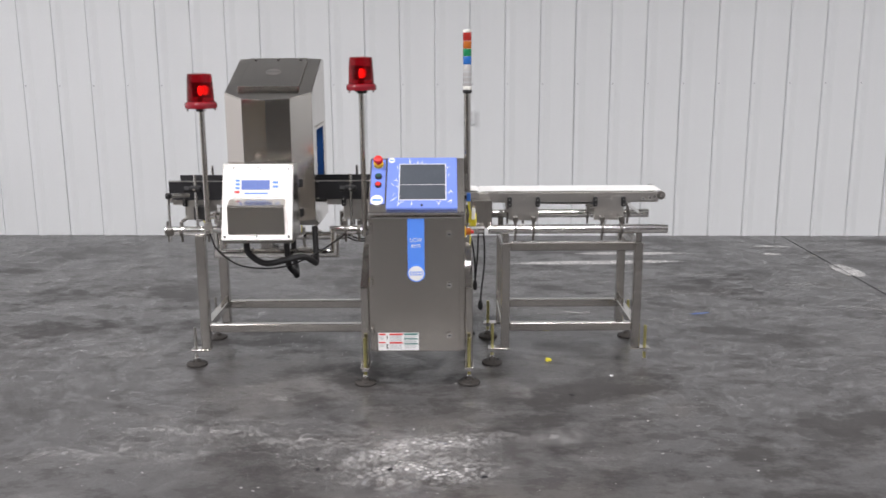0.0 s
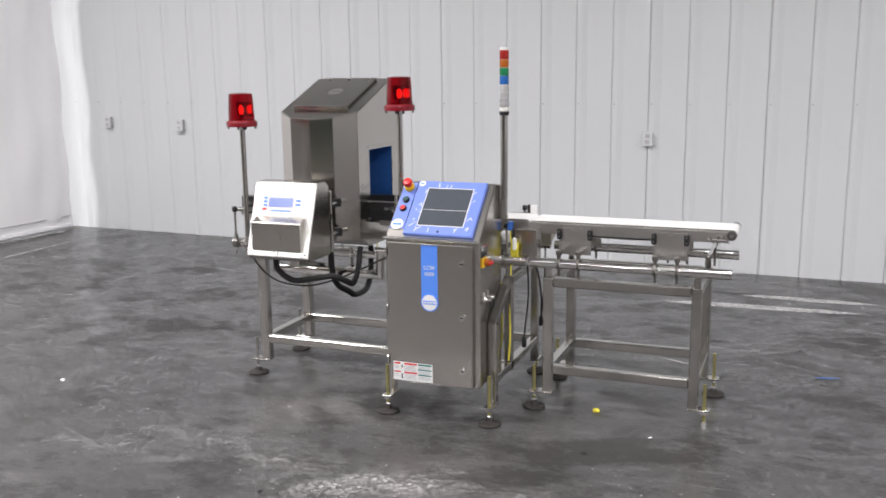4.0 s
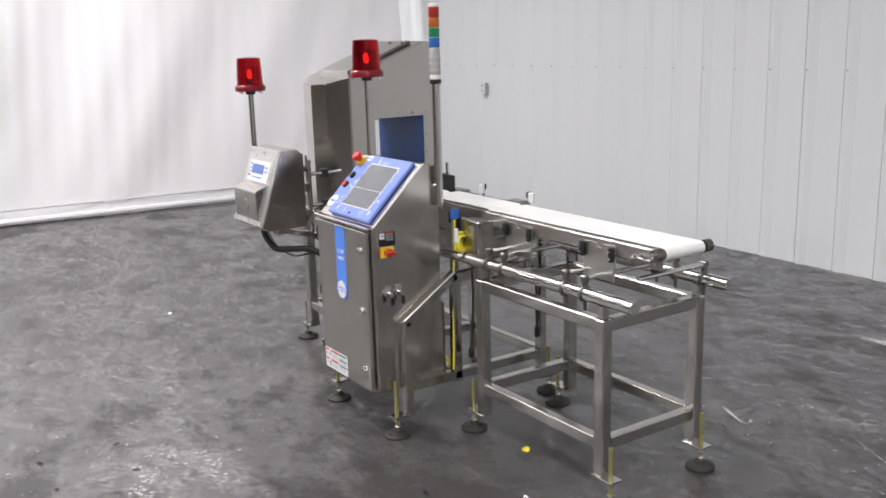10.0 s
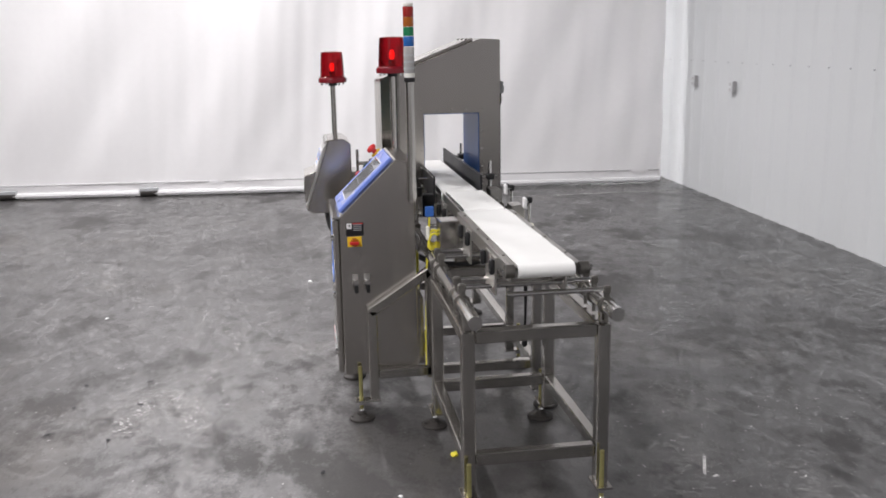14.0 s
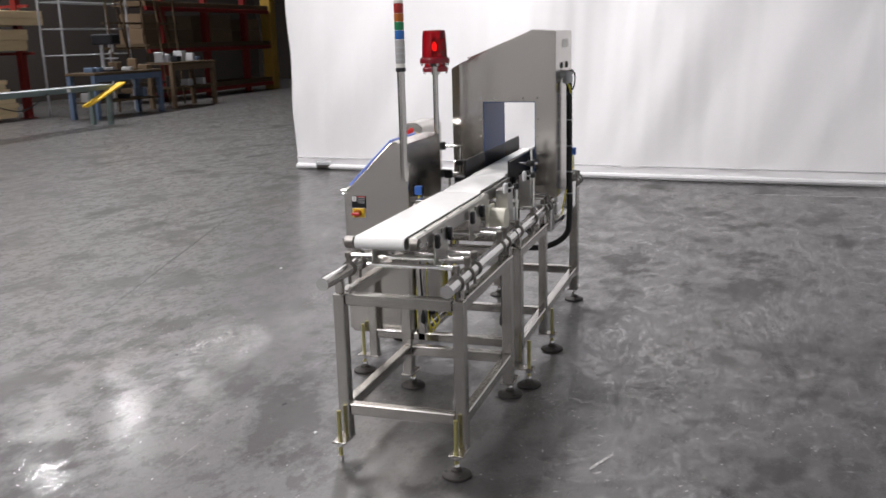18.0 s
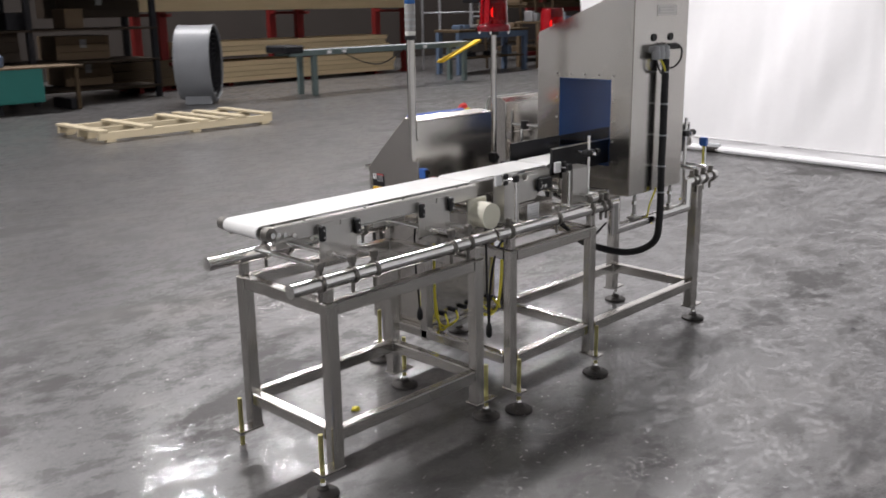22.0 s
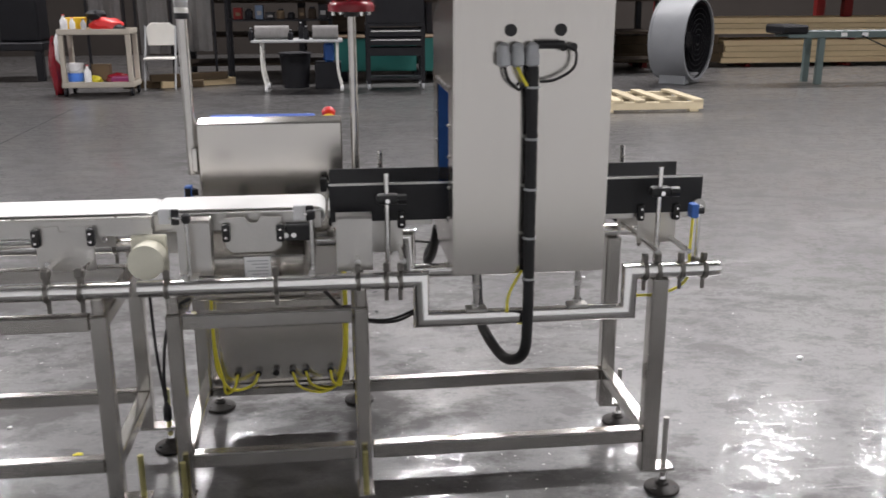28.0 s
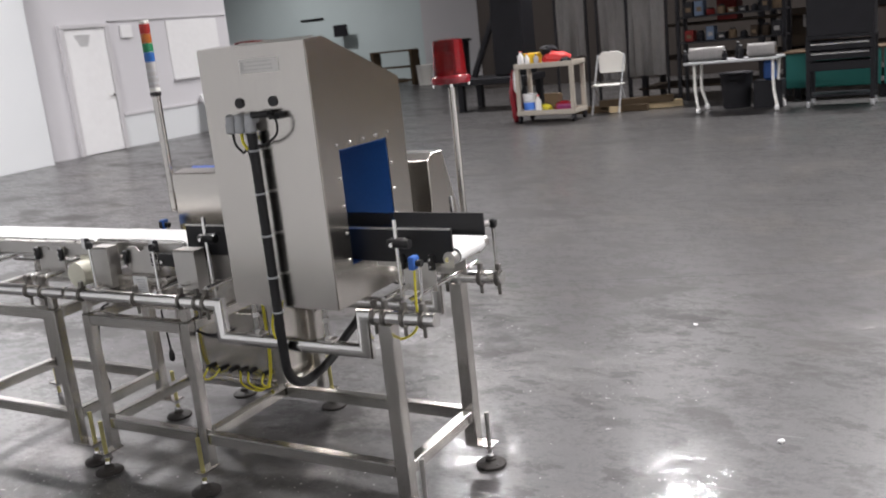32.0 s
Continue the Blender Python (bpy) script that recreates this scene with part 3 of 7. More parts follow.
for x, y in ((-1.0, REAR), (-0.93, REAR), (-0.86, REAR), (-0.82, REAR), (-0.1, REAR), (-0.06, REAR), (0.02, REAR), (0.25, REAR), (0.55, REAR), (-1.03, FRONT), (-0.96, FRONT), (-0.82, FRONT), (-0.1, FRONT), (-0.03, FRONT)):
    clamp(fr, x, y)

of = thing("outfeed_stand", (1.08, 0.2, 0), "brushed stainless steel tube frame under the outfeed belt", "machine frame")
XC, XD, WO = 0.741, 1.440, 0.045
for y in (FRONT, REAR):
    part("rail", rod((0.648, y, RAIL_Z), (1.587, y, RAIL_Z), 0.024, seg=24), M_BRIGHT, of, "polished round rail with an open end", True)
    for x in (XC, XD):
        part("leg", tube((x, y, 0.085), (x, y, 0.665), WO), M_STEELX, of)
        part("rail_post", tube((x, y, 0.665), (x, y, 0.715), 0.03), M_STEELX, of)
    part("lower_bar", tube((XC + W / 2, y, 0.206), (XD - W / 2, y, 0.206), 0.04, 0.045), M_STEELX, of)
    part("upper_bar", tube((XC + W / 2, y, 0.645), (XD - W / 2, y, 0.645), 0.04, 0.045), M_STEELX, of)
for x in (XC, XD):
    part("lower_bar", tube((x, FRONT + W / 2, 0.206), (x, REAR - W / 2, 0.206), 0.04, 0.045), M_STEELX, of)
    part("upper_bar", tube((x, FRONT + W / 2, 0.645), (x, REAR - W / 2, 0.645), 0.04, 0.045), M_STEELX, of)
foot(of, 0.673, FRONT - 0.008, XC, FRONT)
foot(of, 0.671, REAR - 0.012, XC, REAR)
foot(of, 1.493, FRONT - 0.008, XD, FRONT, 0.21, pad=False)
foot(of, 1.492, REAR - 0.01, XD, REAR)

# ---- belts ----
TOP = 0.918


def belt_loop(x0, x1, y0, y1, top, r, sag=0.0):
    """An endless belt round two rollers."""
    prof = []
    for i in range(9):
        a = math.pi / 2 - math.pi * i / 8
        prof.append((x1 - r + r * math.cos(a), top - r + r * math.sin(a)))
    for k in range(1, 8):
        u = k / 8
        prof.append((x1 - r + (x0 - x1 + 2 * r) * u, top - 2 * r - sag * 4 * u * (1 - u)))
    for i in range(9):
        a = -math.pi / 2 - math.pi * i / 8
        prof.append((x0 + r + r * math.cos(a), top - r + r * math.sin(a)))
    bm = bmesh.new()
    n = len(prof)
    inner = []
    cx, cz = (x0 + x1) / 2, top - r
    for x, z in prof:
        inner.append((x + (0.003 if x < cx else -0.003), z + (0.003 if z < cz else -0.003)))
    ring = [[bm.verts.new((x, y, z)) for x, z in p] for p, y in ((prof, y0), (prof, y1), (inner, y1), (inner, y0))]
    for k in range(4):
        a, b = ring[k], ring[(k + 1) % 4]
        for i in range(n):
            j = (i + 1) % n
            bm.faces.new((a[i], a[j], b[j], b[i]))
    bmesh.ops.recalc_face_normals(bm, faces=bm.faces)
    return bm


def knob(parent, x, y, z, out):
    """A black oval clamping knob with a bright screw."""
    k = part("clamp_knob", box((x - 0.012, min(y, y + out * 0.02), z - 0.027), (x + 0.012, max(y, y + out * 0.02), z + 0.027), 0.008, seg=2), M_BLACK, parent, "black clamping knob", True)
    for dz in (-0.012, 0.012):
        part("screw", rod((x, y + out * 0.018, z + dz), (x, y + out * 0.023, z + dz), 0.004, seg=8), M_BRIGHT, k)


def bracket(parent, x0, x1, y, out, z0=0.762, z1=0.893):
    """A side plate that carries the belt bed: notched at the top, with two knobs and two pins below."""
    c = (x0 + x1) / 2
    pts = [(x0, z0), (x1, z0), (x1, z1), (c + 0.014, z1), (c + 0.012, z1 - 0.016), (c - 0.012, z1 - 0.016), (c - 0.014, z1), (x0, z1)]
    p = part("bracket_plate", prism(pts, "y", y, y + out * 0.006), M_PLATE, parent)
    for x in (x0 + 0.004, x1 - 0.004):
        knob(p, x, y + out * 0.006, z1 - 0.03, out)
    return p


def cross_rod(parent, x, y0, y1, z=0.79):
    part("cross_rod", rod((x, y0, z), (x, y1, z), 0.009, seg=12), M_BRIGHT, parent, "", True)


oc = thing("outfeed_conveyor", (1.1, 0.21, 0.79), "white outfeed belt conveyor on a stainless steel bed", "conveyor")
part("belt", belt_loop(0.60, 1.597, 0.107, 0.292, TOP, 0.023, 0.03), M_BELT, oc, "plain white belt", True)
for y, out in ((0.09, -1), (0.318, 1)):
    part("side_plate", box((0.60, min(y, y + out * 0.006), 0.858), (1.56, max(y, y + out * 0.006), 0.908), 0.001), M_PLATE, oc)
    part("bed_edge", box((0.60, min(y, y - out * 0.022), 0.902), (1.56, max(y, y - out * 0.022), 0.911), 0.001), M_PLATE, oc)
    for x in (0.70, 0.98, 1.16, 1.42):
        part("bed_screw", rod((x, y - out * 0.008, 0.911), (x, y - out * 0.008, 0.914), 0.005, seg=8), M_CLAMP, oc)
    bracket(oc, 0.762, 0.92, y + out * 0.006, out)
    bracket(oc, 1.218, 1.376, y + out * 0.006, out)
    hub = part("roller_bearing", rod((1.572, y - out * 0.008, 0.895), (1.572, y + out * 0.022, 0.895), 0.022, seg=18), M_CLAMP, oc, "", True)
    part("bearing_bolt", rod((1.572, y + out * 0.022, 0.895), (1.572, y + out * 0.034, 0.895), 0.01, seg=6), M_BRIGHT, hub)
    for dx in (-0.09, -0.055, -0.03):
        part("adjuster_screw", rod((1.568 + dx, y, 0.884 + 0.2 * (dx + 0.055)), (1.568 + dx, y + out * 0.016, 0.884 + 0.2 * (dx + 0.055)), 0.008, seg=8), M_BRIGHT, oc)
    part("adjuster_bar", box((1.46, min(y + out * 0.006, y + out * 0.014), 0.863), (1.55, max(y + out * 0.006, y + out * 0.014), 0.875), 0.002), M_GREYROD, oc)
for x, y0, y1 in ((0.79, FRONT, 0.1), (0.885, FRONT, 0.36), (1.245, FRONT, 0.12), (1.345, FRONT, 0.36), (1.335, 0.3, REAR), (0.87, 0.32, REAR), (1.24, 0.32, REAR), (0.78, 0.32, REAR), (1.47, 0.1, REAR)):
    cross_rod(oc, x, y0, y1)
    e = REAR if y1 == REAR else FRONT
    clamp(of, x, e)
    part("rod_clamp", box((x - 0.013, e - 0.013, 0.775), (x + 0.013, e + 0.013, 0.803), 0.005), M_CLAMP, oc)
part("bed_pan", box((0.70, 0.11, 0.853), (1.50, 0.30, 0.859), 0.001), M_PLATE, oc)
part("motor_cover", box((0.56, 0.0, 0.735), (0.67, 0.085, 0.885), 0.004), M_STEEL, oc, "square steel drive cover")
dm = part("drive_motor", rod((0.61, 0.335, 0.80), (0.61, 0.405, 0.80), 0.05, seg=28), M_MOTOR, oc, "round cream plastic motor", True)
part("motor_flange", box((0.56, 0.322, 0.748), (0.66, 0.338, 0.862), 0.004), M_MOTOR, dm)

wc = thing("weigh_conveyor", (0.33, 0.21, 0.75), "short white weighing belt on a stainless steel load cell", "conveyor")
part("belt", belt_loop(0.108, 0.612, 0.113, 0.282, TOP + 0.003, 0.026), M_BELT, wc, "plain white weighing belt", True)
for y, out in ((0.106, -1), (0.292, 1)):
    part("side_plate", box((0.12, min(y, y + out * 0.006), 0.86), (0.60, max(y, y + out * 0.006), 0.911), 0.001), M_PLATE, wc)
    pts = [(0.262, 0.80), (0.378, 0.80), (0.395, 0.815), (0.395, 0.902), (0.34, 0.904), (0.326, 0.887), (0.305, 0.887), (0.292, 0.904), (0.236, 0.902), (0.236, 0.815)]
    w = part("lift_plate", prism(pts, "y", y + out * 0.03, y + out * 0.036), M_PLATE, wc, "notched lifting plate")
    knob(w, 0.238, y + out * 0.036, 0.858, out)
    knob(w, 0.392, y + out * 0.036, 0.862, out)
    for x in (0.2, 0.222):
        part("adjuster_screw", rod((x, y + out * 0.006, 0.85), (x, y + out * 0.05, 0.85), 0.008, seg=8), M_BRIGHT, w)
    part("adjuster_block", box((0.14, min(y + out * 0.006, y + out * 0.04), 0.83), (0.225, max(y + out * 0.006, y + out * 0.04), 0.878), 0.004), M_BLACK, w, "black adjuster block")
part("load_cell_box", box((0.17, 0.09, 0.665), (0.49, 0.361, 0.797), 0.006), M_STEEL, wc, "stainless steel load cell housing")
pl = part("nameplate", box((0.268, 0.361, 0.722), (0.343, 0.364, 0.796), 0.001), M_WHITE, wc, "white data plate with fine print")
for i in range(6):
    part("print_line", box((0.275, 0.364, 0.782 - i * 0.01), (0.335 - 0.012 * (i % 3), 0.3648, 0.785 - i * 0.01)), M_GREYPL, pl)
for x0, x1 in ((0.43, 0.52), (-0.025, 0.078)):
    sh_ = part("side_shield", prism([(0.332, 0.752), (0.39, 0.752), (0.39, 0.905), (0.384, 0.912), (0.332, 0.912), (0.332, 0.908), (0.382, 0.908), (0.386, 0.903), (0.386, 0.756), (0.332, 0.756)], "x", x0, x1), M_PLATE, wc, "bent steel shield")
    part("shield_end", box((x0, 0.334, 0.757), (x0 + 0.004, 0.3855, 0.9075)), M_PLATE, sh_)
    part("shield_end", box((x1 - 0.004, 0.334, 0.757), (x1, 0.3855, 0.9075)), M_PLATE, sh_)
    part("shield_foot", box(((x0 + x1) / 2 - 0.01, 0.39, 0.756), ((x0 + x1) / 2 + 0.01, 0.45, 0.762), 0.001), M_PLATE, sh_)
for x in (0.5, 0.15):
    cross_rod(wc, x, 0.02, REAR, 0.765)

ic = thing("infeed_conveyor", (-0.45, 0.18, 0.79), "white infeed belt through the metal detector", "conveyor")
part("belt", belt_loop(-1.055, 0.10, 0.095, 0.262, TOP, 0.027), M_BELT, ic, "plain white belt", True)
for y, out in ((0.088, -1), (0.27, 1)):
    for a, b in ((-1.03, -0.74), (-0.21, 0.09)):
        part("side_plate", box((a, min(y, y + out * 0.006), 0.853), (b, max(y, y + out * 0.006), 0.902), 0.001), M_PLATE, ic)
    bracket(ic, -0.12, 0.03, y + out * 0.008, out, 0.775, 0.905)
    bracket(ic, -0.965, -0.845, y + out * 0.008, out, 0.775, 0.905)
    hub = part("roller_bearing", rod((-1.03, y, 0.891), (-1.03, y + out * 0.03, 0.891), 0.022, seg=18), M_PLATE, ic, "", True)
    part("bearing_bolt", rod((-1.03, y + out * 0.03, 0.891), (-1.03, y + out * 0.042, 0.891), 0.01, seg=6), M_BRIGHT, hub)
part("bed", box((-1.02, 0.1, 0.881), (0.08, 0.258, 0.888), 0.001), M_PLATE, ic)
for x in (-0.95, -0.86, -0.11, 0.02):
    cross_rod(ic, x, FRONT, REAR, 0.79)
for y, s, z0 in ((0.062, -1, 0.885), (0.286, 1, 0.872)):
    g = part("side_guide", box((-1.04, y - 0.005, z0), (0.095, y + 0.005, 0.987), 0.001), M_GUIDE, ic, "black plastic side guide with a bright steel edge")
    part("edge_strip", box((-1.04, y + s * 0.005, 0.981), (0.095, y + s * 0.0065, 0.9865)), M_PLATE, g)
    for x in (-0.88, -0.07):
        part("guide_post", rod((x, y + s * 0.075, RAIL_Z - 0.04), (x, y + s * 0.075, 1.03), 0.008, seg=10), M_BRIGHT, g, "", True)
        a = part("guide_arm", rod((x, y + s * 0.005, 0.955), (x, y + s * 0.11, 0.955), 0.007, seg=8), M_BRIGHT, g)
        part("cross_clamp", box((x - 0.035, y + s * 0.075 - 0.02, 0.94), (x + 0.03, y + s * 0.075 + 0.02, 0.97), 0.01, seg=2), M_BLACK, g, "black cross clamp", True)
        part("wing_knob", rod((x - 0.055, y + s * 0.085, 0.955), (x - 0.03, y + s * 0.085, 0.955), 0.016, seg=8), M_BLACK, g)
part("end_cover", box((0.045, 0.005, 0.80), (0.1, 0.06, 0.905), 0.004), M_BLACK, ic, "black end cover")
part("end_cover", box((-0.90, -0.005, 0.785), (-0.84, 0.055, 0.86), 0.004), M_BLACK, ic, "black end cover")

# ---- metal detector ----
MX0, MX1 = -0.692, -0.25
md = thing("metal_detector", (-0.47, 0.2, 0.60), "tall brushed stainless steel metal detector head with a blue aperture", "metal detector")
side = [(0.452, 0.745), (0.452, 1.607), (0.355, 1.613), (-0.062, 1.452), (-0.062, 0.80), (0.06, 0.745)]
AY0, AY1, AZ0, AZ1 = 0.063, 0.345, 0.872, 1.252


def detector_shell():
    """The housing with its aperture cut right through, and the bowed front."""
    bm = bmesh.new()
    for x in (MX0, MX1):
        o = [bm.verts.new((x, y, z)) for y, z in side]
        h = [bm.verts.new((x, y, z)) for y, z in ((AY1, AZ0), (AY1, AZ1), (AY0, AZ1), (AY0, AZ0))]
        bm.faces.new((o[0], o[1], h[1], h[0]))
        bm.faces.new((o[1], o[2], o[3], h[2], h[1]))
        bm.faces.new((o[3], o[4], h[3], h[2]))
        bm.faces.new((o[4], o[5], o[0], h[0], h[3]))
        if x == MX0:
            o1, h1 = o, h
    for i, j in ((0, 1), (1, 2), (2, 3), (4, 5), (5, 0)):
        bm.faces.new((o1[i], o1[j], o[j], o[i]))
    # Bowed front, rolled in four flats.
    bow = [(MX0, -0.062), (MX0 + 0.1, -0.138), ((MX0 + MX1) / 2, -0.158), (MX1 - 0.1, -0.138), (MX1, -0.062)]
    lo, hi = [o1[4]], [o1[3]]
    for x, y in bow[1:-1]:
        lo.append(bm.verts.new((x, y, 0.80)))
        hi.append(bm.verts.new((x, y, 1.452 + (y + 0.062) * 0.36)))
    lo.append(o[4])
    hi.append(o[3])
    for i in range(4):
        bm.faces.new((lo[i], lo[i + 1], hi[i + 1], hi[i]))
    bm.faces.new(hi)
    bm.faces.new(lo)
    bmesh.ops.recalc_face_normals(bm, faces=bm.faces)
    sharp = [e for e in bm.edges if not e.is_boundary and e.calc_face_angle(0) > 0.5]
    bmesh.ops.bevel(bm, geom=sharp, offset=0.004, segments=2, affect="EDGES")
    return bm


shell = part("housing", detector_shell(), M_STEEL, md)
bm = bmesh.new()
for lo, hi in (((AY0, AZ1 - 0.004), (AY1, AZ1)), ((AY0, AZ0), (AY1, AZ0 + 0.004)), ((AY0, AZ0 + 0.004), (AY0 + 0.004, AZ1 - 0.004)), ((AY1 - 0.004, AZ0 + 0.004), (AY1, AZ1 - 0.004))):
    box((MX0 + 0.003, lo[0], lo[1]), (MX1 - 0.003, hi[0], hi[1]), bm=bm)
part("aperture_liner", bm, M_LINER, md, "deep blue plastic aperture liner")
for x, s in ((MX1, 1), (MX0, -1)):
    for i in range(5):
        y = AY0 - 0.012 + (AY1 - AY0 + 0.024) * i / 4
        part("liner_screw", turned((x, y, AZ1 + 0.018), [(0.005, -0.002 * s), (0.005, 0.003 * s), (0.0025, 0.006 * s)], 8, "x"), M_GREYROD, shell)
    for k in range(4):
        for y in (AY0 - 0.014, AY1 + 0.014):
            part("liner_screw", turned((x, y, AZ1 - 0.09 * (k + 1)), [(0.005, -0.002 * s), (0.005, 0.003 * s), (0.0025, 0.006 * s)], 8, "x"), M_GREYROD, shell)
# Access lid on the sloping top, with its lip and a round badge.
slope = math.atan2(1.613 - 1.452, 0.355 + 0.062)
LM = Matrix.Translation((-0.475, 0.13, 1.452 + (0.13 + 0.062) * math.tan(slope))) @ Matrix.Rotation(slope, 4, "X")
lid = part("access_lid", box((-0.155, -0.165, 0.001), (0.155, 0.215, 0.016), 0.004, LM), M_STEEL, md, "raised steel access lid")
part("lid_lip", box((-0.155, -0.172, -0.002), (0.155, -0.166, 0.02), 0.001, LM), M_BRIGHT, lid)
bm = rod((0, 0.02, 0.016), (0, 0.02, 0.0175), 0.04, seg=28)
bmesh.ops.transform(bm, matrix=LM, verts=bm.verts)
part("badge", bm, M_PLATE, lid, "round embossed maker's badge")
bm = box((-0.036, 0.012, 0.0175), (0.036, 0.028, 0.0182), 0, LM)
part("badge_bar", bm, M_GREYROD, lid)
for x in (-0.12, 0.0, 0.12):
    bm = rod((x, 0.19, 0.016), (x, 0.19, 0.021), 0.008, seg=10)
    bmesh.ops.transform(bm, matrix=LM, verts=bm.verts)
    part("lid_screw", bm, M_BRIGHT, lid)
# Back: cable glands, two sockets, nameplate, conduit.
BY = 0.452
np_ = part("nameplate", box((-0.585, BY, 1.52), (-0.425, BY + 0.002, 1.565), 0.0005), M_PLATE, md, "steel nameplate with fine print")
for i in range(3):
    part("print_line", box((-0.56, BY + 0.002, 1.553 - 0.012 * i), (-0.455 + 0.01 * i, BY + 0.0026, 1.557 - 0.012 * i)), M_GREYROD, np_)
part("nameplate_mark", box((-0.445, BY + 0.002, 1.528), (-0.432, BY + 0.0026, 1.557)), M_GREYROD, np_)
for x in (-0.405, -0.542):
    part("blind_socket", rod((x, BY - 0.004, 1.429), (x, BY + 0.006, 1.429), 0.0165, seg=18), M_BLACK, md, "round black blind plug")
for x in (-0.545, -0.572):
    part("socket_plug", rod((x - 0.0, BY, 1.385), (x, BY + 0.028, 1.385), 0.011, seg=12), M_BLACK, md)
for i, x in enumerate((-0.382, -0.42, -0.46)):
    g = part("cable_gland", turned((x, BY + 0.03, 1.375), [(0.011, -0.04), (0.019, -0.035), (0.019, -0.005), (0.0155, 0.0), (0.0165, 0.016), (0.006, 0.024)], 16), M_GREYPL, md, "grey right-angle cable gland", True)
    part("gland_neck", rod((x, BY - 0.002, 1.378), (x, BY + 0.032, 1.378), 0.016, seg=14), M_GREYPL, g, "", True)
part("socket_elbow", rod((-0.475, BY + 0.03, 1.392), (-0.545, BY + 0.03, 1.392), 0.011, seg=12), M_BLACK, md)
part("drop_conduit", hose([(-0.462, BY + 0.03, 1.335), (-0.463, BY + 0.032, 1.1), (-0.463, BY + 0.032, 0.86), (-0.463, BY + 0.034, 0.62), (-0.457, BY + 0.01, 0.50), (-0.425, BY - 0.115, 0.437), (-0.395, BY - 0.31, 0.45), (-0.39, BY - 0.4, 0.49), (-0.40, BY - 0.51, 0.555), (-0.40, BY - 0.56, 0.66), (-0.40, BY - 0.56, 0.79)], 0.0155, 10, 14, 0.1), M_RUBBER, md, "black corrugated conduit hanging in a loop", True)
for z in (1.28, 1.14, 1.0, 0.86, 0.74):
    part("cable_tie", turned((-0.463, BY + 0.032, z), [(0.0195, -0.003), (0.0195, 0.003)], 12), M_GREYPL, md)
part("thin_cable", hose([(-0.545, BY + 0.036, 1.39), (-0.575, BY + 0.04, 1.375), (-0.57, BY + 0.04, 1.33), (-0.52, BY + 0.04, 1.30), (-0.48, BY + 0.036, 1.295)], 0.0042, 6, 8), M_RUBBER, md, "", True)
part("thin_cable", hose([(-0.384, BY + 0.03, 1.335), (-0.395, BY + 0.036, 1.30), (-0.42, BY + 0.036, 1.275), (-0.448, BY + 0.034, 1.24), (-0.448, BY + 0.03, 0.8)], 0.0042, 6, 8), M_RUBBER, md, "", True)
part("yellow_cable", hose([(-0.42, BY + 0.03, 1.335), (-0.43, BY + 0.04, 1.31), (-0.445, BY + 0.04, 1.285)], 0.005, 6, 6), M_YELLOW, md, "", True)
part("yellow_cable", hose([(-0.445, BY + 0.02, 0.76), (-0.41, BY + 0.01, 0.68), (-0.415, BY + 0.0, 0.61), (-0.455, BY, 0.59)], 0.004, 6, 6), M_YELLOW, md, "", True)
for x in (-0.62, -0.32):
    for y in (FRONT, REAR):
        p = part("support_bolt", rod((x, y, 0.62), (x, y, 0.75), 0.008, seg=10), M_GREYROD, md)
        part("bolt_plate", box((x - 0.03, y - 0.022, 0.636), (x + 0.03, y + 0.022, 0.643), 0.001), M_PLATE, p)
        part("nut", rod((x, y, 0.70), (x, y, 0.716), 0.014, seg=6), M_BRIGHT, p)
        part("nut", rod((x, y, 0.643), (x, y, 0.657), 0.014, seg=6), M_BRIGHT, p)

# ---- control cabinet of the checkweigher ----
CX0, CX1 = 0.05, 0.517
cc = thing("control_cabinet", (0.28, -0.24, 0.195), "stainless steel operator cabinet with a blue sloping touch panel", "control cabinet")
body = [(-0.402, 0.195), (-0.402, 0.893), (-0.162, 1.127), (-0.086, 1.115), (-0.08, 0.195)]
part("body", prism(body, "x", CX0, CX1, 0.004), M_STEEL, cc)
part("hood_lip", box((CX0 - 0.002, -0.43, 0.885), (CX1 + 0.002, -0.4, 0.896), 0.002), M_BRIGHT, cc)
door = part("door", box((0.072, -0.428, 0.198), (0.49, -0.404, 0.876), 0.006, seg=2), M_STEEL, cc, "brushed steel front door")
part("door_flange", box((0.062, -0.432, 0.868), (0.497, -0.405, 0.874), 0.001), M_BRIGHT, door)
part("stripe", box((0.24, -0.4292, 0.60), (0.321, -0.428, 0.868)), M_STRIPE, door, "blue stripe with white letters")
part("badge", rod((0.2805, -0.4285, 0.598), (0.2805, -0.4315, 0.598), 0.043, seg=36), M_STRIPE, door, "round blue and white badge")
part("badge_face", rod((0.2805, -0.4312, 0.598), (0.2805, -0.4322, 0.598), 0.037, seg=36), M_WHITE, door)
part("badge_bar", box((0.250, -0.4328, 0.589), (0.311, -0.4322, 0.607)), M_STRIPE, door)
for i in range(4):
    part("badge_letter", box((0.2545 + i * 0.0145, -0.4333, 0.5925), (0.2645 + i * 0.0145, -0.4328, 0.6035)), M_WHITE, door)
FACE = Matrix.Rotation(radians(90), 4, "X")
writing("LCW", 0.026, Matrix.Translation((0.2805, -0.4296, 0.762)) @ FACE, M_WHITE, door)
writing("6000", 0.024, Matrix.Translation((0.2805, -0.4296, 0.733)) @ FACE, M_WHITE, door)
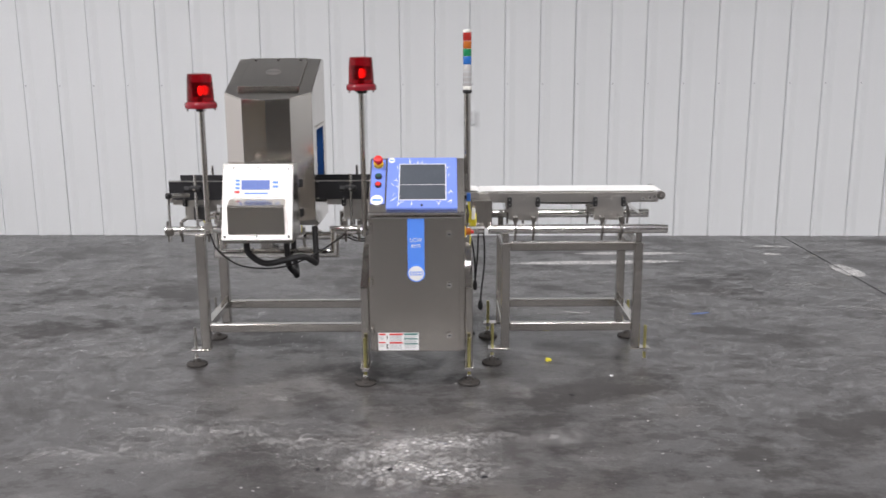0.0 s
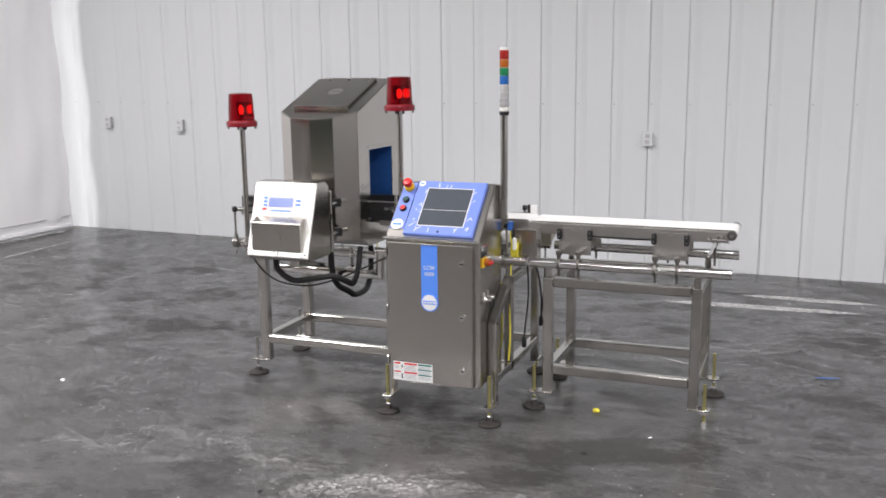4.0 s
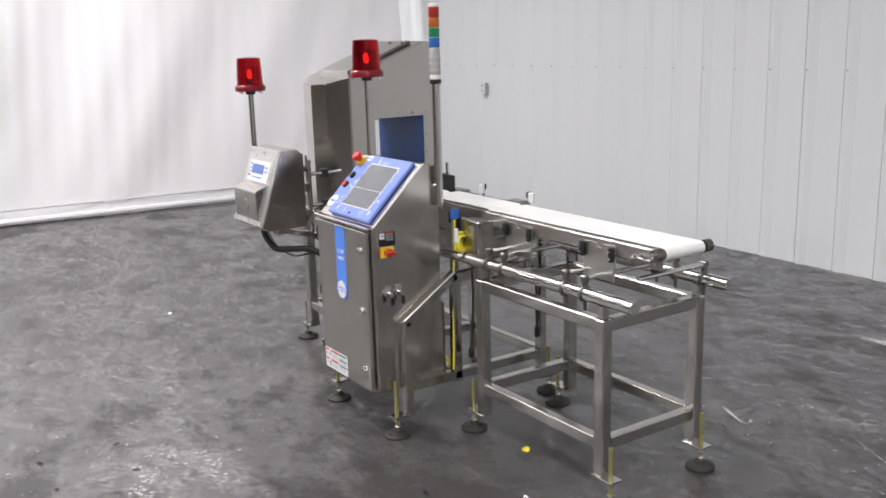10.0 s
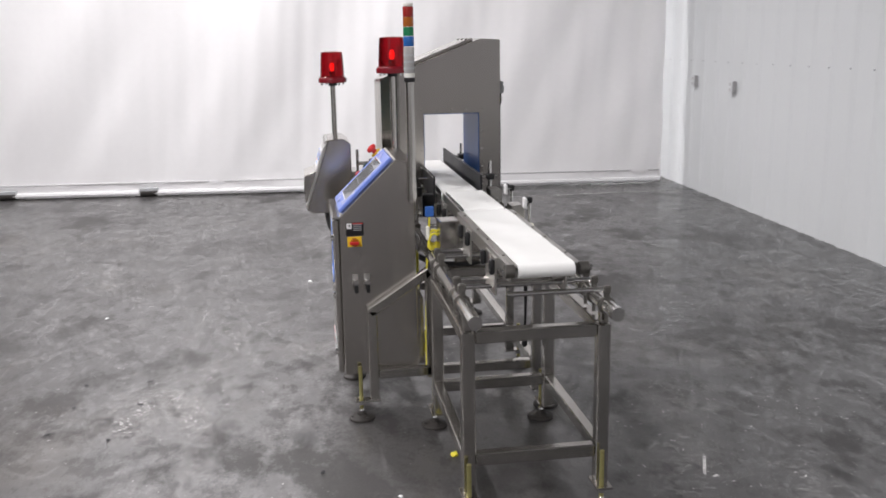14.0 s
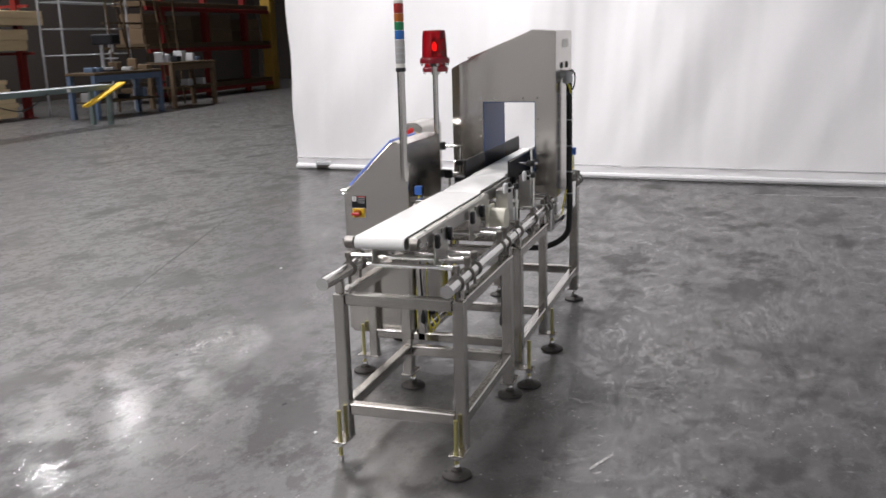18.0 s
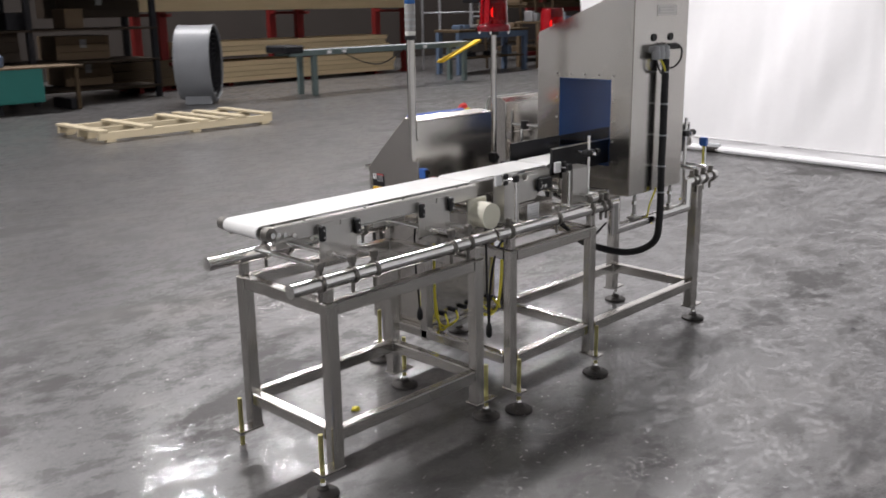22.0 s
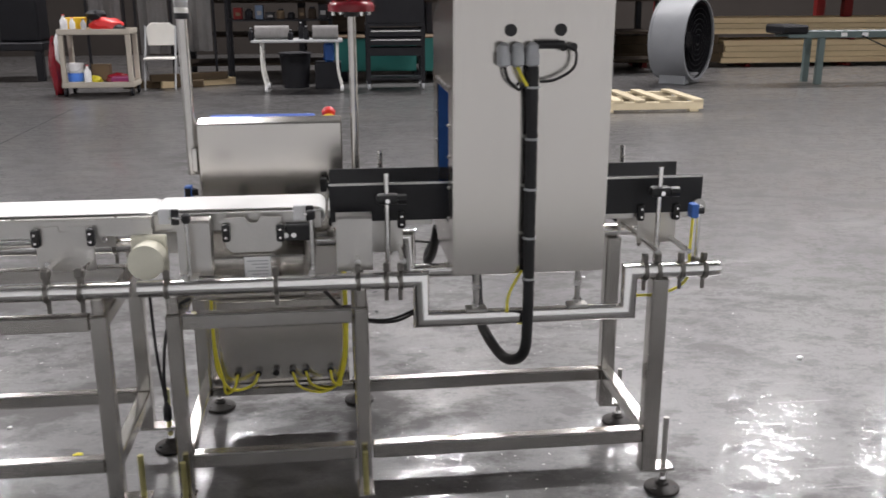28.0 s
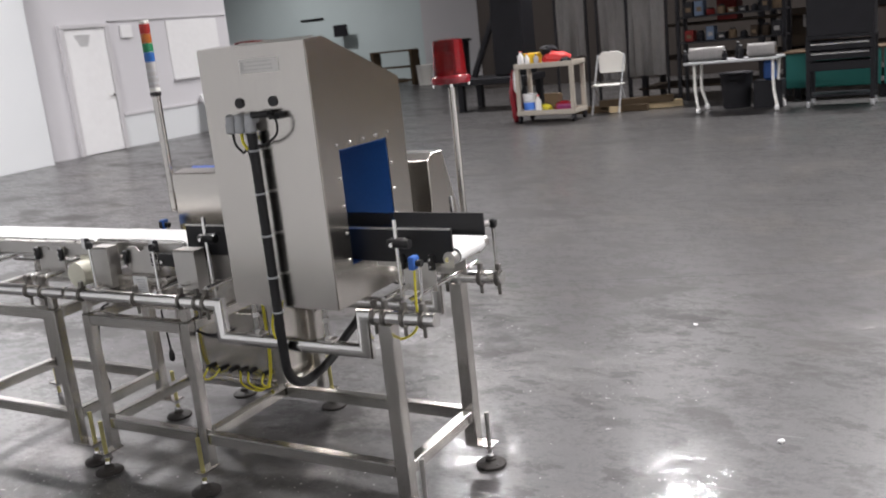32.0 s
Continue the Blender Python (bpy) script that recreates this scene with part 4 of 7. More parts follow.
for z in (0.791, 0.538, 0.283):
    k = part("latch", rod((0.441, -0.428, z), (0.441, -0.438, z), 0.0145, seg=20), M_BRIGHT, door, "round chrome quarter-turn latch", True)
    part("latch_slot", box((0.433, -0.4395, z - 0.003), (0.449, -0.438, z + 0.003)), M_DARK, k)
for z in (0.82, 0.55, 0.3):
    part("hinge", box((0.056, -0.43, z - 0.02), (0.066, -0.408, z + 0.02), 0.003), M_STEELX, door)
# Safety label, two columns of red and green headings with fine print.
lb = part("warning_label", box((0.089, -0.4292, 0.206), (0.289, -0.428, 0.296)), M_WHITE, door, "white safety label with red and green headings")
for x0, x1, z0, z1, mat in ((0.094, 0.125, 0.284, 0.293, M_RED), (0.145, 0.21, 0.284, 0.293, M_RED), (0.094, 0.125, 0.243, 0.25, M_RED), (0.145, 0.21, 0.241, 0.249, M_RED), (0.216, 0.284, 0.285, 0.293, M_TEAL), (0.216, 0.284, 0.262, 0.268, M_TEAL), (0.216, 0.284, 0.236, 0.242, M_TEAL)):
    part("label_heading", box((x0, -0.4297, z0), (x1, -0.4292, z1)), mat, lb)
for x0, x1, zs in ((0.146, 0.208, (0.278, 0.272, 0.266, 0.26, 0.254, 0.234, 0.228, 0.222, 0.216)), (0.217, 0.28, (0.279, 0.273, 0.257, 0.251, 0.246, 0.23, 0.224, 0.218)), (0.095, 0.122, (0.276, 0.27, 0.264, 0.234, 0.226))):
    for z in zs:
        part("print_line", box((x0, -0.4297, z - 0.0012), (x1 - 0.006 * random.random(), -0.4292, z + 0.0012)), M_GREYPL, lb)
part("warning_mark", prism([(0.129, 0.257), (0.139, 0.274), (0.134, 0.275), (0.138, 0.29), (0.128, 0.27), (0.134, 0.269)], "y", -0.4297, -0.4292), M_DARK, lb)
part("warning_mark", prism([(0.129, 0.215), (0.14, 0.215), (0.133, 0.226), (0.14, 0.236), (0.13, 0.238)], "y", -0.4297, -0.4292), M_DARK, lb)
# The sloping panel: u across, v up the slope.
sa = math.atan2(1.127 - 0.893, -0.162 + 0.402)
SLOPE = Matrix.Translation((0, -0.402, 0.893)) @ Matrix.Rotation(sa, 4, "X")
SL = math.hypot(0.24, 0.234)


def on_slope(lo, hi, bevel=0.0, seg=1):
    return box(lo, hi, bevel, SLOPE, seg=seg)


def pin(x, v, w0, w1, r, r2=None, seg=24):
    b = rod((x, v, w0), (x, v, w1), r, r2, seg)
    bmesh.ops.transform(b, matrix=SLOPE, verts=b.verts)
    return b


hp = part("touch_panel", on_slope((0.137, 0.012, 0.002), (0.482, SL - 0.008, 0.018), 0.004), M_BLUE, cc, "blue touch panel in torn clear wrap")
part("screen_border", on_slope((0.196, 0.06, 0.018), (0.428, SL - 0.052, 0.0195)), M_WHITE, hp)
part("screen", on_slope((0.2, 0.064, 0.0195), (0.424, SL - 0.056, 0.0205)), M_SCREEN, hp, "dark grey switched-off screen")
# Reflection across the switched-off screen, drawn as a thin white strip.
part("reflection_line", on_slope((0.2, 0.152, 0.0205), (0.424, 0.1535, 0.0212)), M_FILM, hp)
part("badge", pin(0.158, SL - 0.028, 0.018, 0.0192, 0.016), M_WHITE, hp, "small round white badge")
part("badge_bar", on_slope((0.147, SL - 0.032, 0.0192), (0.169, SL - 0.024, 0.0196)), M_STRIPE, hp)
part("panel_lock", pin(0.31, 0.03, 0.018, 0.021, 0.006), M_BLACK, hp)
rr = random.Random(4)
for k in range(26):
    e = rr.choice("lrbt")
    u = rr.uniform(0.17, 0.45) if e in "bt" else (rr.uniform(0.165, 0.19) if e == "l" else rr.uniform(0.433, 0.46))
    v = rr.uniform(0.05, SL - 0.06) if e in "lr" else (rr.uniform(0.036, 0.054) if e == "b" else rr.uniform(SL - 0.046, SL - 0.03))
    a = rr.uniform(0.4, 2.2)
    b = box((-0.012 * rr.uniform(0.5, 1.2), -0.0012, 0.018), (0.012 * rr.uniform(0.5, 1.2), 0.0012, 0.0195), 0, SLOPE @ Matrix.Translation((u, v, 0)) @ Matrix.Rotation(a, 4, "Z"))
    part("torn_film", b, M_FILM, hp)
strip = part("button_strip", on_slope((0.058, 0.05, 0.001), (0.128, SL - 0.012, 0.004)), M_BLUE, cc, "pale blue button strip")
part("badge", pin(0.09, 0.072, 0.004, 0.0055, 0.03), M_WHITE, strip, "oval white badge")
part("badge_bar", on_slope((0.068, 0.066, 0.0055), (0.112, 0.078, 0.006)), M_STRIPE, strip)
es = part("emergency_stop", pin(0.092, SL - 0.045, 0.004, 0.022, 0.024), M_YEL, strip, "yellow collar with a red mushroom button")
bm = turned((0.092, SL - 0.045, 0.022), [(0.012, 0.0), (0.012, 0.012), (0.022, 0.016), (0.0235, 0.026), (0.019, 0.034), (0.006, 0.037)], 24)
bmesh.ops.transform(bm, matrix=SLOPE, verts=bm.verts)
part("mushroom_button", bm, M_RED, es, "red mushroom push button", True)
for v, mat, lab in ((SL - 0.12, M_DKGREEN, "dark green push button"), (SL - 0.172, M_RED, "red push button")):
    p = part("button_collar", pin(0.094, v, 0.004, 0.012, 0.017), M_BLACK, strip)
    part("push_button", pin(0.094, v, 0.012, 0.018, 0.012), mat, p, lab)
# Right side: isolator switch with its label, two key locks.
SX = CX1
sw = part("isolator_switch", box((SX, -0.372, 0.765), (SX + 0.006, -0.312, 0.808), 0.001), M_YEL, cc, "yellow plate with an orange rotary switch")
part("switch_knob", rod((SX + 0.006, -0.342, 0.787), (SX + 0.03, -0.342, 0.787), 0.017, seg=20), M_ORANGE, sw, "orange rotary knob")
part("switch_grip", box((SX + 0.03, -0.365, 0.781), (SX + 0.044, -0.325, 0.793), 0.002), M_RED, sw)
lw = part("side_label", box((SX, -0.376, 0.812), (SX + 0.001, -0.302, 0.868)), M_DARK, cc, "black and white safety label")
part("label_field", box((SX + 0.001, -0.374, 0.842), (SX + 0.0016, -0.352, 0.866)), M_WHITE, lw)
part("label_mark", prism([(-0.369, 0.846), (-0.364, 0.858), (-0.358, 0.846), (-0.36, 0.862)], "x", SX + 0.0016, SX + 0.002), M_DARK, lw)
for i in range(4):
    part("print_line", box((SX + 0.001, -0.346, 0.858 - i * 0.008), (SX + 0.0016, -0.31, 0.861 - i * 0.008)), M_GREYPL, lw)
part("label_heading", box((SX + 0.001, -0.348, 0.862), (SX + 0.0016, -0.306, 0.866)), M_RED, lw)
for y in (-0.345, -0.295):
    k = part("key_lock", box((SX, y - 0.013, 0.605), (SX + 0.004, y + 0.013, 0.645), 0.002), M_PLATE, cc, "chrome cabinet lock with a hanging black key")
    part("lock_barrel", rod((SX + 0.004, y, 0.615), (SX + 0.034, y, 0.615), 0.013, 0.01, seg=16), M_BRIGHT, k, "", True)
    part("key", box((SX + 0.03, y - 0.006, 0.57), (SX + 0.036, y + 0.01, 0.606), 0.002), M_BLACK, k)
# Back: low connector panel with yellow cables.
cp = part("connector_panel", box((0.07, -0.08, 0.215), (0.49, -0.05, 0.52), 0.004), M_STEEL, cc, "brushed steel connector panel")
for x in (0.115, 0.2, 0.245, 0.3, 0.36, 0.43):
    part("connector", rod((x, -0.05, 0.265), (x, -0.025, 0.265), 0.011, seg=12), M_BLACK, cp)
for a, b, s in ((0.115, 0.06, 0), (0.2, 0.055, 1), (0.245, 0.06, 2), (0.36, 0.50, 0), (0.43, 0.498, 1)):
    part("yellow_cable", hose([(a, -0.028, 0.265), (a + (b - a) * 0.15, 0.0, 0.235 - 0.008 * s), (a + (b - a) * 0.6, -0.01, 0.215 - 0.01 * s), (b + (0.02 if b < a else -0.02), -0.02, 0.25), (b, -0.02, 0.33 + 0.05 * s), (b, -0.02, 0.62)], 0.0045, 6, 8), M_YELLOW, cp, "", True)


# ---- lamps on poles ----
def beacon(x, y, base_z, pole_z, name_of):
    """A red rotating beacon on a thin round pole."""
    t = thing("warning_beacon", (x, y, pole_z), name_of, "warning light", "red beacons on the line")
    part("pole", rod((x, y, pole_z), (x, y, base_z), 0.0135, seg=16), M_STEELX, t, "", True)
    part("neck", rod((x, y, base_z - 0.004), (x, y, base_z + 0.014), 0.024, seg=16), M_BLACK, t)
    part("base", turned((x, y, base_z + 0.01), [(0.05, 0.0), (0.074, 0.002), (0.076, 0.02), (0.071, 0.03), (0.062, 0.034)], 32), M_REDBASE, t, "dark red lamp base", True)
    for k in range(4):
        a = 0.5 + k * math.pi / 2
        part("base_screw", rod((x + 0.066 * math.cos(a), y + 0.066 * math.sin(a), base_z), (x + 0.066 * math.cos(a), y + 0.066 * math.sin(a), base_z + 0.014), 0.006, seg=8), M_BRIGHT, t)
    bm = turned((x, y, base_z + 0.042), [(0.064, 0.0), (0.062, 0.05), (0.059, 0.105), (0.056, 0.13), (0.03, 0.134)], 32)
    lens = part("lens", bm, M_REDLENS, t, "clear red ribbed dome", True)
    part("bulb", turned((x, y, base_z + 0.07), [(0.005, 0.0), (0.009, 0.012), (0.01, 0.03), (0.006, 0.042), (0.002, 0.046)], 14), M_GLOW, t, "glowing bulb", True)
    part("bulb_mast", rod((x, y, base_z + 0.04), (x, y, base_z + 0.072), 0.012, seg=10), M_REFL, t)
    part("reflector", prism([(x - 0.03, base_z + 0.06), (x + 0.03, base_z + 0.06), (x + 0.034, base_z + 0.13), (x - 0.034, base_z + 0.13)], "y", y + 0.024, y + 0.028), M_REFL, t)
    return t


beacon(-0.735, -0.36, 1.382, 0.80, "red beacon on a thin pole beside the detector control box")
beacon(0.007, -0.112, 1.452, 0.72, "red beacon on a thin pole behind the operator cabinet")
part_of = thing("mounting_bracket", (-0.735, -0.36, 0.72), "small steel bracket holding the beacon pole to the rail", "bracket")
part("arm", tube((-0.735, -0.38, 0.80), (-0.735, FRONT, 0.735), 0.03, 0.02), M_STEELX, part_of)
part("collar", rod((-0.735, -0.36, 0.79), (-0.735, -0.36, 0.84), 0.02, seg=14), M_PLATE, part_of)
st = thing("signal_tower", (0.536, -0.096, 0.951), "slim signal tower with red orange green and blue lenses", "signal light")
sx, sy = 0.536, -0.096
part("pole", rod((sx, sy, 0.951), (sx, sy, 1.446), 0.0175, seg=18), M_STEELX, st, "", True)
part("pole_bracket", box((CX1, sy - 0.02, 0.96), (sx, sy + 0.02, 1.04), 0.003), M_STEELX, st)
z = 1.444
for name, h, r, mat, lab in (("socket", 0.018, 0.023, M_BLACK, "black socket"), ("collar", 0.018, 0.022, M_WHITEPL, "white collar"), ("clear_tube", 0.106, 0.0215, M_CLEAR, "grey translucent tube"), ("lens", 0.04, 0.0215, M_BLUELENS, "blue lens"), ("lens", 0.037, 0.0215, M_GREEN, "green lens"), ("lens", 0.038, 0.0215, M_ORANGE, "orange lens"), ("lens", 0.041, 0.0215, M_TOWERRED, "red lens"), ("cap", 0.014, 0.0205, M_WHITEPL, "white cap")):
    part(name, turned((sx, sy, z), [(r - 0.001, 0.0005), (r, 0.003), (r, h - 0.003), (r - 0.001, h - 0.0005)], 24), mat, st, lab, True)
    z += h
for k in range(3):
    part("contact_ring", turned((sx, sy, 1.495 + k * 0.026), [(0.0221, 0), (0.0221, 0.008)], 24), M_GREYPL, st)

# ---- detector control box ----
cb = thing("detector_control_box", (-0.465, -0.40, 0.70), "stainless steel control box with a small display, in clear wrap", "control box")
BX0, BX1 = -0.632, -0.298
prof = [(-0.30, 0.765), (-0.30, 1.11), (-0.335, 1.135), (-0.41, 1.132), (-0.528, 0.783), (-0.505, 0.765)]
part("body", prism(prof, "x", BX0, BX1, 0.004), M_STEEL, cb)
fa = math.atan2(1.132 - 0.783, -0.41 + 0.528)
BF = Matrix.Translation(((BX0 + BX1) / 2, -0.528, 0.783)) @ Matrix.Rotation(fa, 4, "X")
FL = math.hypot(0.349, 0.118)
fl = part("front_frame", box((-0.168, 0.002, 0.0), (0.168, FL, 0.008), 0.003, BF), M_WRAP, cb, "front frame under bright clear wrap, with screws")
for u in (-0.15, 0.0, 0.15):
    for v in (0.018, FL - 0.018):
        b = rod((u, v, 0.008), (u, v, 0.013), 0.007, seg=12)
        bmesh.ops.transform(b, matrix=BF, verts=b.verts)
        part("frame_screw", b, M_BRIGHT, fl)
part("wrap_sheet", box((-0.145, 0.035, 0.008), (0.145, FL - 0.04, 0.011), 0.002, BF), M_WRAP, cb, "crumpled clear wrap, white in the light")
dk = part("lower_hood", prism([(0.028, 0.011), (0.2, 0.011), (0.158, 0.06), (0.152, 0.061), (0.028, 0.018)], "x", -0.133, 0.133, 0.003), M_STEEL, cb, "dark steel hood with a round badge")
dk.data.transform(BF)
b = rod((0.0, 0.0905, 0.039), (0.0, 0.0895, 0.042), 0.032, seg=28)
bmesh.ops.transform(b, matrix=BF, verts=b.verts)
part("badge", b, M_STEEL, dk, "round embossed badge")
fp = part("keypad", box((-0.115, 0.205, 0.011), (0.115, 0.305, 0.014), 0.001, BF), M_WHITE, cb, "white keypad with a blue display")
part("display", box((-0.075, 0.243, 0.014), (0.058, 0.288, 0.0155), 0, BF), M_LCD, fp, "small blue display")
for i in range(3):
    part("key", box((-0.104, 0.245 + i * 0.018, 0.014), (-0.084, 0.255 + i * 0.018, 0.0155), 0.0005, BF), M_STRIPE, fp)
part("key", box((-0.108, 0.226, 0.014), (-0.084, 0.236, 0.0155), 0.0005, BF), M_RED, fp)
for i in range(2):
    part("key", box((0.072, 0.252 + i * 0.02, 0.014), (0.098, 0.262 + i * 0.02, 0.0155), 0.0005, BF), M_STRIPE, fp)
part("key_bar", box((-0.06, 0.222, 0.014), (0.05, 0.228, 0.0155), 0, BF), M_STRIPE, fp)
arm = part("swing_bracket", box((-0.32, -0.275, 0.77), (-0.30, -0.262, 1.08), 0.004), M_STEELX, cb, "upright swing bracket")
for z in (0.86, 1.01):
    part("bracket_arm", rod((-0.31, -0.27, z), (-0.31, -0.10, z), 0.009, seg=12), M_BRIGHT, arm, "", True)
    part("bracket_knob", rod((-0.31, -0.19, z - 0.02), (-0.31, -0.19, z + 0.02), 0.02, seg=12), M_BLACK, arm)
part("bracket_arm", box((-0.47, -0.302, 0.93), (-0.30, -0.27, 0.97), 0.004), M_STEELX, arm)
part("support_arm", tube((-0.45, -0.36, 0.73), (-0.45, FRONT, 0.64), 0.04, 0.025), M_STEELX, cb)
part("support_post", box((-0.475, -0.40, 0.715), (-0.425, -0.34, 0.77), 0.004), M_STEELX, cb)
part("conduit", hose([(-0.54, -0.42, 0.77), (-0.53, -0.42, 0.70), (-0.46, -0.40, 0.645), (-0.37, -0.36, 0.65), (-0.29, -0.30, 0.655), (-0.25, -0.24, 0.62), (-0.24, -0.18, 0.60), (-0.25, -0.10, 0.66), (-0.26, -0.05, 0.76)], 0.0145, 10, 12, 0.1), M_RUBBER, cb, "black corrugated conduit", True)
part("thin_cable", hose([(-0.735, -0.345, 0.79), (-0.70, -0.34, 0.70), (-0.60, -0.33, 0.62), (-0.45, -0.32, 0.60), (-0.32, -0.31, 0.625), (-0.2, -0.2, 0.67), (-0.1, -0.06, 0.72)], 0.0045, 6, 10), M_RUBBER, cb, "thin black cable", True)

# ---- sensors and cables ----


def photo_eye(x, y, z0, z1, mat, label, out):
    t = thing("photo_sensor", (x, y, z0), label, "sensor", "photo sensors of the line")
    part("post", rod((x - 0.018, y, z0), (x - 0.018, y, z1), 0.006, seg=10), M_BRIGHT, t, "", True)
    part("clamp_foot", box((x - 0.03, y - 0.013, z0 - 0.012), (x - 0.006, y + 0.013, z0 + 0.014), 0.005), M_CLAMP, t)
    s = part("sensor_head", box((x - 0.011, y - 0.018, z1 - 0.032), (x + 0.011, y + 0.018, z1 + 0.01), 0.003), mat, t, "sensor head")
    part("sensor_face", box((x - 0.009, y + out * 0.018, z1 - 0.026), (x + 0.009, y + out * 0.021, z1 + 0.004), 0.001), M_BLACK, s)
    part("sensor_knob", rod((x, y, z1 - 0.012), (x - 0.03, y, z1 - 0.012), 0.011, seg=10), M_BLACK, s)
    return t


t = photo_eye(-0.968, 0.412, RAIL_Z + 0.015, 0.918, M_SENSOR, "blue photo sensor with a yellow cable at the infeed", -1)
part("cable", hose([(-0.968, 0.412, 0.888), (-0.966, 0.414, 0.84), (-0.964, 0.416, 0.78), (-0.96, 0.42, 0.70), (-0.90, 0.41, 0.655), (-0.80, 0.39, 0.64)], 0.004, 6, 8), M_YELLOW, t, "yellow cable", True)
t = photo_eye(0.545, -0.026, RAIL_Z + 0.02, 0.918, M_SENSOR, "blue photo sensor with a coiled yellow cable", 1)
for k in range(5):
    c = []
    for i in range(13):
        a = 2 * math.pi * i / 12
        c.append((0.553 + 0.006 * k + 0.006 * math.sin(a), -0.012 + 0.022 * math.cos(a + 0.3 * k), 0.80 + (0.03 + 0.004 * (k % 3)) * math.sin(a + 0.3 * k) - 0.004 * k))
    part("cable_coil", hose(c, 0.0042, 6, 3), M_YELLOW, t, "coil of yellow cable", True)
part("cable_tag", box((0.56, -0.045, 0.79), (0.58, -0.03, 0.85), 0.004), M_WHITEPL, t, "pale cable bundle")
part("cable", hose([(0.545, -0.026, 0.886), (0.547, -0.028, 0.85), (0.555, -0.03, 0.81), (0.555, -0.035, 0.76), (0.552, -0.04, 0.70), (0.55, -0.045, 0.55), (0.552, -0.05, 0.35), (0.545, -0.05, 0.23)], 0.0045, 6, 8), M_YELLOW, t, "yellow cable", True)
t = photo_eye(0.115, -0.02, RAIL_Z + 0.02, 0.932, M_BLACK, "black photo sensor between guide and cabinet", 1)


def reflector(x, rail_x):
    """A small reflector block beside the belt, held by a post on the rear rail with a black knob on top."""
    t = thing("reflector", (rail_x, 0.425, RAIL_Z), "small white reflector on a steel post beside the belt", "reflector", "reflectors beside the belts")
    part("post", rod((rail_x, 0.42, RAIL_Z), (rail_x, 0.42, 0.94), 0.0065, seg=10), M_BRIGHT, t, "", True)
    part("post_knob", box((rail_x - 0.012, 0.408, 0.915), (rail_x + 0.012, 0.432, 0.942), 0.005), M_BLACK, t, "black clamp knob", True)
    part("arm", rod((rail_x, 0.42, 0.926), (x, 0.395, 0.926), 0.005, seg=8), M_BRIGHT, t)
    part("holder", box((x - 0.026, 0.392, 0.905), (x - 0.004, 0.404, 0.95), 0.003), M_BLACK, t)
    part("face", box((x - 0.006, 0.378, 0.905), (x + 0.032, 0.391, 0.95), 0.003), M_WHITE, t, "white reflector block")


reflector(0.535, 0.487)
reflector(0.165, 0.146)
t = thing("end_stop_post", (-1.012, -0.05, 0.69), "short steel post with a black knob at the infeed end", "post")
part("post", rod((-1.012, -0.058, 0.685), (-1.012, -0.058, 0.94), 0.0065, seg=10), M_BRIGHT, t, "", True)
part("post_knob", box((-1.026, -0.068, 0.908), (-1.0, -0.044, 0.94), 0.006), M_BLACK, t, "black clamp knob", True)
part("post_clamp", box((-1.028, -0.07, 0.715), (-0.998, -0.03, 0.755), 0.006), M_CLAMP, t)
part("arm", rod((-1.0, -0.05, 0.925), (-0.93, 0.03, 0.915), 0.012, seg=12), M_PLATE, t, "", True)
t = thing("power_cable", (0.62, 0.0, 0.3), "black power cable hanging with a plug at its end", "cable")
part("cord", hose([(0.60, 0.03, 0.74), (0.625, 0.0, 0.70), (0.63, 0.0, 0.55), (0.615, 0.0, 0.40), (0.61, 0.0, 0.345)], 0.0045, 6, 8), M_RUBBER, t, "", True)
part("plug", turned((0.61, 0.0, 0.29), [(0.007, 0), (0.013, 0.008), (0.013, 0.035), (0.006, 0.055)], 10), M_BLACK, t, "black plug", True)
t = thing("power_cable", (0.61, 0.38, 0.3), "black motor cable hanging with a connector at its end", "cable")
part("cord", hose([(0.612, 0.375, 0.755), (0.612, 0.378, 0.68), (0.608, 0.378, 0.52), (0.598, 0.376, 0.40), (0.594, 0.375, 0.355)], 0.005, 6, 8), M_RUBBER, t, "", True)
part("plug", turned((0.593, 0.375, 0.30), [(0.007, 0), (0.013, 0.008), (0.013, 0.04), (0.006, 0.06)], 10), M_BLACK, t, "black plug", True)
part("cord", hose([(0.50, 0.37, 0.68), (0.54, 0.375, 0.655), (0.575, 0.378, 0.58), (0.592, 0.378, 0.46), (0.592, 0.375, 0.37)], 0.005, 6, 8), M_RUBBER, t, "", True)
t = thing("loose_cable", (0.05, 0.3, 0.66), "thin black cables drooping below the rail", "cable")
part("cord", hose([(0.12, 0.36, 0.69), (0.05, 0.39, 0.62), (-0.06, 0.4, 0.60), (-0.16, 0.4, 0.635)], 0.0045, 6, 8), M_RUBBER, t, "", True)
part("cord", hose([(0.12, 0.35, 0.68), (0.03, 0.38, 0.605), (-0.08, 0.39, 0.59), (-0.17, 0.39, 0.63)], 0.0045, 6, 8), M_RUBBER, t, "", True)

# ---- curtain, outlets, marks on the floor ----
CA, CB = Vector((-5.50, 3.42, 0)), Vector((-6.08, -4.05, 0))
ALONG = (CB - CA).normalized()
OUTW = Vector((-ALONG.y, ALONG.x, 0))
if OUTW.x < 0:
    OUTW = -OUTW
CL = (CB - CA).length


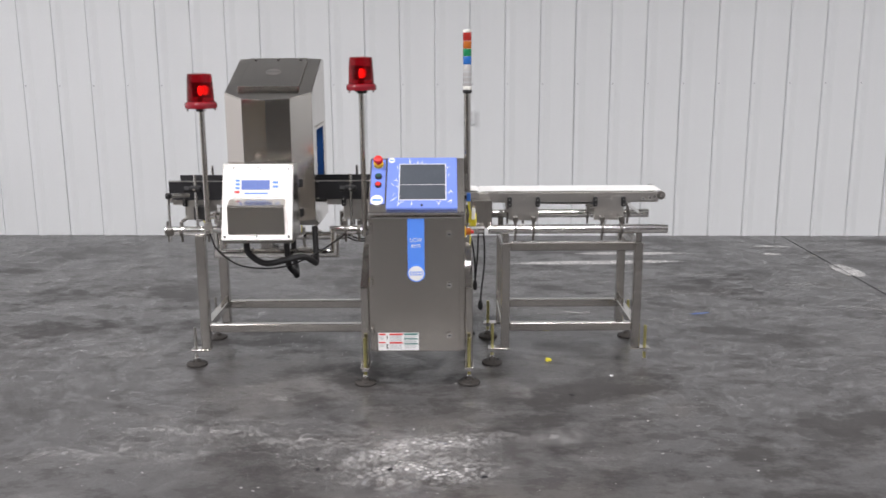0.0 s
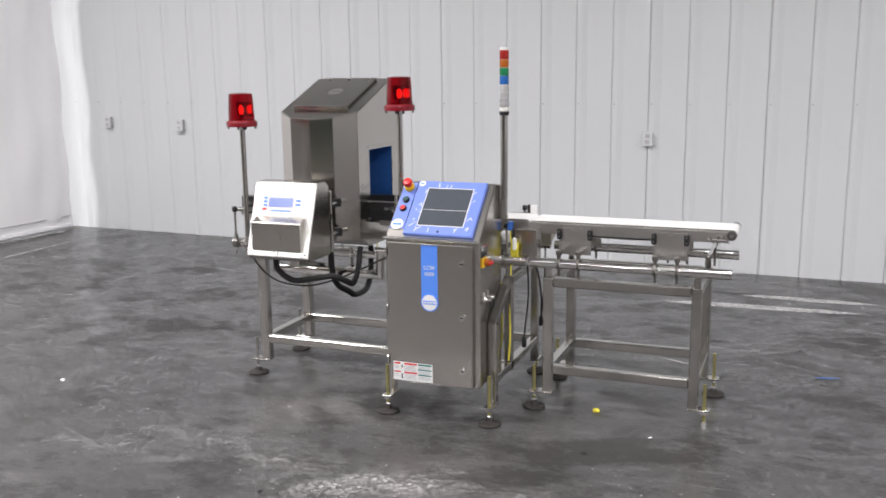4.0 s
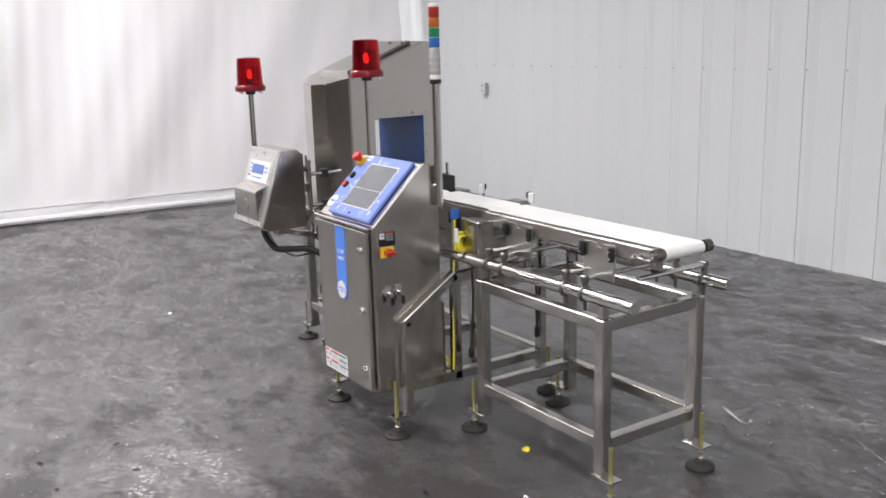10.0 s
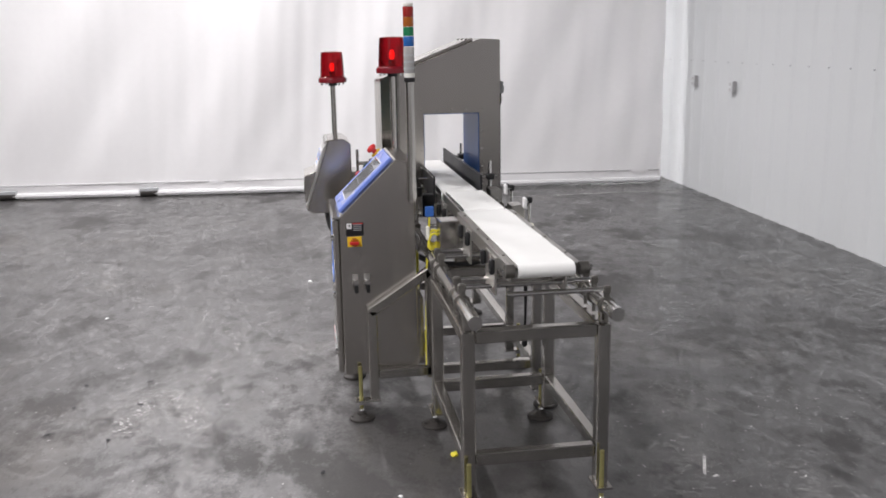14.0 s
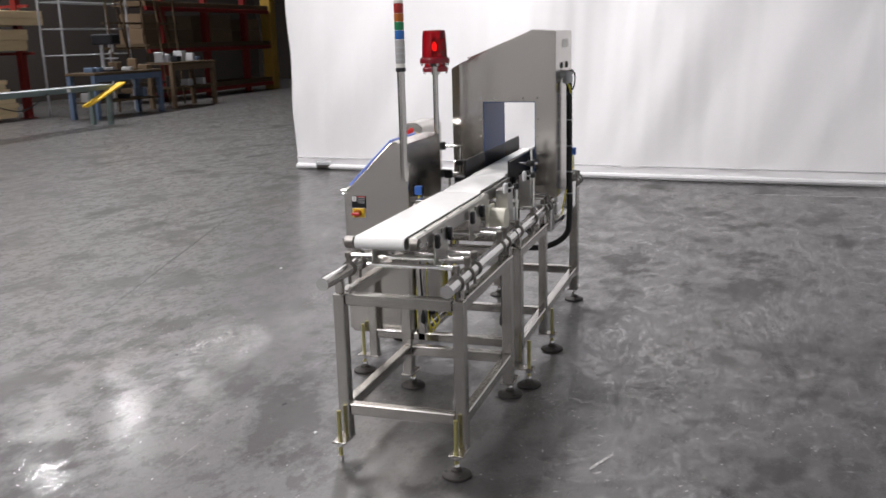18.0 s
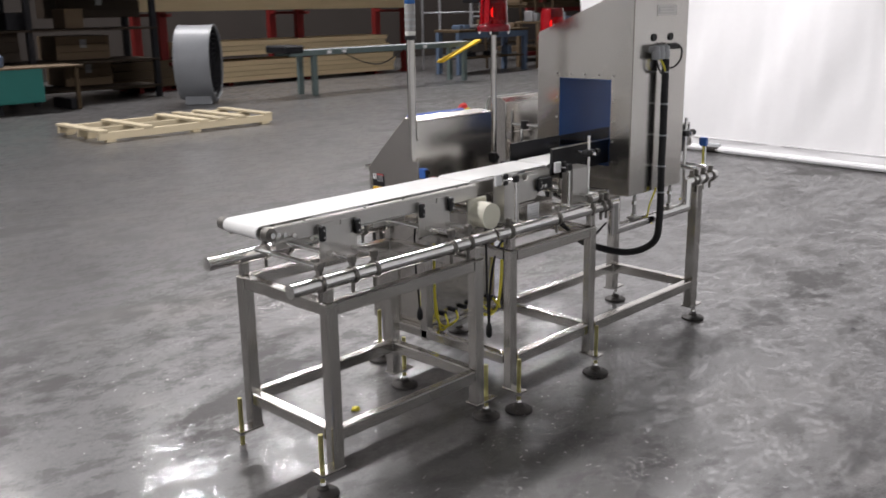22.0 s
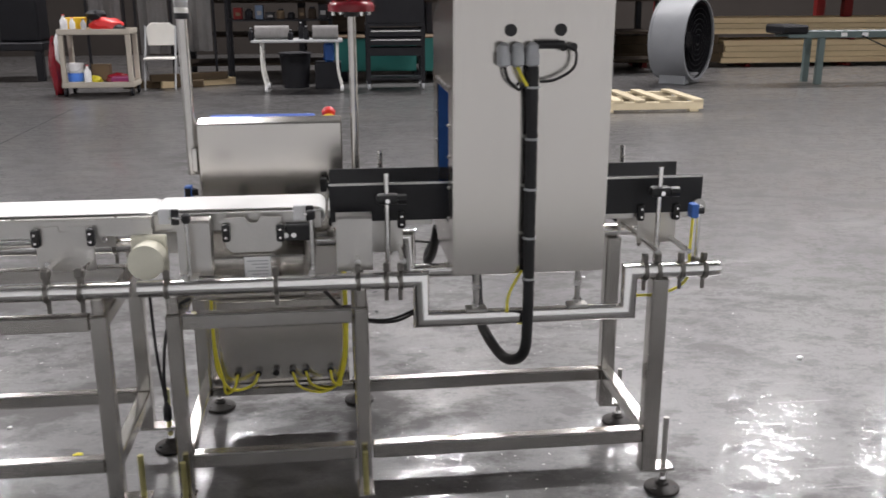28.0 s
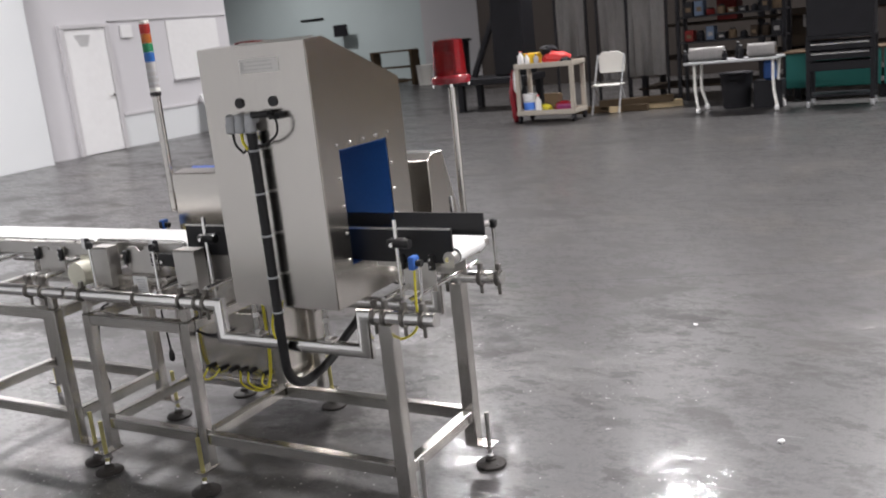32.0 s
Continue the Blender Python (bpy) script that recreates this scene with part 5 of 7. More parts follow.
def curtain_sheet():
    """A hanging vinyl sheet with long soft pleats, tighter towards the hem ties."""
    bm = bmesh.new()
    nu, nv, h = 320, 30, 7.4
    rows = []
    for j in range(nv + 1):
        v = j / nv
        z = 0.03 + (h - 0.03) * v**1.5
        row = []
        for i in range(nu + 1):
            u = i / nu
            s = u * CL
            d = 0.15 * noise.noise((s * 1.1 + 0.35 * z, z * 0.12, 3.0)) + 0.05 * noise.noise((s * 0.45 - 0.5 * z, z * 0.1, 7.0)) + 0.06 * noise.noise((s * 2.6 + 1.4 * z, z * 0.4, 1.0))
            d += 0.16 * math.exp(-s / 3.5) * noise.noise((s * 1.9 + z * 1.0, z * 0.15, 5.0))
            d += 0.02 * noise.noise((s * 7.0 + 0.5 * z, z * 0.25, 9.0))
            d *= min(1, 0.25 + z * 0.9)
            p = CA + ALONG * s + OUTW * d
            row.append(bm.verts.new((p.x, p.y, z)))
        rows.append(row)
    for a, b in zip(rows, rows[1:]):
        for i in range(nu):
            bm.faces.new((a[i], a[i + 1], b[i + 1], b[i]))
    return bm


cu = thing("curtain", CA, "tall white vinyl partition curtain with a weighted hem", "curtain")
part("sheet", curtain_sheet(), M_CURTAIN, cu, "white vinyl sheet with soft pleats", True)
pa, pb = CA + OUTW * 0.02, CB + OUTW * 0.02
part("hem", hose([pa + Vector((0, 0, 0.042)), pa * 0.5 + pb * 0.5 + Vector((0, 0, 0.04)), pb + Vector((0, 0, 0.042))], 0.03, 8, 20), M_CURTAIN, cu, "rolled hem with a pipe inside", True)
# Shade along the hem seam, drawn as a thin grey roll.
part("hem_seam_shade", hose([pa + Vector((0, 0, 0.15)), pb + Vector((0, 0, 0.15))], 0.009, 6, 20), M_GREYWALL, cu, "hem seam with its shading drawn in grey")
part("end_tie", rod(pa + Vector((0, 0, 0.05)), pa + Vector((0, 0, 0.3)), 0.012, seg=8), M_CURTAIN, cu)
for s in (5.62, 7.1):
    p = CA + ALONG * s + OUTW * 0.03
    w = thing("curtain_weight", (p.x, p.y, 0), "small dark roller weight below the curtain hem", "weight", "weights below the curtain")
    part("roller", rod((p.x - 0.02, p.y - 0.09, 0.045), (p.x - 0.02, p.y + 0.09, 0.045), 0.045, seg=16), M_FOOT, w, "", True)
    part("axle_plate", box((p.x - 0.05, p.y - 0.1, 0.04), (p.x + 0.02, p.y + 0.1, 0.1), 0.008), M_GREYPL, w)


def wall_outlet(x, z):
    t = thing("wall_outlet", (x, WALL_Y, z), "pale grey twin outlet on the ribbed wall", "outlet", "outlet boxes on the wall")
    part("box", box((x - 0.04, WALL_Y - 0.04, z - 0.055), (x + 0.04, WALL_Y - 0.001, z + 0.055), 0.006), M_GREYWALL, t)
    part("cover", box((x - 0.044, WALL_Y - 0.047, z - 0.06), (x + 0.044, WALL_Y - 0.0405, z + 0.06), 0.004), M_WALL, t, "pale cover plate")
    for dz in (-0.026, 0.026):
        part("socket", box((x - 0.017, WALL_Y - 0.049, z + dz - 0.013), (x + 0.017, WALL_Y - 0.0475, z + dz + 0.013), 0.003), M_GREYWALL, t)
    t.matrix_world = WALL_TURN @ Matrix.Translation(t.location)


wall_outlet(0.65, 1.073)
wall_outlet(-4.07, 1.125)
wall_outlet(-5.0, 1.145)
screw = bmesh.new()
for k in range(86):
    x = -14 + k * RIB + 0.03
    rod((x, WALL_Y - 0.013, 1.352), (x, WALL_Y - 0.019, 1.352), 0.007, seg=6, bm=screw)
part("cladding_screws", screw, M_GALV, wall)["kind"] = "stuff"


def scuff_material(name, color, cut, scale, most, grain=55, low=0.06, inner=0.12):
    """A thin worn patch: granular, and fading out softly towards its rim."""
    m = material(name, color, 0.6, 0, 0.12, 8, 0.05, 60)
    nt = m.node_tree
    n, l = nt.nodes, nt.links
    b = n["Principled BSDF"]
    tc = n.new("ShaderNodeTexCoord")

    def ranged(x, lo, hi, to0=0.0, to1=1.0):
        c = n.new("ShaderNodeMapRange")
        for k, v in zip(("From Min", "From Max", "To Min", "To Max"), (lo, hi, to0, to1)):
            c.inputs[k].default_value = v
        l.new(x, c.inputs[0])
        return c.outputs[0]

    def times(x, y):
        c = n.new("ShaderNodeMath")
        c.operation = "MULTIPLY"
        l.new(x, c.inputs[0])
        l.new(y, c.inputs[1])
        return c.outputs[0]

    def grains(sc, detail):
        a = n.new("ShaderNodeTexNoise")
        a.inputs["Scale"].default_value, a.inputs["Detail"].default_value, a.inputs["Roughness"].default_value = sc, detail, 0.65
        l.new(tc.outputs["Object"], a.inputs["Vector"])
        return a.outputs[0]

    flecks = n.new("ShaderNodeTexVoronoi")
    flecks.inputs["Scale"].default_value = grain
    l.new(tc.outputs["Object"], flecks.inputs["Vector"])
    mp = n.new("ShaderNodeMapping")
    mp.inputs["Location"].default_value = (-0.5, -0.5, 0)
    mp.inputs["Scale"].default_value = (1, 1, 0)
    l.new(tc.outputs["Generated"], mp.inputs[0])
    far = n.new("ShaderNodeVectorMath")
    far.operation = "LENGTH"
    l.new(mp.outputs[0], far.inputs[0])
    body = times(ranged(grains(scale, 6), cut, cut + 0.25), ranged(flecks.outputs["Distance"], 0.25, 0.55, 1.0, low))
    l.new(times(body, ranged(far.outputs["Value"], inner, 0.47, most, 0.0)), b.inputs["Alpha"])
    return m


M_SCUFF = scuff_material("chalky_scuff", (0.58, 0.57, 0.56), 0.36, 12, 1.0, 40, 0.16, 0.05)
M_SCUFFSOFT = scuff_material("faint_dust_wear", (0.52, 0.51, 0.5), 0.4, 10, 0.62, 42, 0.08, 0.0)
M_SCUFF2 = scuff_material("worn_paint_line", (0.66, 0.65, 0.64), 0.22, 6, 1.0, 40, 0.6, 0.36)
M_SCUFFDARK = scuff_material("dark_stain", (0.028, 0.027, 0.028), 0.1, 3, 0.34, 20, 0.9)


def floor_mark(name, x, y, lx, ly, turn, mat, label, seed, z=0.0012):
    """An irregular worn patch lying on the floor, in the plane of its own axes."""
    r = random.Random(seed)
    bm = bmesh.new()
    vs = []
    for k in range(28):
        a = 2 * math.pi * k / 28
        f = 0.8 + 0.3 * r.random()
        vs.append(bm.verts.new((lx * f * math.cos(a), ly * f * math.sin(a), 0)))
    bm.faces.new(vs)
    ob = part(name, bm, mat)
    ob.location = (x, y, z)
    ob.rotation_euler = (0, 0, turn)
    return tagged(ob, label, "floor mark", "", "structure")


SCUFFS = "floor_scuff", "chalky white scuff worn into the concrete"
LINES = ((1.6, 2.33, 0.64, 0.055, 0.04), (1.93, 2.65, 0.46, 0.05, -0.01), (3.2, 2.89, 0.16, 0.03, -0.1), (3.1, 2.6, 0.08, 0.04, 0.0), (3.47, 2.04, 0.09, 0.2, 0.1))
PATCHES = ((0.38, -1.06, 0.34, 0.11, 0.22), (0.2, -1.17, 0.24, 0.1, 0.5), (0.36, -1.33, 0.36, 0.17, 0.1), (0.25, -1.24, 0.6, 0.28, 0.15), (-0.35, -1.0, 0.6, 0.24, -0.08), (0.75, -1.0, 0.3, 0.07, 0.1), (-1.1, -1.15, 0.35, 0.12, 0.3), (1.8, 0.74, 0.3, 0.08, 0.1), (2.56, 0.99, 0.25, 0.06, 0.0), (3.2, 1.0, 0.25, 0.08, 0.1), (2.9, 1.6, 0.3, 0.05, 0.1), (2.3, 1.9, 0.35, 0.05, -0.1), (-0.76, -0.93, 0.38, 0.06, 0.05), (-0.75, -1.18, 0.2, 0.08, 0.2), (-0.4, -0.51, 0.09, 0.12, 0.2), (0.93, -1.02, 0.14, 0.1, 0.3), (0.29, -1.66, 0.22, 0.09, -0.1), (0.53, -0.86, 0.12, 0.08, 0.0), (0.585, 1.12, 0.3, 0.2, 0.4), (0.9, 0.85, 0.4, 0.2, 0.2), (1.3, 0.8, 0.3, 0.2, -0.2), (0.55, 0.62, 0.3, 0.12, 0.1), (1.5, 1.25, 0.35, 0.15, 0.3), (2.2, 1.4, 0.4, 0.12, 0.1), (0.26, 0.6, 0.1, 0.05, 0.1), (0.65, 0.53, 0.09, 0.04, 0.2), (0.84, 0.67, 0.1, 0.06, 0.4), (0.76, 1.0, 0.1, 0.05, 0.3), (1.84, 1.7, 0.16, 0.08, 0.2), (2.06, 0.91, 0.14, 0.07, 0.1), (3.07, 2.83, 0.1, 0.05, 0.1), (-1.35, 0.15, 0.18, 0.1, 0.3), (-2.2, -1.9, 0.6, 0.22, 0.4), (-3.4, -2.6, 0.8, 0.22, 0.1), (1.3, -1.9, 0.4, 0.1, 0.2))
for i, (x, y, lx, ly, a) in enumerate(LINES + PATCHES):
    floor_mark(SCUFFS[0], x, y, lx * 1.2, ly * 1.3, a, M_SCUFF2 if i < len(LINES) else M_SCUFF if i < len(LINES) + 3 else M_SCUFFSOFT, SCUFFS[1], 40 + i, 0.0012 + 0.0001 * i)
for i, (x, y) in enumerate(((0.183, -1.622), (-0.104, -1.627), (0.195, -1.33), (-0.099, -1.328), (0.47, -1.667), (1.039, -0.523), (0.572, -1.4), (-1.3, 1.1), (-2.4, 0.6), (1.9, 1.35))):
    floor_mark("floor_chip", x, y, 0.016, 0.009, 0.6 * i, M_DARK, "small dark chip in the concrete", 140 + i, 0.0046)
for i, (x, y, l_, a) in enumerate(((-1.6, -2.6, 1.2, 0.9), (1.9, 1.0, 0.4, -0.5), (0.6, -2.4, 0.7, 2.6))):
    floor_mark("floor_scratch", x, y, l_, 0.007, a, M_SCUFF, "long pale scratch in the concrete", 160 + i, 0.0048)
floor_mark("floor_stain", 0.7, -0.576, 0.14, 0.07, 0.2, M_SCUFFDARK, "faint dark stain on the concrete", 180, 0.005)
bm = box((-4.965, 1.2, 0.0), (-4.925, 3.62, 0.002))
tagged(part("floor_line", bm, M_SCUFF2), "worn pale line painted on the concrete", "floor line", "", "structure")
floor_mark("floor_stain", 0.09, 1.64, 0.14, 0.05, 0.1, M_SCUFFDARK, "dark oil stain on the concrete", 80, 0.0042)
floor_mark("floor_stain", 1.4, 1.39, 0.14, 0.05, 0.2, M_SCUFFDARK, "dark oil stain on the concrete", 81, 0.0043)
setting("floor_joint", tube((3.44, 3.4, 0.0005), (3.44, -9.5, 0.0005), 0.009, 0.003, 0.0), M_DARK, "thin dark saw-cut joint in the concrete", "floor joint")
floor_mark("floor_crack", -1.6, -2.78, 2.6, 0.018, 0.29, M_SCUFFDARK, "long fine dark crack in the concrete", 83, 0.0041)
floor_mark("paint_splash", 2.04, 0.88, 0.07, 0.014, 0.2, M_SENSOR, "thin blue paint streak on the concrete", 82, 0.0044)
arrow = bmesh.new()
for a, b in (((1.12, 0.98), (1.36, 0.875)), ((1.36, 0.875), (1.33, 0.94))):
    m = tube((*a, 0.002), (*b, 0.002), 0.012, 0.002, 0.0)
    me = bpy.data.meshes.new("t")
    m.to_mesh(me)
    m.free()
    arrow.from_mesh(me)
    bpy.data.meshes.remove(me)
tagged(part("floor_scratch", arrow, M_SCUFF2), "pale bent scratch on the concrete", "floor mark", "", "structure")


def scrap(name, x, y, size, mat, label, seed):
    """A crumpled bit of litter."""
    r = random.Random(seed)
    bm = bmesh.new()
    bmesh.ops.create_icosphere(bm, subdivisions=2, radius=size)
    for v in bm.verts:
        k = 0.65 + 0.6 * r.random()
        v.co = Vector((v.co.x * k + x, v.co.y * k + y, max(0.0, v.co.z * k * 0.5 + size * 0.3)))
    tagged(part(name, bm, mat), label, "litter")


def flecks(count, seed):
    """Loose white flecks strewn over the concrete in clusters."""
    r = random.Random(seed)
    knots = [(0.3, 0.62, 0.16), (0.5, 1.1, 0.22), (0.72, 0.66, 0.15), (1.0, 0.95, 0.25), (1.35, 0.8, 0.22), (1.45, 1.3, 0.3), (0.7, 1.6, 0.25), (1.9, 1.0, 0.3), (-0.35, 0.25, 0.2), (-1.45, 0.12, 0.22), (0.3, -1.15, 0.4), (-0.6, -1.05, 0.45), (-1.1, -1.0, 0.3), (0.15, -1.55, 0.3), (1.5, -1.0, 0.4)]
    bm = bmesh.new()
    for i in range(count):
        x, y, wide = r.choice(knots)
        x, y = r.gauss(x, wide), r.gauss(y, wide * 0.7)
        size, turn = 0.0014 + 0.0042 * r.random() ** 3, r.uniform(0, 6.28)
        long = r.uniform(1.0, 2.4)
        ring = []
        for k in range(5):
            a = 2 * math.pi * k / 5
            f = size * r.uniform(0.6, 1.2)
            u, v = f * long * math.cos(a), f * math.sin(a)
            ring.append(bm.verts.new((x + u * math.cos(turn) - v * math.sin(turn), y + u * math.sin(turn) + v * math.cos(turn), 0.0062)))
        face = bm.faces.new(ring)
        if face.calc_area() <= 0:
            bm.faces.remove(face)
    tagged(part("paint_flecks", bm, M_FLECK), "loose white paint flecks strewn on the concrete", "litter", "", "stuff")


flecks(1100, 9)
scrap("tape_scrap", 0.978, -0.003, 0.018, M_YELLOW, "crumpled yellow tape scrap on the floor", 1)
scrap("paper_scrap", -1.874, -0.524, 0.015, M_WHITE, "small white paper scrap on the floor", 2)
scrap("paper_scrap", -1.25, -1.75, 0.011, M_WHITE, "small white paper scrap on the floor", 3)
scrap("paper_scrap", 1.28, -0.25, 0.009, M_WHITE, "small white paper scrap on the floor", 4)

# ---- far side of the hall ----


def boards(parent, name, x0, x1, y0, y1, z0, rows, thick, mat, seed, gap=0.006):
    """A stack of long planks; each row is one or more planks that end unevenly."""
    r = random.Random(seed)
    for k in range(rows):
        d = r.uniform(0, 0.12)
        part(name, box((x0 - d, y0 + r.uniform(0, 0.03), z0 + k * thick), (x1 + r.uniform(0, 0.1), y1, z0 + (k + 1) * thick - gap), 0.004), mat, parent)


# Long storage rack with lumber.
ra = thing("storage_rack", (-9.5, -14.9, 0), "red steel storage rack along the dim side of the hall", "storage rack", "racks along the hall")
for x in (-6.45, -9.85, -13.1):
    for y in (-14.55, -15.6):
        part("upright", box((x - 0.09, y - 0.07, 0), (x + 0.09, y + 0.07, 4.2), 0.006), M_RACKRED, ra)
        part("base_plate", box((x - 0.16, y - 0.12, 0), (x + 0.16, y + 0.12, 0.02), 0.002), M_RACKRED, ra)
    for z in (1.5, 0.56, 2.55):
        part("cantilever_arm", box((x - 0.05, -15.55, z - 0.06), (x + 0.05, -14.2, z), 0.005), M_RACKRED, ra)
part("cross_beam", box((-13.1, -15.66, 1.9), (-6.45, -15.6, 2.05), 0.004), M_RACKRED, ra)
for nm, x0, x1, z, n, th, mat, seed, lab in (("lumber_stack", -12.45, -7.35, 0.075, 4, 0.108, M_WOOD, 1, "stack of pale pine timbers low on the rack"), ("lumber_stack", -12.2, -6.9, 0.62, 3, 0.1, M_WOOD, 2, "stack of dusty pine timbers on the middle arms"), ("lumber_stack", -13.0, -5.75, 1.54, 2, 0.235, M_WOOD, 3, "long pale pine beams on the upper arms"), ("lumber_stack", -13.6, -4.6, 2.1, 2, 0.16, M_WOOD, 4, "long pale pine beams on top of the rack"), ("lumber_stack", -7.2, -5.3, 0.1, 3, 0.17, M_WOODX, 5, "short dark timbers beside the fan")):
    t = thing(nm, ((x0 + x1) / 2, -14.6, z), lab, "lumber", "lumber stacks on the rack")
    boards(t, "board", x0, x1, -14.3, -15.3, z, n, th, mat, seed)
    if z < 0.2:
        for x in (x0 + 0.5, (x0 + x1) / 2, x1 - 0.5):
            part("bearer", box((x - 0.05, -15.2, 0), (x + 0.05, -14.35, z), 0.003), M_RACKRED, t)
# Crates in darkened tones, as the shelf side is dim.
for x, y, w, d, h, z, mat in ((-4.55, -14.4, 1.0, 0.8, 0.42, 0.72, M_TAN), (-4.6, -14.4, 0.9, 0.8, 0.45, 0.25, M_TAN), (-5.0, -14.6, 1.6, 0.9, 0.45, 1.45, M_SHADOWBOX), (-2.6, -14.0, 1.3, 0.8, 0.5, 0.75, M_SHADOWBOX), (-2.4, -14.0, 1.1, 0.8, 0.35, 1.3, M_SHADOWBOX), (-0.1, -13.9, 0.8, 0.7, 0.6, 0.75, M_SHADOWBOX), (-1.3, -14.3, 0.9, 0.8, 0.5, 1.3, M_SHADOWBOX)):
    t = thing("storage_crate", (x, y, z), "brown wooden crate darkened to suit the dim shelf", "crate", "crates on the far shelves")
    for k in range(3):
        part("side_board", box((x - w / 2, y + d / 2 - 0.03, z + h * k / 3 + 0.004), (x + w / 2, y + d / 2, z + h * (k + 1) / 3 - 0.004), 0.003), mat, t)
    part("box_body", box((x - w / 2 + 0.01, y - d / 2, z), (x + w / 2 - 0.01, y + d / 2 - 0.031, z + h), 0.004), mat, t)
    part("paper_label", box((x - 0.06, y + d / 2, z + h * 0.5), (x + 0.06, y + d / 2 + 0.003, z + h * 0.85)), M_OLDFILM, t)
sh = thing("long_shelf", (-2.2, -14.0, 0), "dark steel shelving packed with crates", "shelf")
for x in (-5.7, -3.4, -1.6, 0.6, 2.6):
    for y in (-13.5, -14.6):
        part("post", box((x - 0.05, y - 0.05, 0), (x + 0.05, y + 0.05, 3.6), 0.004), M_DARK, sh)
for z in (0.24, 0.72, 1.28, 1.95, 2.6):
    # The shelf boards share the darkened brown.
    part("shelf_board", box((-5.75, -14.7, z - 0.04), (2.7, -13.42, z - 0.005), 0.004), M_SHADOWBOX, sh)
for i in range(16):
    r = random.Random(i * 7)
    x, z = -5.3 + i * 0.5, r.choice((1.28, 1.95, 1.95, 2.6))
    w, h = r.uniform(0.2, 0.42), r.uniform(0.15, 0.4)
    t = thing("storage_box", (x, -13.8, z), r.choice(("dull cardboard box on the crowded shelf", "dark parts bin on the crowded shelf")), "box", "boxes on the crowded shelf")
    # Dark tones only, to match the dim shelf.
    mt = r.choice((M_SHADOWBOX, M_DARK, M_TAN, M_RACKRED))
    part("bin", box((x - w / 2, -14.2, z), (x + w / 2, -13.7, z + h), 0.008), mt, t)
    part("lip", box((x - w / 2 - 0.006, -13.712, z + h - 0.03), (x + w / 2 + 0.006, -13.69, z + h), 0.004), mt, t)

# Teal boards on low trestles, with a worktop.
tb = thing("board_stack", (-1.5, -12.6, 0), "stack of teal painted boards standing on a low bench", "boards")
for x0, x1, y in ((-3.08, -1.32, -12.38), (-1.28, 0.05, -12.42)):
    part("front_board", box((x0, y - 0.03, 0.17), (x1, y, 0.70), 0.006), M_TEAL, tb, "teal painted board")
    part("board_lip", box((x0, y, 0.19), (x1, y + 0.012, 0.215), 0.003), M_TEAL, tb)
part("worktop", box((-3.75, -13.3, 0.70), (0.1, -12.36, 0.725), 0.004), M_TAN, tb, "brown worktop")
for x in (-3.6, -2.4, -1.3, -0.1):
    part("trestle", box((x - 0.05, -13.2, 0), (x + 0.05, -12.5, 0.17), 0.004), M_DARK, tb)
part("trestle", box((-3.7, -12.5, 0), (-3.64, -12.44, 0.70), 0.004), M_WOODX, tb)
jug = thing("water_jug", (-2.5, -12.75, 0.725), "blue-grey plastic water jug on the worktop", "jug")
part("jug_body", turned((-2.5, -12.75, 0.725), [(0.1, 0), (0.125, 0.03), (0.125, 0.16), (0.06, 0.22), (0.035, 0.25), (0.035, 0.3)], 18), M_BLUESTEEL, jug, "", True)
cupb = thing("paint_can", (-2.05, -12.7, 0.725), "small blue can on the worktop", "can")
part("can", turned((-2.05, -12.7, 0.725), [(0.06, 0), (0.06, 0.1), (0.065, 0.11), (0.055, 0.112)], 16), M_SENSOR, cupb, "", True)

# Tool chest on castors.
BEFORE_CHEST = set(scene.objects)
tc_ = thing("tool_chest", (-0.69, -11.75, 0), "black rolling tool chest with bright drawer pulls", "tool chest")
part("upper_case", box((-1.12, -12.0, 0.98), (-0.26, -11.52, 1.62), 0.012), M_DARK, tc_)
part("lid_edge", box((-1.13, -12.0, 0.94), (-0.25, -11.5, 0.985), 0.006), M_DARK, tc_)
for k, z in enumerate((0.79, 0.66, 0.51)):
    d = part("drawer", box((-1.1, -11.98, z), (-0.28, -11.5, z + 0.115), 0.006), M_DARK, tc_)
    if k < 2:
        part("drawer_pull", box((-1.06, -11.5, z + 0.07), (-0.32, -11.482, z + 0.095), 0.004), M_BRIGHT, d, "bright metal drawer pull")
for x in (-1.1, -0.28):
    for y in (-11.54, -11.96):
        part("leg", box((x - 0.03, y - 0.03, 0.1), (x + 0.03, y + 0.03, 0.98), 0.004), M_DARK, tc_)
        w = part("castor", rod((x - 0.02, y, 0.05), (x + 0.02, y, 0.05), 0.05, seg=16), M_GREYPL, tc_)
        part("castor_fork", box((x - 0.025, y - 0.02, 0.08), (x + 0.025, y + 0.02, 0.11), 0.003), M_GALV, w)
part("bottom_shelf", box((-1.12, -11.98, 0.15), (-0.26, -11.52, 0.18), 0.004), M_DARK, tc_)
slide(BEFORE_CHEST, -0.17, 0.36)

# Drum fan.
FN = Vector((-0.73, 0.68, 0)).normalized()
FC = Vector((-5.46, -11.62, 0.69))


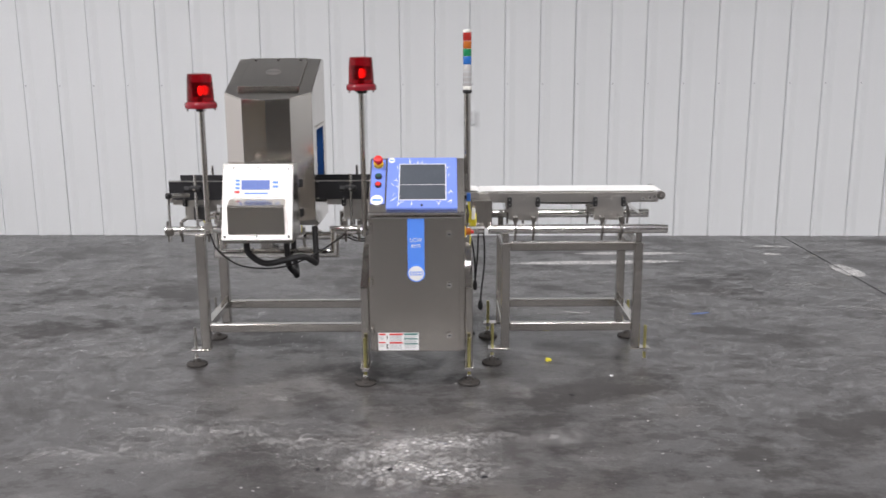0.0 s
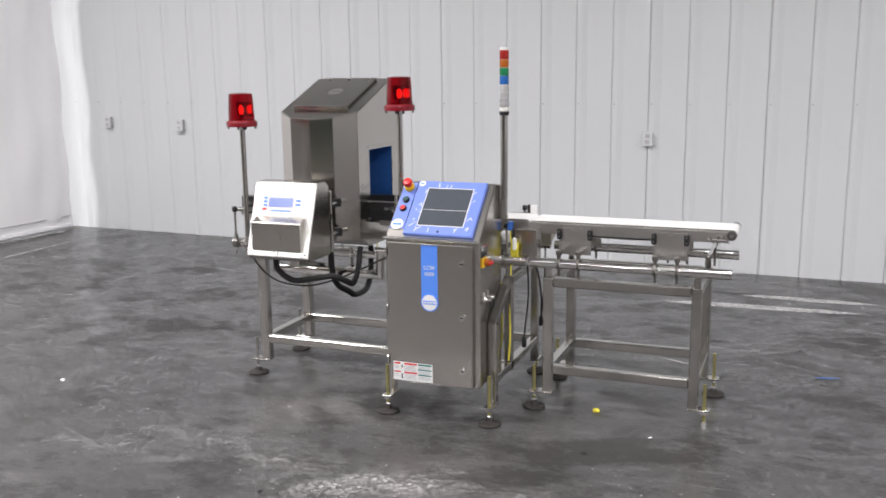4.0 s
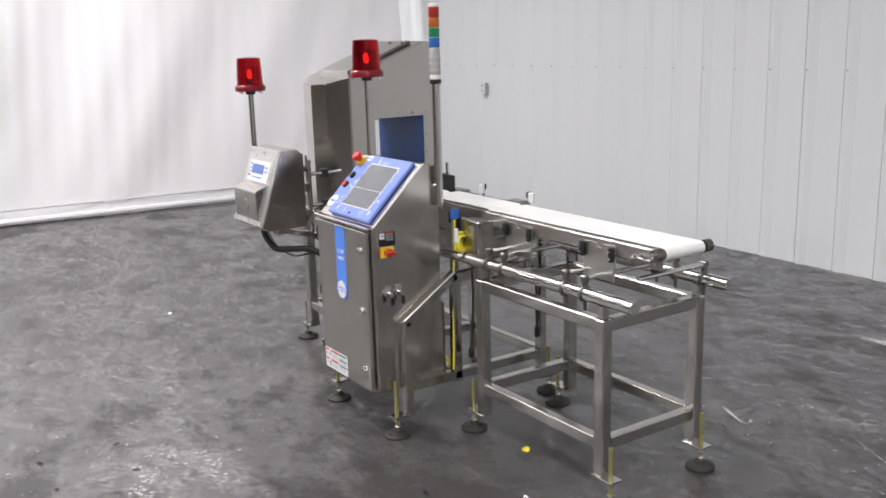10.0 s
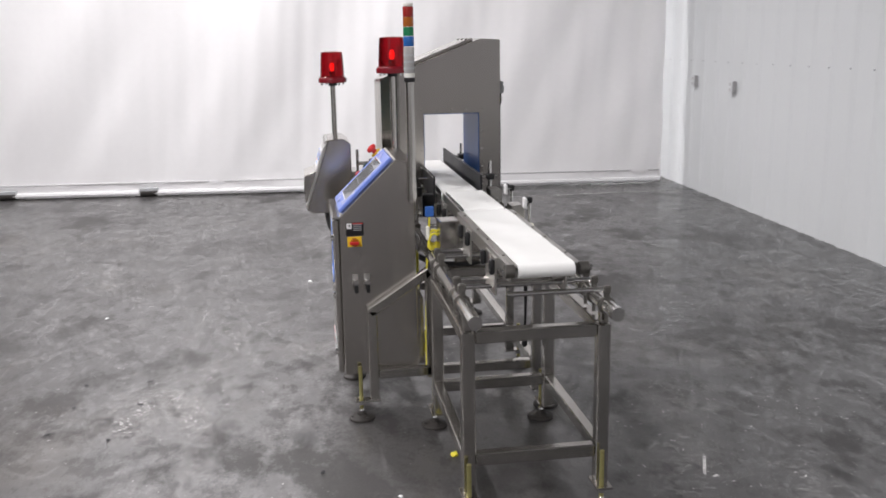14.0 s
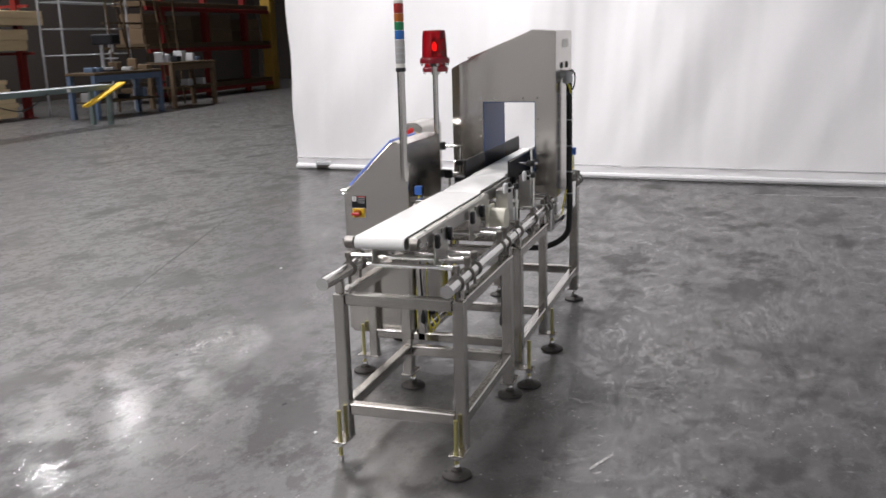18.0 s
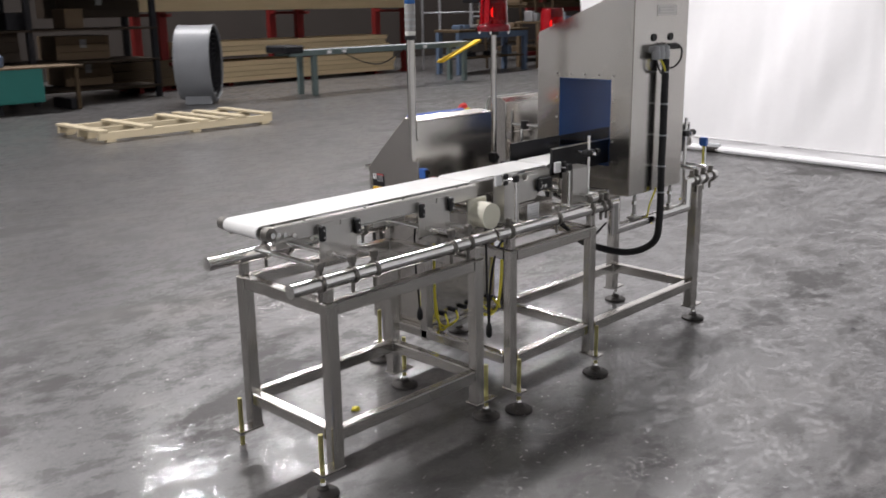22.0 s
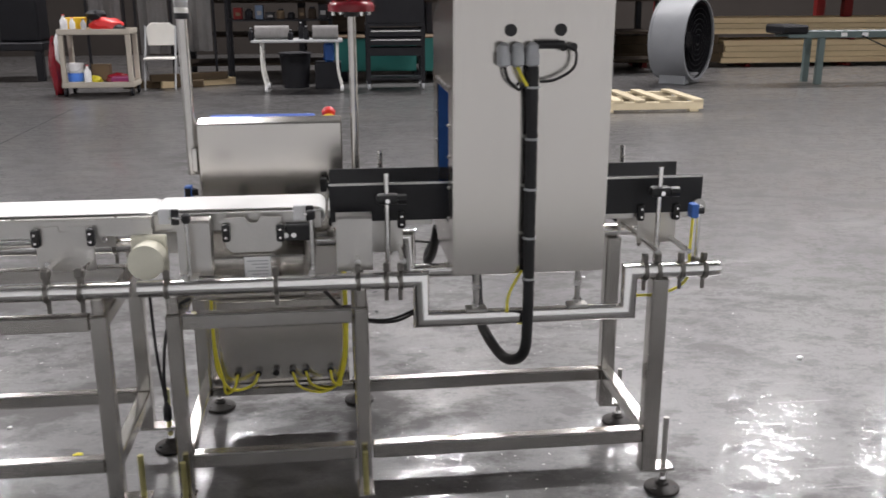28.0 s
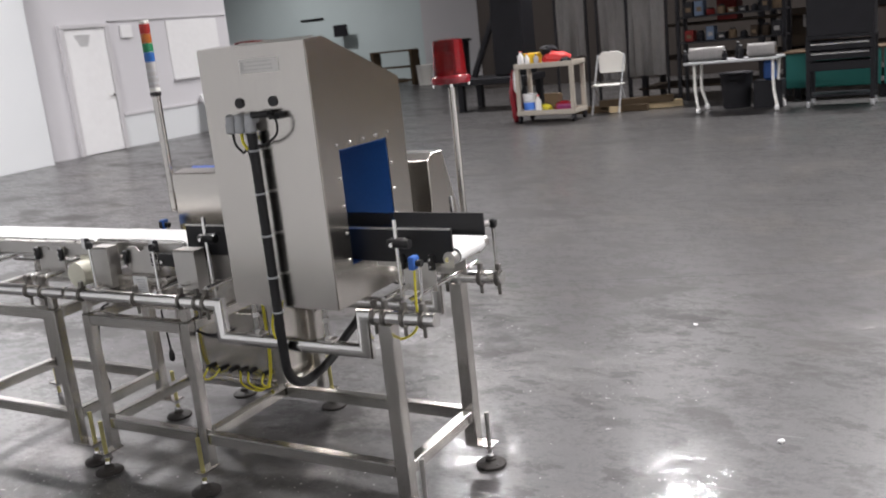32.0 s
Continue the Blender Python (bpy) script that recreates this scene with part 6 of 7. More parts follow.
def drum(r0, r1, d0, d1, seg=40):
    bm = bmesh.new()
    sd, up = FN.cross(Vector((0, 0, 1))), Vector((0, 0, 1))
    rows = []
    for r, d in ((r1, d0), (r1, d1), (r0, d1), (r0, d0)):
        rows.append([bm.verts.new(FC + FN * d + (sd * math.cos(a) + up * math.sin(a)) * r) for a in (2 * math.pi * k / seg for k in range(seg))])
    for k in range(4):
        a, b = rows[k], rows[(k + 1) % 4]
        for i in range(seg):
            bm.faces.new((a[i], a[(i + 1) % seg], b[(i + 1) % seg], b[i]))
    bmesh.ops.recalc_face_normals(bm, faces=bm.faces)
    return bm


fan = thing("drum_fan", (FC.x, FC.y, 0), "large grey drum fan standing on the floor", "fan")
part("drum", drum(0.606, 0.625, -0.28, 0.28), M_FANPAINT, fan, "grey painted sheet metal drum", True)
part("inner_lining", drum(0.596, 0.605, -0.26, 0.262), M_DARK, fan, "dark inner wall", True)
for d in (-0.28, 0.28):
    part("rim", drum(0.606, 0.634, d - 0.015, d + 0.015), M_FANPAINT, fan, "", True)
for k in range(7):
    part("guard_ring", drum(0.08 * (k + 1), 0.08 * (k + 1) + 0.008, 0.265, 0.273, 32), M_DARK, fan)
part("hub", rod(FC - FN * 0.1, FC + FN * 0.12, 0.12, seg=20), M_DARK, fan, "", True)
sd = FN.cross(Vector((0, 0, 1)))
for k in range(4):
    a = k * math.pi / 2 + 0.4
    d = sd * math.cos(a) + Vector((0, 0, 1)) * math.sin(a)
    e = d.cross(FN)
    bm = bmesh.new()
    vs = [bm.verts.new(FC + d * r + e * w + FN * t) for r, w, t in ((0.11, -0.06, -0.04), (0.56, -0.16, -0.06), (0.56, 0.16, 0.06), (0.11, 0.06, 0.04))]
    bm.faces.new(vs)
    bmesh.ops.solidify(bm, geom=list(bm.faces), thickness=0.006)
    part("blade", bm, M_DARK, fan)
part("back_plate", rod(FC - FN * 0.27, FC - FN * 0.262, 0.6, seg=40), M_DARK, fan)
bm = box((-0.3, -0.22, 0), (0.3, 0.22, 0.16), 0.01, Matrix.Translation((FC.x, FC.y, 0.0)) @ Matrix.Rotation(math.atan2(sd.y, sd.x), 4, "Z"))
part("stand", bm, M_FANPAINT, fan)

# Pallet.
pt = thing("wooden_pallet", (-3.3, -8.85, 0), "long pale wooden pallet lying on the floor", "pallet")
for y in (-8.27, -8.82, -9.4):
    part("stringer", box((-4.52, y - 0.03, 0.03), (-1.95, y + 0.03, 0.125), 0.004), M_PALE, pt)
for x in (-2.01, -2.62, -3.42, -3.7, -4.02, -4.45):
    part("deck_board", box((x - 0.065, -9.44, 0.125), (x + 0.065, -8.23, 0.155), 0.003), M_PALE, pt)
for x in (-2.1, -3.3, -4.4):
    for y in (-8.27, -8.82, -9.4):
        part("foot_block", box((x - 0.06, y - 0.045, 0), (x + 0.06, y + 0.045, 0.03), 0.003), M_PALE, pt)

# Grey-green roller table with a yellow guard bar.
rt = thing("roller_table", (-9.4, -11.3, 0), "grey-green steel roller table", "machine table")
for y in (-11.12, -11.55):
    part("side_beam", box((-12.0, y - 0.03, 0.72), (-7.0, y + 0.03, 0.82), 0.005), M_GREENPAINT, rt)
for i in range(24):
    x = -11.8 + i * 0.2
    part("roller", rod((x, -11.15, 0.79), (x, -11.52, 0.79), 0.03, seg=10), M_GALV, rt, "", True)
for x in (-7.55, -11.6):
    for y in (-11.12, -11.55):
        part("leg", box((x - 0.05, y - 0.04, 0), (x + 0.05, y + 0.04, 0.72), 0.004), M_GREENPAINT, rt)
part("motor", box((-7.3, -11.65, 0.78), (-6.85, -11.05, 0.92), 0.03), M_DARK, rt)
part("guard_bar", tube((-10.75, -11.02, 0.44), (-11.95, -11.02, 0.84), 0.16, 0.04), M_YEL, rt, "slanting yellow guard bar")
part("hanging_cable", hose([(-8.2, -11.08, 0.75), (-8.7, -11.06, 0.55), (-9.2, -11.06, 0.5), (-9.8, -11.08, 0.74)], 0.012, 6, 8), M_RUBBER, rt, "", True)
for x in (-7.9, -8.25, -10.4):
    part("tag", box((x - 0.05, -11.09, 0.74), (x + 0.05, -11.085, 0.8)), M_WHITE, rt)

# Work benches further on.


def bench(x0, x1, y, z, leg_mat, label, shelf=0.35):
    t = thing("work_bench", ((x0 + x1) / 2, y, 0), label, "work bench", "benches along the hall")
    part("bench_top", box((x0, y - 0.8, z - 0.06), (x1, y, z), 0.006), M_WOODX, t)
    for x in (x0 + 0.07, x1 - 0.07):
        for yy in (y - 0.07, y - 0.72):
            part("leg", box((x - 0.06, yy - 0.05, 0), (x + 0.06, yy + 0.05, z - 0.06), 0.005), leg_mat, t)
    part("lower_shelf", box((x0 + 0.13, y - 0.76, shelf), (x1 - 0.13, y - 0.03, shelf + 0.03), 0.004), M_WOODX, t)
    part("front_rail", box((x0 + 0.13, y - 0.05, z - 0.2), (x1 - 0.13, y - 0.02, z - 0.062), 0.004), leg_mat, t)
    return t


# Bench timber takes the darkened tones of the dim side.
bench(-15.1, -12.6, -12.2, 1.02, M_BLUESTEEL, "blue steel work bench crowded with tools")
bench(-17.6, -15.6, -12.25, 1.15, M_TAN, "brown timber work bench", 0.5)
for i in range(22):
    r = random.Random(100 + i)
    x = -17.4 + i * 0.22
    on_low = i % 3 == 0
    z = (0.38 if x > -15.2 else 0.53) if on_low else (1.02 if x > -15.3 else 1.15)
    if -15.6 < x < -15.05:
        continue
    w, h = r.uniform(0.08, 0.2), r.uniform(0.06, 0.3)
    mt = r.choice((M_DARK, M_GREYPL, M_TAN, M_GALV, M_BLUESTEEL))
    t = thing("tool_box", (x, -12.6, z), "small tool case on the work bench", "tool box", "cases on the benches")
    part("case", box((x - w / 2, -12.75, z), (x + w / 2, -12.5, z + h), 0.012), mt, t)
    part("case_handle", hose([(x - w / 4, -12.62, z + h), (x, -12.62, z + h + 0.035), (x + w / 4, -12.62, z + h)], 0.008, 6, 5), M_DARK, t)
t = thing("drill_press", (-13.5, -12.55, 1.02), "dark bench drill press", "drill press")
part("base", box((-13.68, -12.75, 1.02), (-13.32, -12.35, 1.06), 0.008), M_DARK, t)
part("column", rod((-13.5, -12.65, 1.06), (-13.5, -12.65, 1.75), 0.04, seg=14), M_GALV, t, "", True)
part("head", box((-13.66, -12.8, 1.62), (-13.34, -12.25, 1.86), 0.03), M_DARK, t)
part("chuck", rod((-13.5, -12.36, 1.62), (-13.5, -12.36, 1.45), 0.03, 0.02, 12), M_GALV, t)
part("table", rod((-13.5, -12.4, 1.3), (-13.5, -12.4, 1.33), 0.14, seg=18), M_GALV, t)
t = thing("wire_shelf", (-14.6, -13.9, 0), "grey wire shelf with steel parts behind the benches", "shelf")
for x in (-15.8, -13.4):
    for y in (-13.6, -14.2):
        part("post", rod((x, y, 0), (x, y, 3.4), 0.025, seg=8), M_GALV, t)
for z in (1.4, 2.0, 2.6):
    for k in range(7):
        part("shelf_wire", rod((-15.8, -13.6 - 0.1 * k, z), (-13.4, -13.6 - 0.1 * k, z), 0.012, seg=6), M_GALV, t)
lt = thing("lattice_frame", (-16.2, -13.3, 0), "tall brown timber lattice frame leaning behind the benches", "timber frame")
# Pine lattice in the darkened timber, as that end is dim.
for i, x in enumerate((-17.6, -16.9, -16.2, -15.5, -14.8)):
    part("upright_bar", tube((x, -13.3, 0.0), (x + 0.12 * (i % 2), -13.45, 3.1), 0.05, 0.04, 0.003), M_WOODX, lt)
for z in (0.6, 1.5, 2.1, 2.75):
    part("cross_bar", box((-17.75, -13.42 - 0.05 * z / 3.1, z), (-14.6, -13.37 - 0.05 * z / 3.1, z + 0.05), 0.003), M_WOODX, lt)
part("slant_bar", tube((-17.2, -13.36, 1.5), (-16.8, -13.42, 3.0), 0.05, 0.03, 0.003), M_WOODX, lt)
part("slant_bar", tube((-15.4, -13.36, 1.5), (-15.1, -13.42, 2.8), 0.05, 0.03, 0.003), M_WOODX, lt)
# Second rack further away, with a yellow end post.
r2 = thing("storage_rack", (-20, -14.8, 0), "far storage rack with red uprights and a yellow end post", "storage rack", "racks along the hall")
for x in (-18.3, -20.5, -22.8):
    part("upright", box((x - 0.09, -14.4, 0), (x + 0.09, -14.22, 3.4), 0.005), M_RACKRED, r2)
part("end_post", box((-24.6, -14.45, 0), (-24.2, -14.1, 3.4), 0.01), M_DIMYEL, r2, "yellow end post in a darkened tone")
# These shelf boards use the darkened timber too.
for z in (0.42, 1.62, 2.75):
    part("shelf_board", box((-24.2, -15.2, z - 0.14), (-17.4, -14.15, z), 0.006), M_WOODX, r2)
    part("beam", box((-24.2, -14.2, z - 0.26), (-17.4, -14.12, z - 0.145), 0.006), M_RACKRED, r2)
for i, (x, w, h) in enumerate(((-18.0, 1.1, 0.8), (-19.3, 1.2, 0.75), (-21.5, 1.2, 0.8), (-23.4, 1.0, 0.7))):
    t = thing("storage_crate", (x, -14.7, 1.62), "brown cardboard cartons stacked on the far rack", "crate", "crates on the far shelves")
    part("carton", box((x - w / 2, -15.1, 1.62), (x + w / 2, -14.35, 1.62 + h / 2 - 0.01), 0.01), M_TAN, t)
    part("carton", box((x - w / 2 + 0.03, -15.1, 1.62 + h / 2), (x + w / 2, -14.37, 1.62 + h), 0.01), M_TAN, t)

# ---- cart, chair, folding table ----
BEFORE_CART = set(scene.objects)
ct = thing("utility_cart", (3.85, -11.6, 0), "beige plastic utility cart loaded with supplies", "cart")
for z, h in ((0.86, 0.08), (0.12, 0.08)):
    part("shelf", box((3.35, -11.95, z), (4.35, -11.4, z + 0.02), 0.006), M_CART, ct)
    for a, b in (((3.35, -11.42, z), (4.35, -11.4, z + h)), ((3.35, -11.95, z), (4.35, -11.93, z + h)), ((3.35, -11.93, z), (3.37, -11.42, z + h)), ((4.33, -11.93, z), (4.35, -11.42, z + h))):
        part("shelf_rim", box(a, b, 0.005), M_CART, ct)
for x in (3.39, 4.31):
    for y in (-11.44, -11.91):
        part("corner_post", box((x - 0.035, y - 0.03, 0.2), (x + 0.035, y + 0.03, 0.86), 0.01), M_CART, ct)
        part("castor", rod((x - 0.018, y, 0.06), (x + 0.018, y, 0.06), 0.06, seg=14), M_DARK, ct)


def bottle(x, y, z, r, h, mat, label, cap=None):
    t = thing("bottle", (x, y, z), label, "bottle", "bottles on the cart")
    part("bottle_body", turned((x, y, z), [(r * 0.92, 0), (r, 0.01), (r, h * 0.68), (r * 0.5, h * 0.82), (r * 0.35, h * 0.85), (r * 0.35, h * 0.95)], 14), mat, t, "", True)
    part("cap", rod((x, y, z + h * 0.95), (x, y, z + h), r * 0.42, seg=10), cap or M_RED, t)


bottle(4.0, -11.48, 0.14, 0.05, 0.3, M_WHITE, "white cleaner bottle on the lower shelf")
bottle(4.26, -11.5, 0.88, 0.05, 0.26, M_WHITE, "white spray bottle on the cart")
bottle(4.14, -11.48, 0.88, 0.04, 0.22, M_WHITE, "white spray bottle on the cart")
bottle(4.0, -11.52, 0.88, 0.04, 0.2, M_GREYPL, "grey bottle on the cart", M_DARK)
t = thing("plastic_tub", (4.15, -11.75, 0.88), "yellow plastic tub on the cart", "tub")
part("tub", turned((4.15, -11.75, 0.88), [(0.12, 0), (0.15, 0.2), (0.16, 0.205), (0.15, 0.21), (0.13, 0.2)], 20), M_YEL, t, "", True)


def bag(name, x, y, z, sx_, sy_, sz_, mat, label, seed):
    r = random.Random(seed)
    bm = bmesh.new()
    bmesh.ops.create_icosphere(bm, subdivisions=3, radius=1)
    for v in bm.verts:
        k = 0.9 + 0.25 * noise.noise(v.co * 2.2 + Vector((seed, 0, 0)))
        v.co = Vector((x + v.co.x * sx_ * k, y + v.co.y * sy_ * k, z + max(0.0, (v.co.z * k + 0.75) * sz_)))
    tagged(part(name, bm, mat, None, "", True), label, "bag")


bag("rag_bag", 3.72, -11.66, 0.88, 0.26, 0.18, 0.13, M_RED, "red bag of rags on the cart", 1)
bag("rag_bag", 3.62, -11.68, 0.14, 0.2, 0.16, 0.1, M_REDBASE, "dark red bag on the lower shelf", 2)
bag("rag_bag", 3.95, -11.66, 0.14, 0.12, 0.12, 0.08, M_YELLOW, "yellow rag bundle on the lower shelf", 3)
bag("rag_bag", 4.47, -11.66, 0.0, 0.1, 0.16, 0.5, M_REDBASE, "tall dark red bag standing by the cart", 4)
bag("rag_bag", 4.4, -11.62, 0.45, 0.06, 0.12, 0.25, M_WHITE, "white printed bag hanging on the cart end", 5)
bag("rag_bag", 3.52, -11.55, 0.88, 0.1, 0.1, 0.07, M_DARK, "dark gloves bundled on the cart", 6)
bag("rag_bag", 3.85, -11.7, 1.05, 0.16, 0.13, 0.09, M_DARK, "dark cap lying on the red bag", 7)
t = thing("wrapped_pack", (3.55, -11.5, 0.14), "magenta wrapped pack on the lower shelf", "pack")
part("pack_body", box((3.43, -11.58, 0.14), (3.68, -11.45, 0.27), 0.02, seg=2), M_PURPLE, t)
part("pack_fold", box((3.46, -11.452, 0.19), (3.65, -11.446, 0.2), 0.001), M_RED, t)
t = thing("paint_bucket", (4.2, -11.6, 0.14), "white paint bucket with a blue label", "bucket")
part("bucket_body", turned((4.2, -11.62, 0.14), [(0.1, 0), (0.115, 0.28), (0.122, 0.285), (0.122, 0.31), (0.11, 0.315)], 22), M_WHITE, t, "", True)
part("bucket_label", turned((4.2, -11.62, 0.2), [(0.1072, 0), (0.1125, 0.12)], 22), M_STRIPE, t, "blue label")
part("bucket_handle", hose([(4.09, -11.62, 0.42), (4.12, -11.52, 0.36), (4.2, -11.495, 0.34), (4.28, -11.52, 0.36), (4.31, -11.62, 0.42)], 0.005, 6, 5), M_GREYPL, t)
t = thing("carton", (3.9, -11.8, 0.14), "brown carton on the lower shelf", "box")
part("carton_body", box((3.75, -11.9, 0.14), (4.0, -11.72, 0.42), 0.006), M_TAN, t)
part("carton_flap", box((3.75, -11.72, 0.40), (4.0, -11.712, 0.43), 0.001), M_TAN, t)
slide(BEFORE_CART, -0.42, 0.5)
BEFORE_CHAIR = set(scene.objects)
ch = thing("folding_chair", (3.0, -12.0, 0), "pale plastic folding chair", "chair")
part("seat", box((2.77, -12.1, 0.45), (3.22, -11.72, 0.475), 0.012, seg=2), M_WHITEPL, ch)
part("backrest", prism([(2.78, 0.64), (3.2, 0.64), (3.22, 0.9), (3.14, 0.98), (2.86, 0.98), (2.76, 0.9)], "y", -12.15, -12.12, 0.008), M_WHITEPL, ch)
for x in (2.77, 3.22):
    part("leg", hose([(x, -11.7, 0.0), (x, -11.9, 0.45), (x, -12.13, 0.93)], 0.014, 8, 5), M_GREYPL, ch, "", True)
    part("leg", hose([(x, -12.2, 0.0), (x, -11.9, 0.45)], 0.014, 8, 2), M_GREYPL, ch, "", True)
slide(BEFORE_CHAIR, -0.3, 0.1)
BEFORE_TABLE = set(scene.objects)
ft = thing("folding_table", (0.8, -11.6, 0), "white folding table with bent legs on castors", "table")
part("tabletop", box((0.17, -12.1, 0.72), (1.5, -11.45, 0.755), 0.012, seg=2), M_GREYPL, ft)
for x in (0.25, 1.36):
    part("leg", hose([(x, -11.55, 0.72), (x, -11.56, 0.35), (x - 0.05, -11.5, 0.08)], 0.022, 8, 5), M_WHITEPL, ft, "", True)
    part("leg", hose([(x, -12.0, 0.72), (x, -11.95, 0.35), (x - 0.05, -12.05, 0.08)], 0.022, 8, 5), M_WHITEPL, ft, "", True)
    for y in (-11.5, -12.05):
        part("castor", rod((x - 0.075, y, 0.045), (x - 0.025, y, 0.045), 0.045, seg=14), M_WHITE, ft)
for x, w in ((0.42, 0.38), (1.2, 0.5)):
    t = thing("foam_roll", (x, -11.7, 0.755), "white rolled packing foam on the folding table", "foam roll", "foam rolls on the table")
    # White foam in a grey tone that holds the dimness of this side.
    part("roll", rod((x - w / 2, -11.68, 0.86), (x + w / 2, -11.68, 0.86), 0.1, seg=20), M_OLDFILM, t, "", True)
    part("end_disc", rod((x - w / 2 - 0.004, -11.68, 0.86), (x - w / 2, -11.68, 0.86), 0.04, seg=14), M_TAN, t)
for x, y, h in ((0.7, -11.62, 0.2), (0.78, -11.8, 0.25), (0.93, -11.6, 0.15), (1.5, -11.6, 0.18)):
    t = thing("bottle", (x, y, 0.755), "small dark bottle between the foam rolls", "bottle", "bottles on the folding table")
    part("bottle_body", turned((x, y, 0.755), [(0.035, 0), (0.04, 0.01), (0.04, h * 0.65), (0.016, h * 0.8), (0.016, h * 0.92)], 12), M_DARK, t, "", True)
    part("cap", rod((x, y, 0.755 + h * 0.92), (x, y, 0.755 + h), 0.02, seg=10), M_GREYPL, t)
t = thing("trash_bin", (0.95, -12.1, 0), "dark grey bin below the table", "bin")
part("bin_body", turned((0.9, -12.2, 0), [(0.2, 0), (0.24, 0.5), (0.26, 0.51), (0.25, 0.53), (0.2, 0.5)], 20), M_DARK, t, "", True)
part("bin_handle", box((0.84, -11.975, 0.38), (0.96, -11.955, 0.42), 0.006), M_DARK, t)
t = thing("blue_jug", (0.35, -12.0, 0.3), "blue plastic jug on a crate below the table", "jug")
part("jug_body", box((0.3, -12.1, 0.4), (0.46, -11.95, 0.68), 0.03), M_SENSOR, t)
part("crate", box((0.2, -12.25, 0), (0.6, -11.9, 0.4), 0.006), M_DARK, t)
slide(BEFORE_TABLE, -0.24, 0.42)
# Dusty plastic sheets hanging behind the chair; stacked timber in front.
def hanging_sheet(x0, x1, y, z0, z1, seed):
    t = thing("hanging_sheet", ((x0 + x1) / 2, y, z0), "dusty clear plastic sheet hanging from a dark bar", "plastic sheet", "plastic sheets behind the chair")
    bm = bmesh.new()
    rows = []
    for j in range(13):
        v = j / 12
        row = []
        for i in range(17):
            u = i / 16
            d = 0.15 * noise.noise((u * 4.5 + seed, v * 0.8, seed)) + 0.03 * noise.noise((u * 11, v * 2, seed))
            row.append(bm.verts.new((x0 + (x1 - x0) * u, y + d * (1.1 - v), z0 + (z1 - z0) * v + (0.05 * noise.noise((u * 3, 0, seed)) if j == 0 else 0))))
        rows.append(row)
    for p_, q_ in zip(rows, rows[1:]):
        for i in range(16):
            bm.faces.new((p_[i], p_[i + 1], q_[i + 1], q_[i]))
    bmesh.ops.solidify(bm, geom=list(bm.faces), thickness=0.004)
    part("film", bm, M_OLDFILM, t, "", True)
    part("bar", rod((x0 - 0.05, y, z1), (x1 + 0.05, y, z1), 0.02, seg=10), M_DARK, t)
    for x in (x0 - 0.04, x1 + 0.04):
        part("post", box((x - 0.02, y - 0.02, 0), (x + 0.02, y + 0.02, z1), 0.003), M_DARK, t)


hanging_sheet(2.02, 2.62, -12.8, 0.5, 2.6, 1.0)
hanging_sheet(2.72, 3.2, -12.95, 0.45, 2.5, 2.0)
hanging_sheet(3.45, 3.95, -12.9, 0.9, 2.6, 3.0)
# Crowded shelf above the folding table.
sv = thing("parts_shelf", (0.9, -12.9, 0), "dark steel shelf crowded with small parts and boxes", "shelf")
for x in (0.1, 1.75):
    for y in (-12.65, -13.1):
        part("post", box((x - 0.03, y - 0.03, 0), (x + 0.03, y + 0.03, 2.5), 0.003), M_DARK, sv)
for z in (1.0, 1.4, 1.85):
    part("shelf_board", box((0.08, -13.12, z - 0.03), (1.77, -12.62, z), 0.003), M_DARK, sv)
for i in range(27):
    r = random.Random(500 + i)
    x, z = 0.22 + (i % 9) * 0.17, (1.0, 1.4, 1.85)[i // 9]
    h, w = r.uniform(0.08, 0.26), r.uniform(0.05, 0.075)
    k = r.randrange(3)
    mt = r.choice((M_RACKRED, M_TAN, M_DARK, M_DARK, M_BLUESTEEL, M_SHADOWBOX))
    t = thing("storage_jar" if k == 0 else "storage_box", (x, -12.75, z), "small dark-toned container on the crowded parts shelf", "container", "containers on the parts shelf")
    if k == 0:
        part("jar_body", turned((x, -12.75, z), [(w * 0.9, 0), (w, 0.01), (w, h * 0.75), (w * 0.6, h * 0.85)], 14), mt, t, "", True)
        part("jar_lid", rod((x, -12.75, z + h * 0.85), (x, -12.75, z + h), w * 0.65, seg=14), M_DARK, t)
    else:
        part("bin", box((x - w, -12.9, z), (x + w, -12.66, z + h), 0.006), mt, t)
        part("bin_label", box((x - w * 0.6, -12.66, z + h * 0.3), (x + w * 0.5, -12.657, z + h * 0.6)), r.choice((M_TAN, M_OLDFILM)), t)
t = thing("timber_pile", (2.5, -12.2, 0), "loose timbers piled on the floor", "lumber")
for i, (x, tn) in enumerate(((2.2, 0.5), (2.32, 0.42), (2.7, 0.06))):
    part("timber", box((-0.6, -0.06, 0), (0.6, 0.06, 0.11), 0.005, Matrix.Translation((x, -12.15 + 0.1 * i, 0.002 + 0.1 * (i == 1))) @ Matrix.Rotation(tn, 4, "Z")), M_WOODX if i else M_WOOD, t)
dk_ = thing("dark_machine", (5.6, -13.6, 0), "dark idle machine frame in the dim corner", "machine")
part("bed", box((4.8, -14.2, 0.5), (6.3, -13.2, 0.62), 0.01), M_DARK, dk_)
for x in (4.9, 6.2):
    for y in (-13.3, -14.1):
        part("leg", box((x - 0.06, y - 0.06, 0), (x + 0.06, y + 0.06, 0.5), 0.005), M_DARK, dk_)
part("column", box((4.95, -14.2, 0.62), (5.6, -13.6, 2.4), 0.03), M_DARK, dk_)
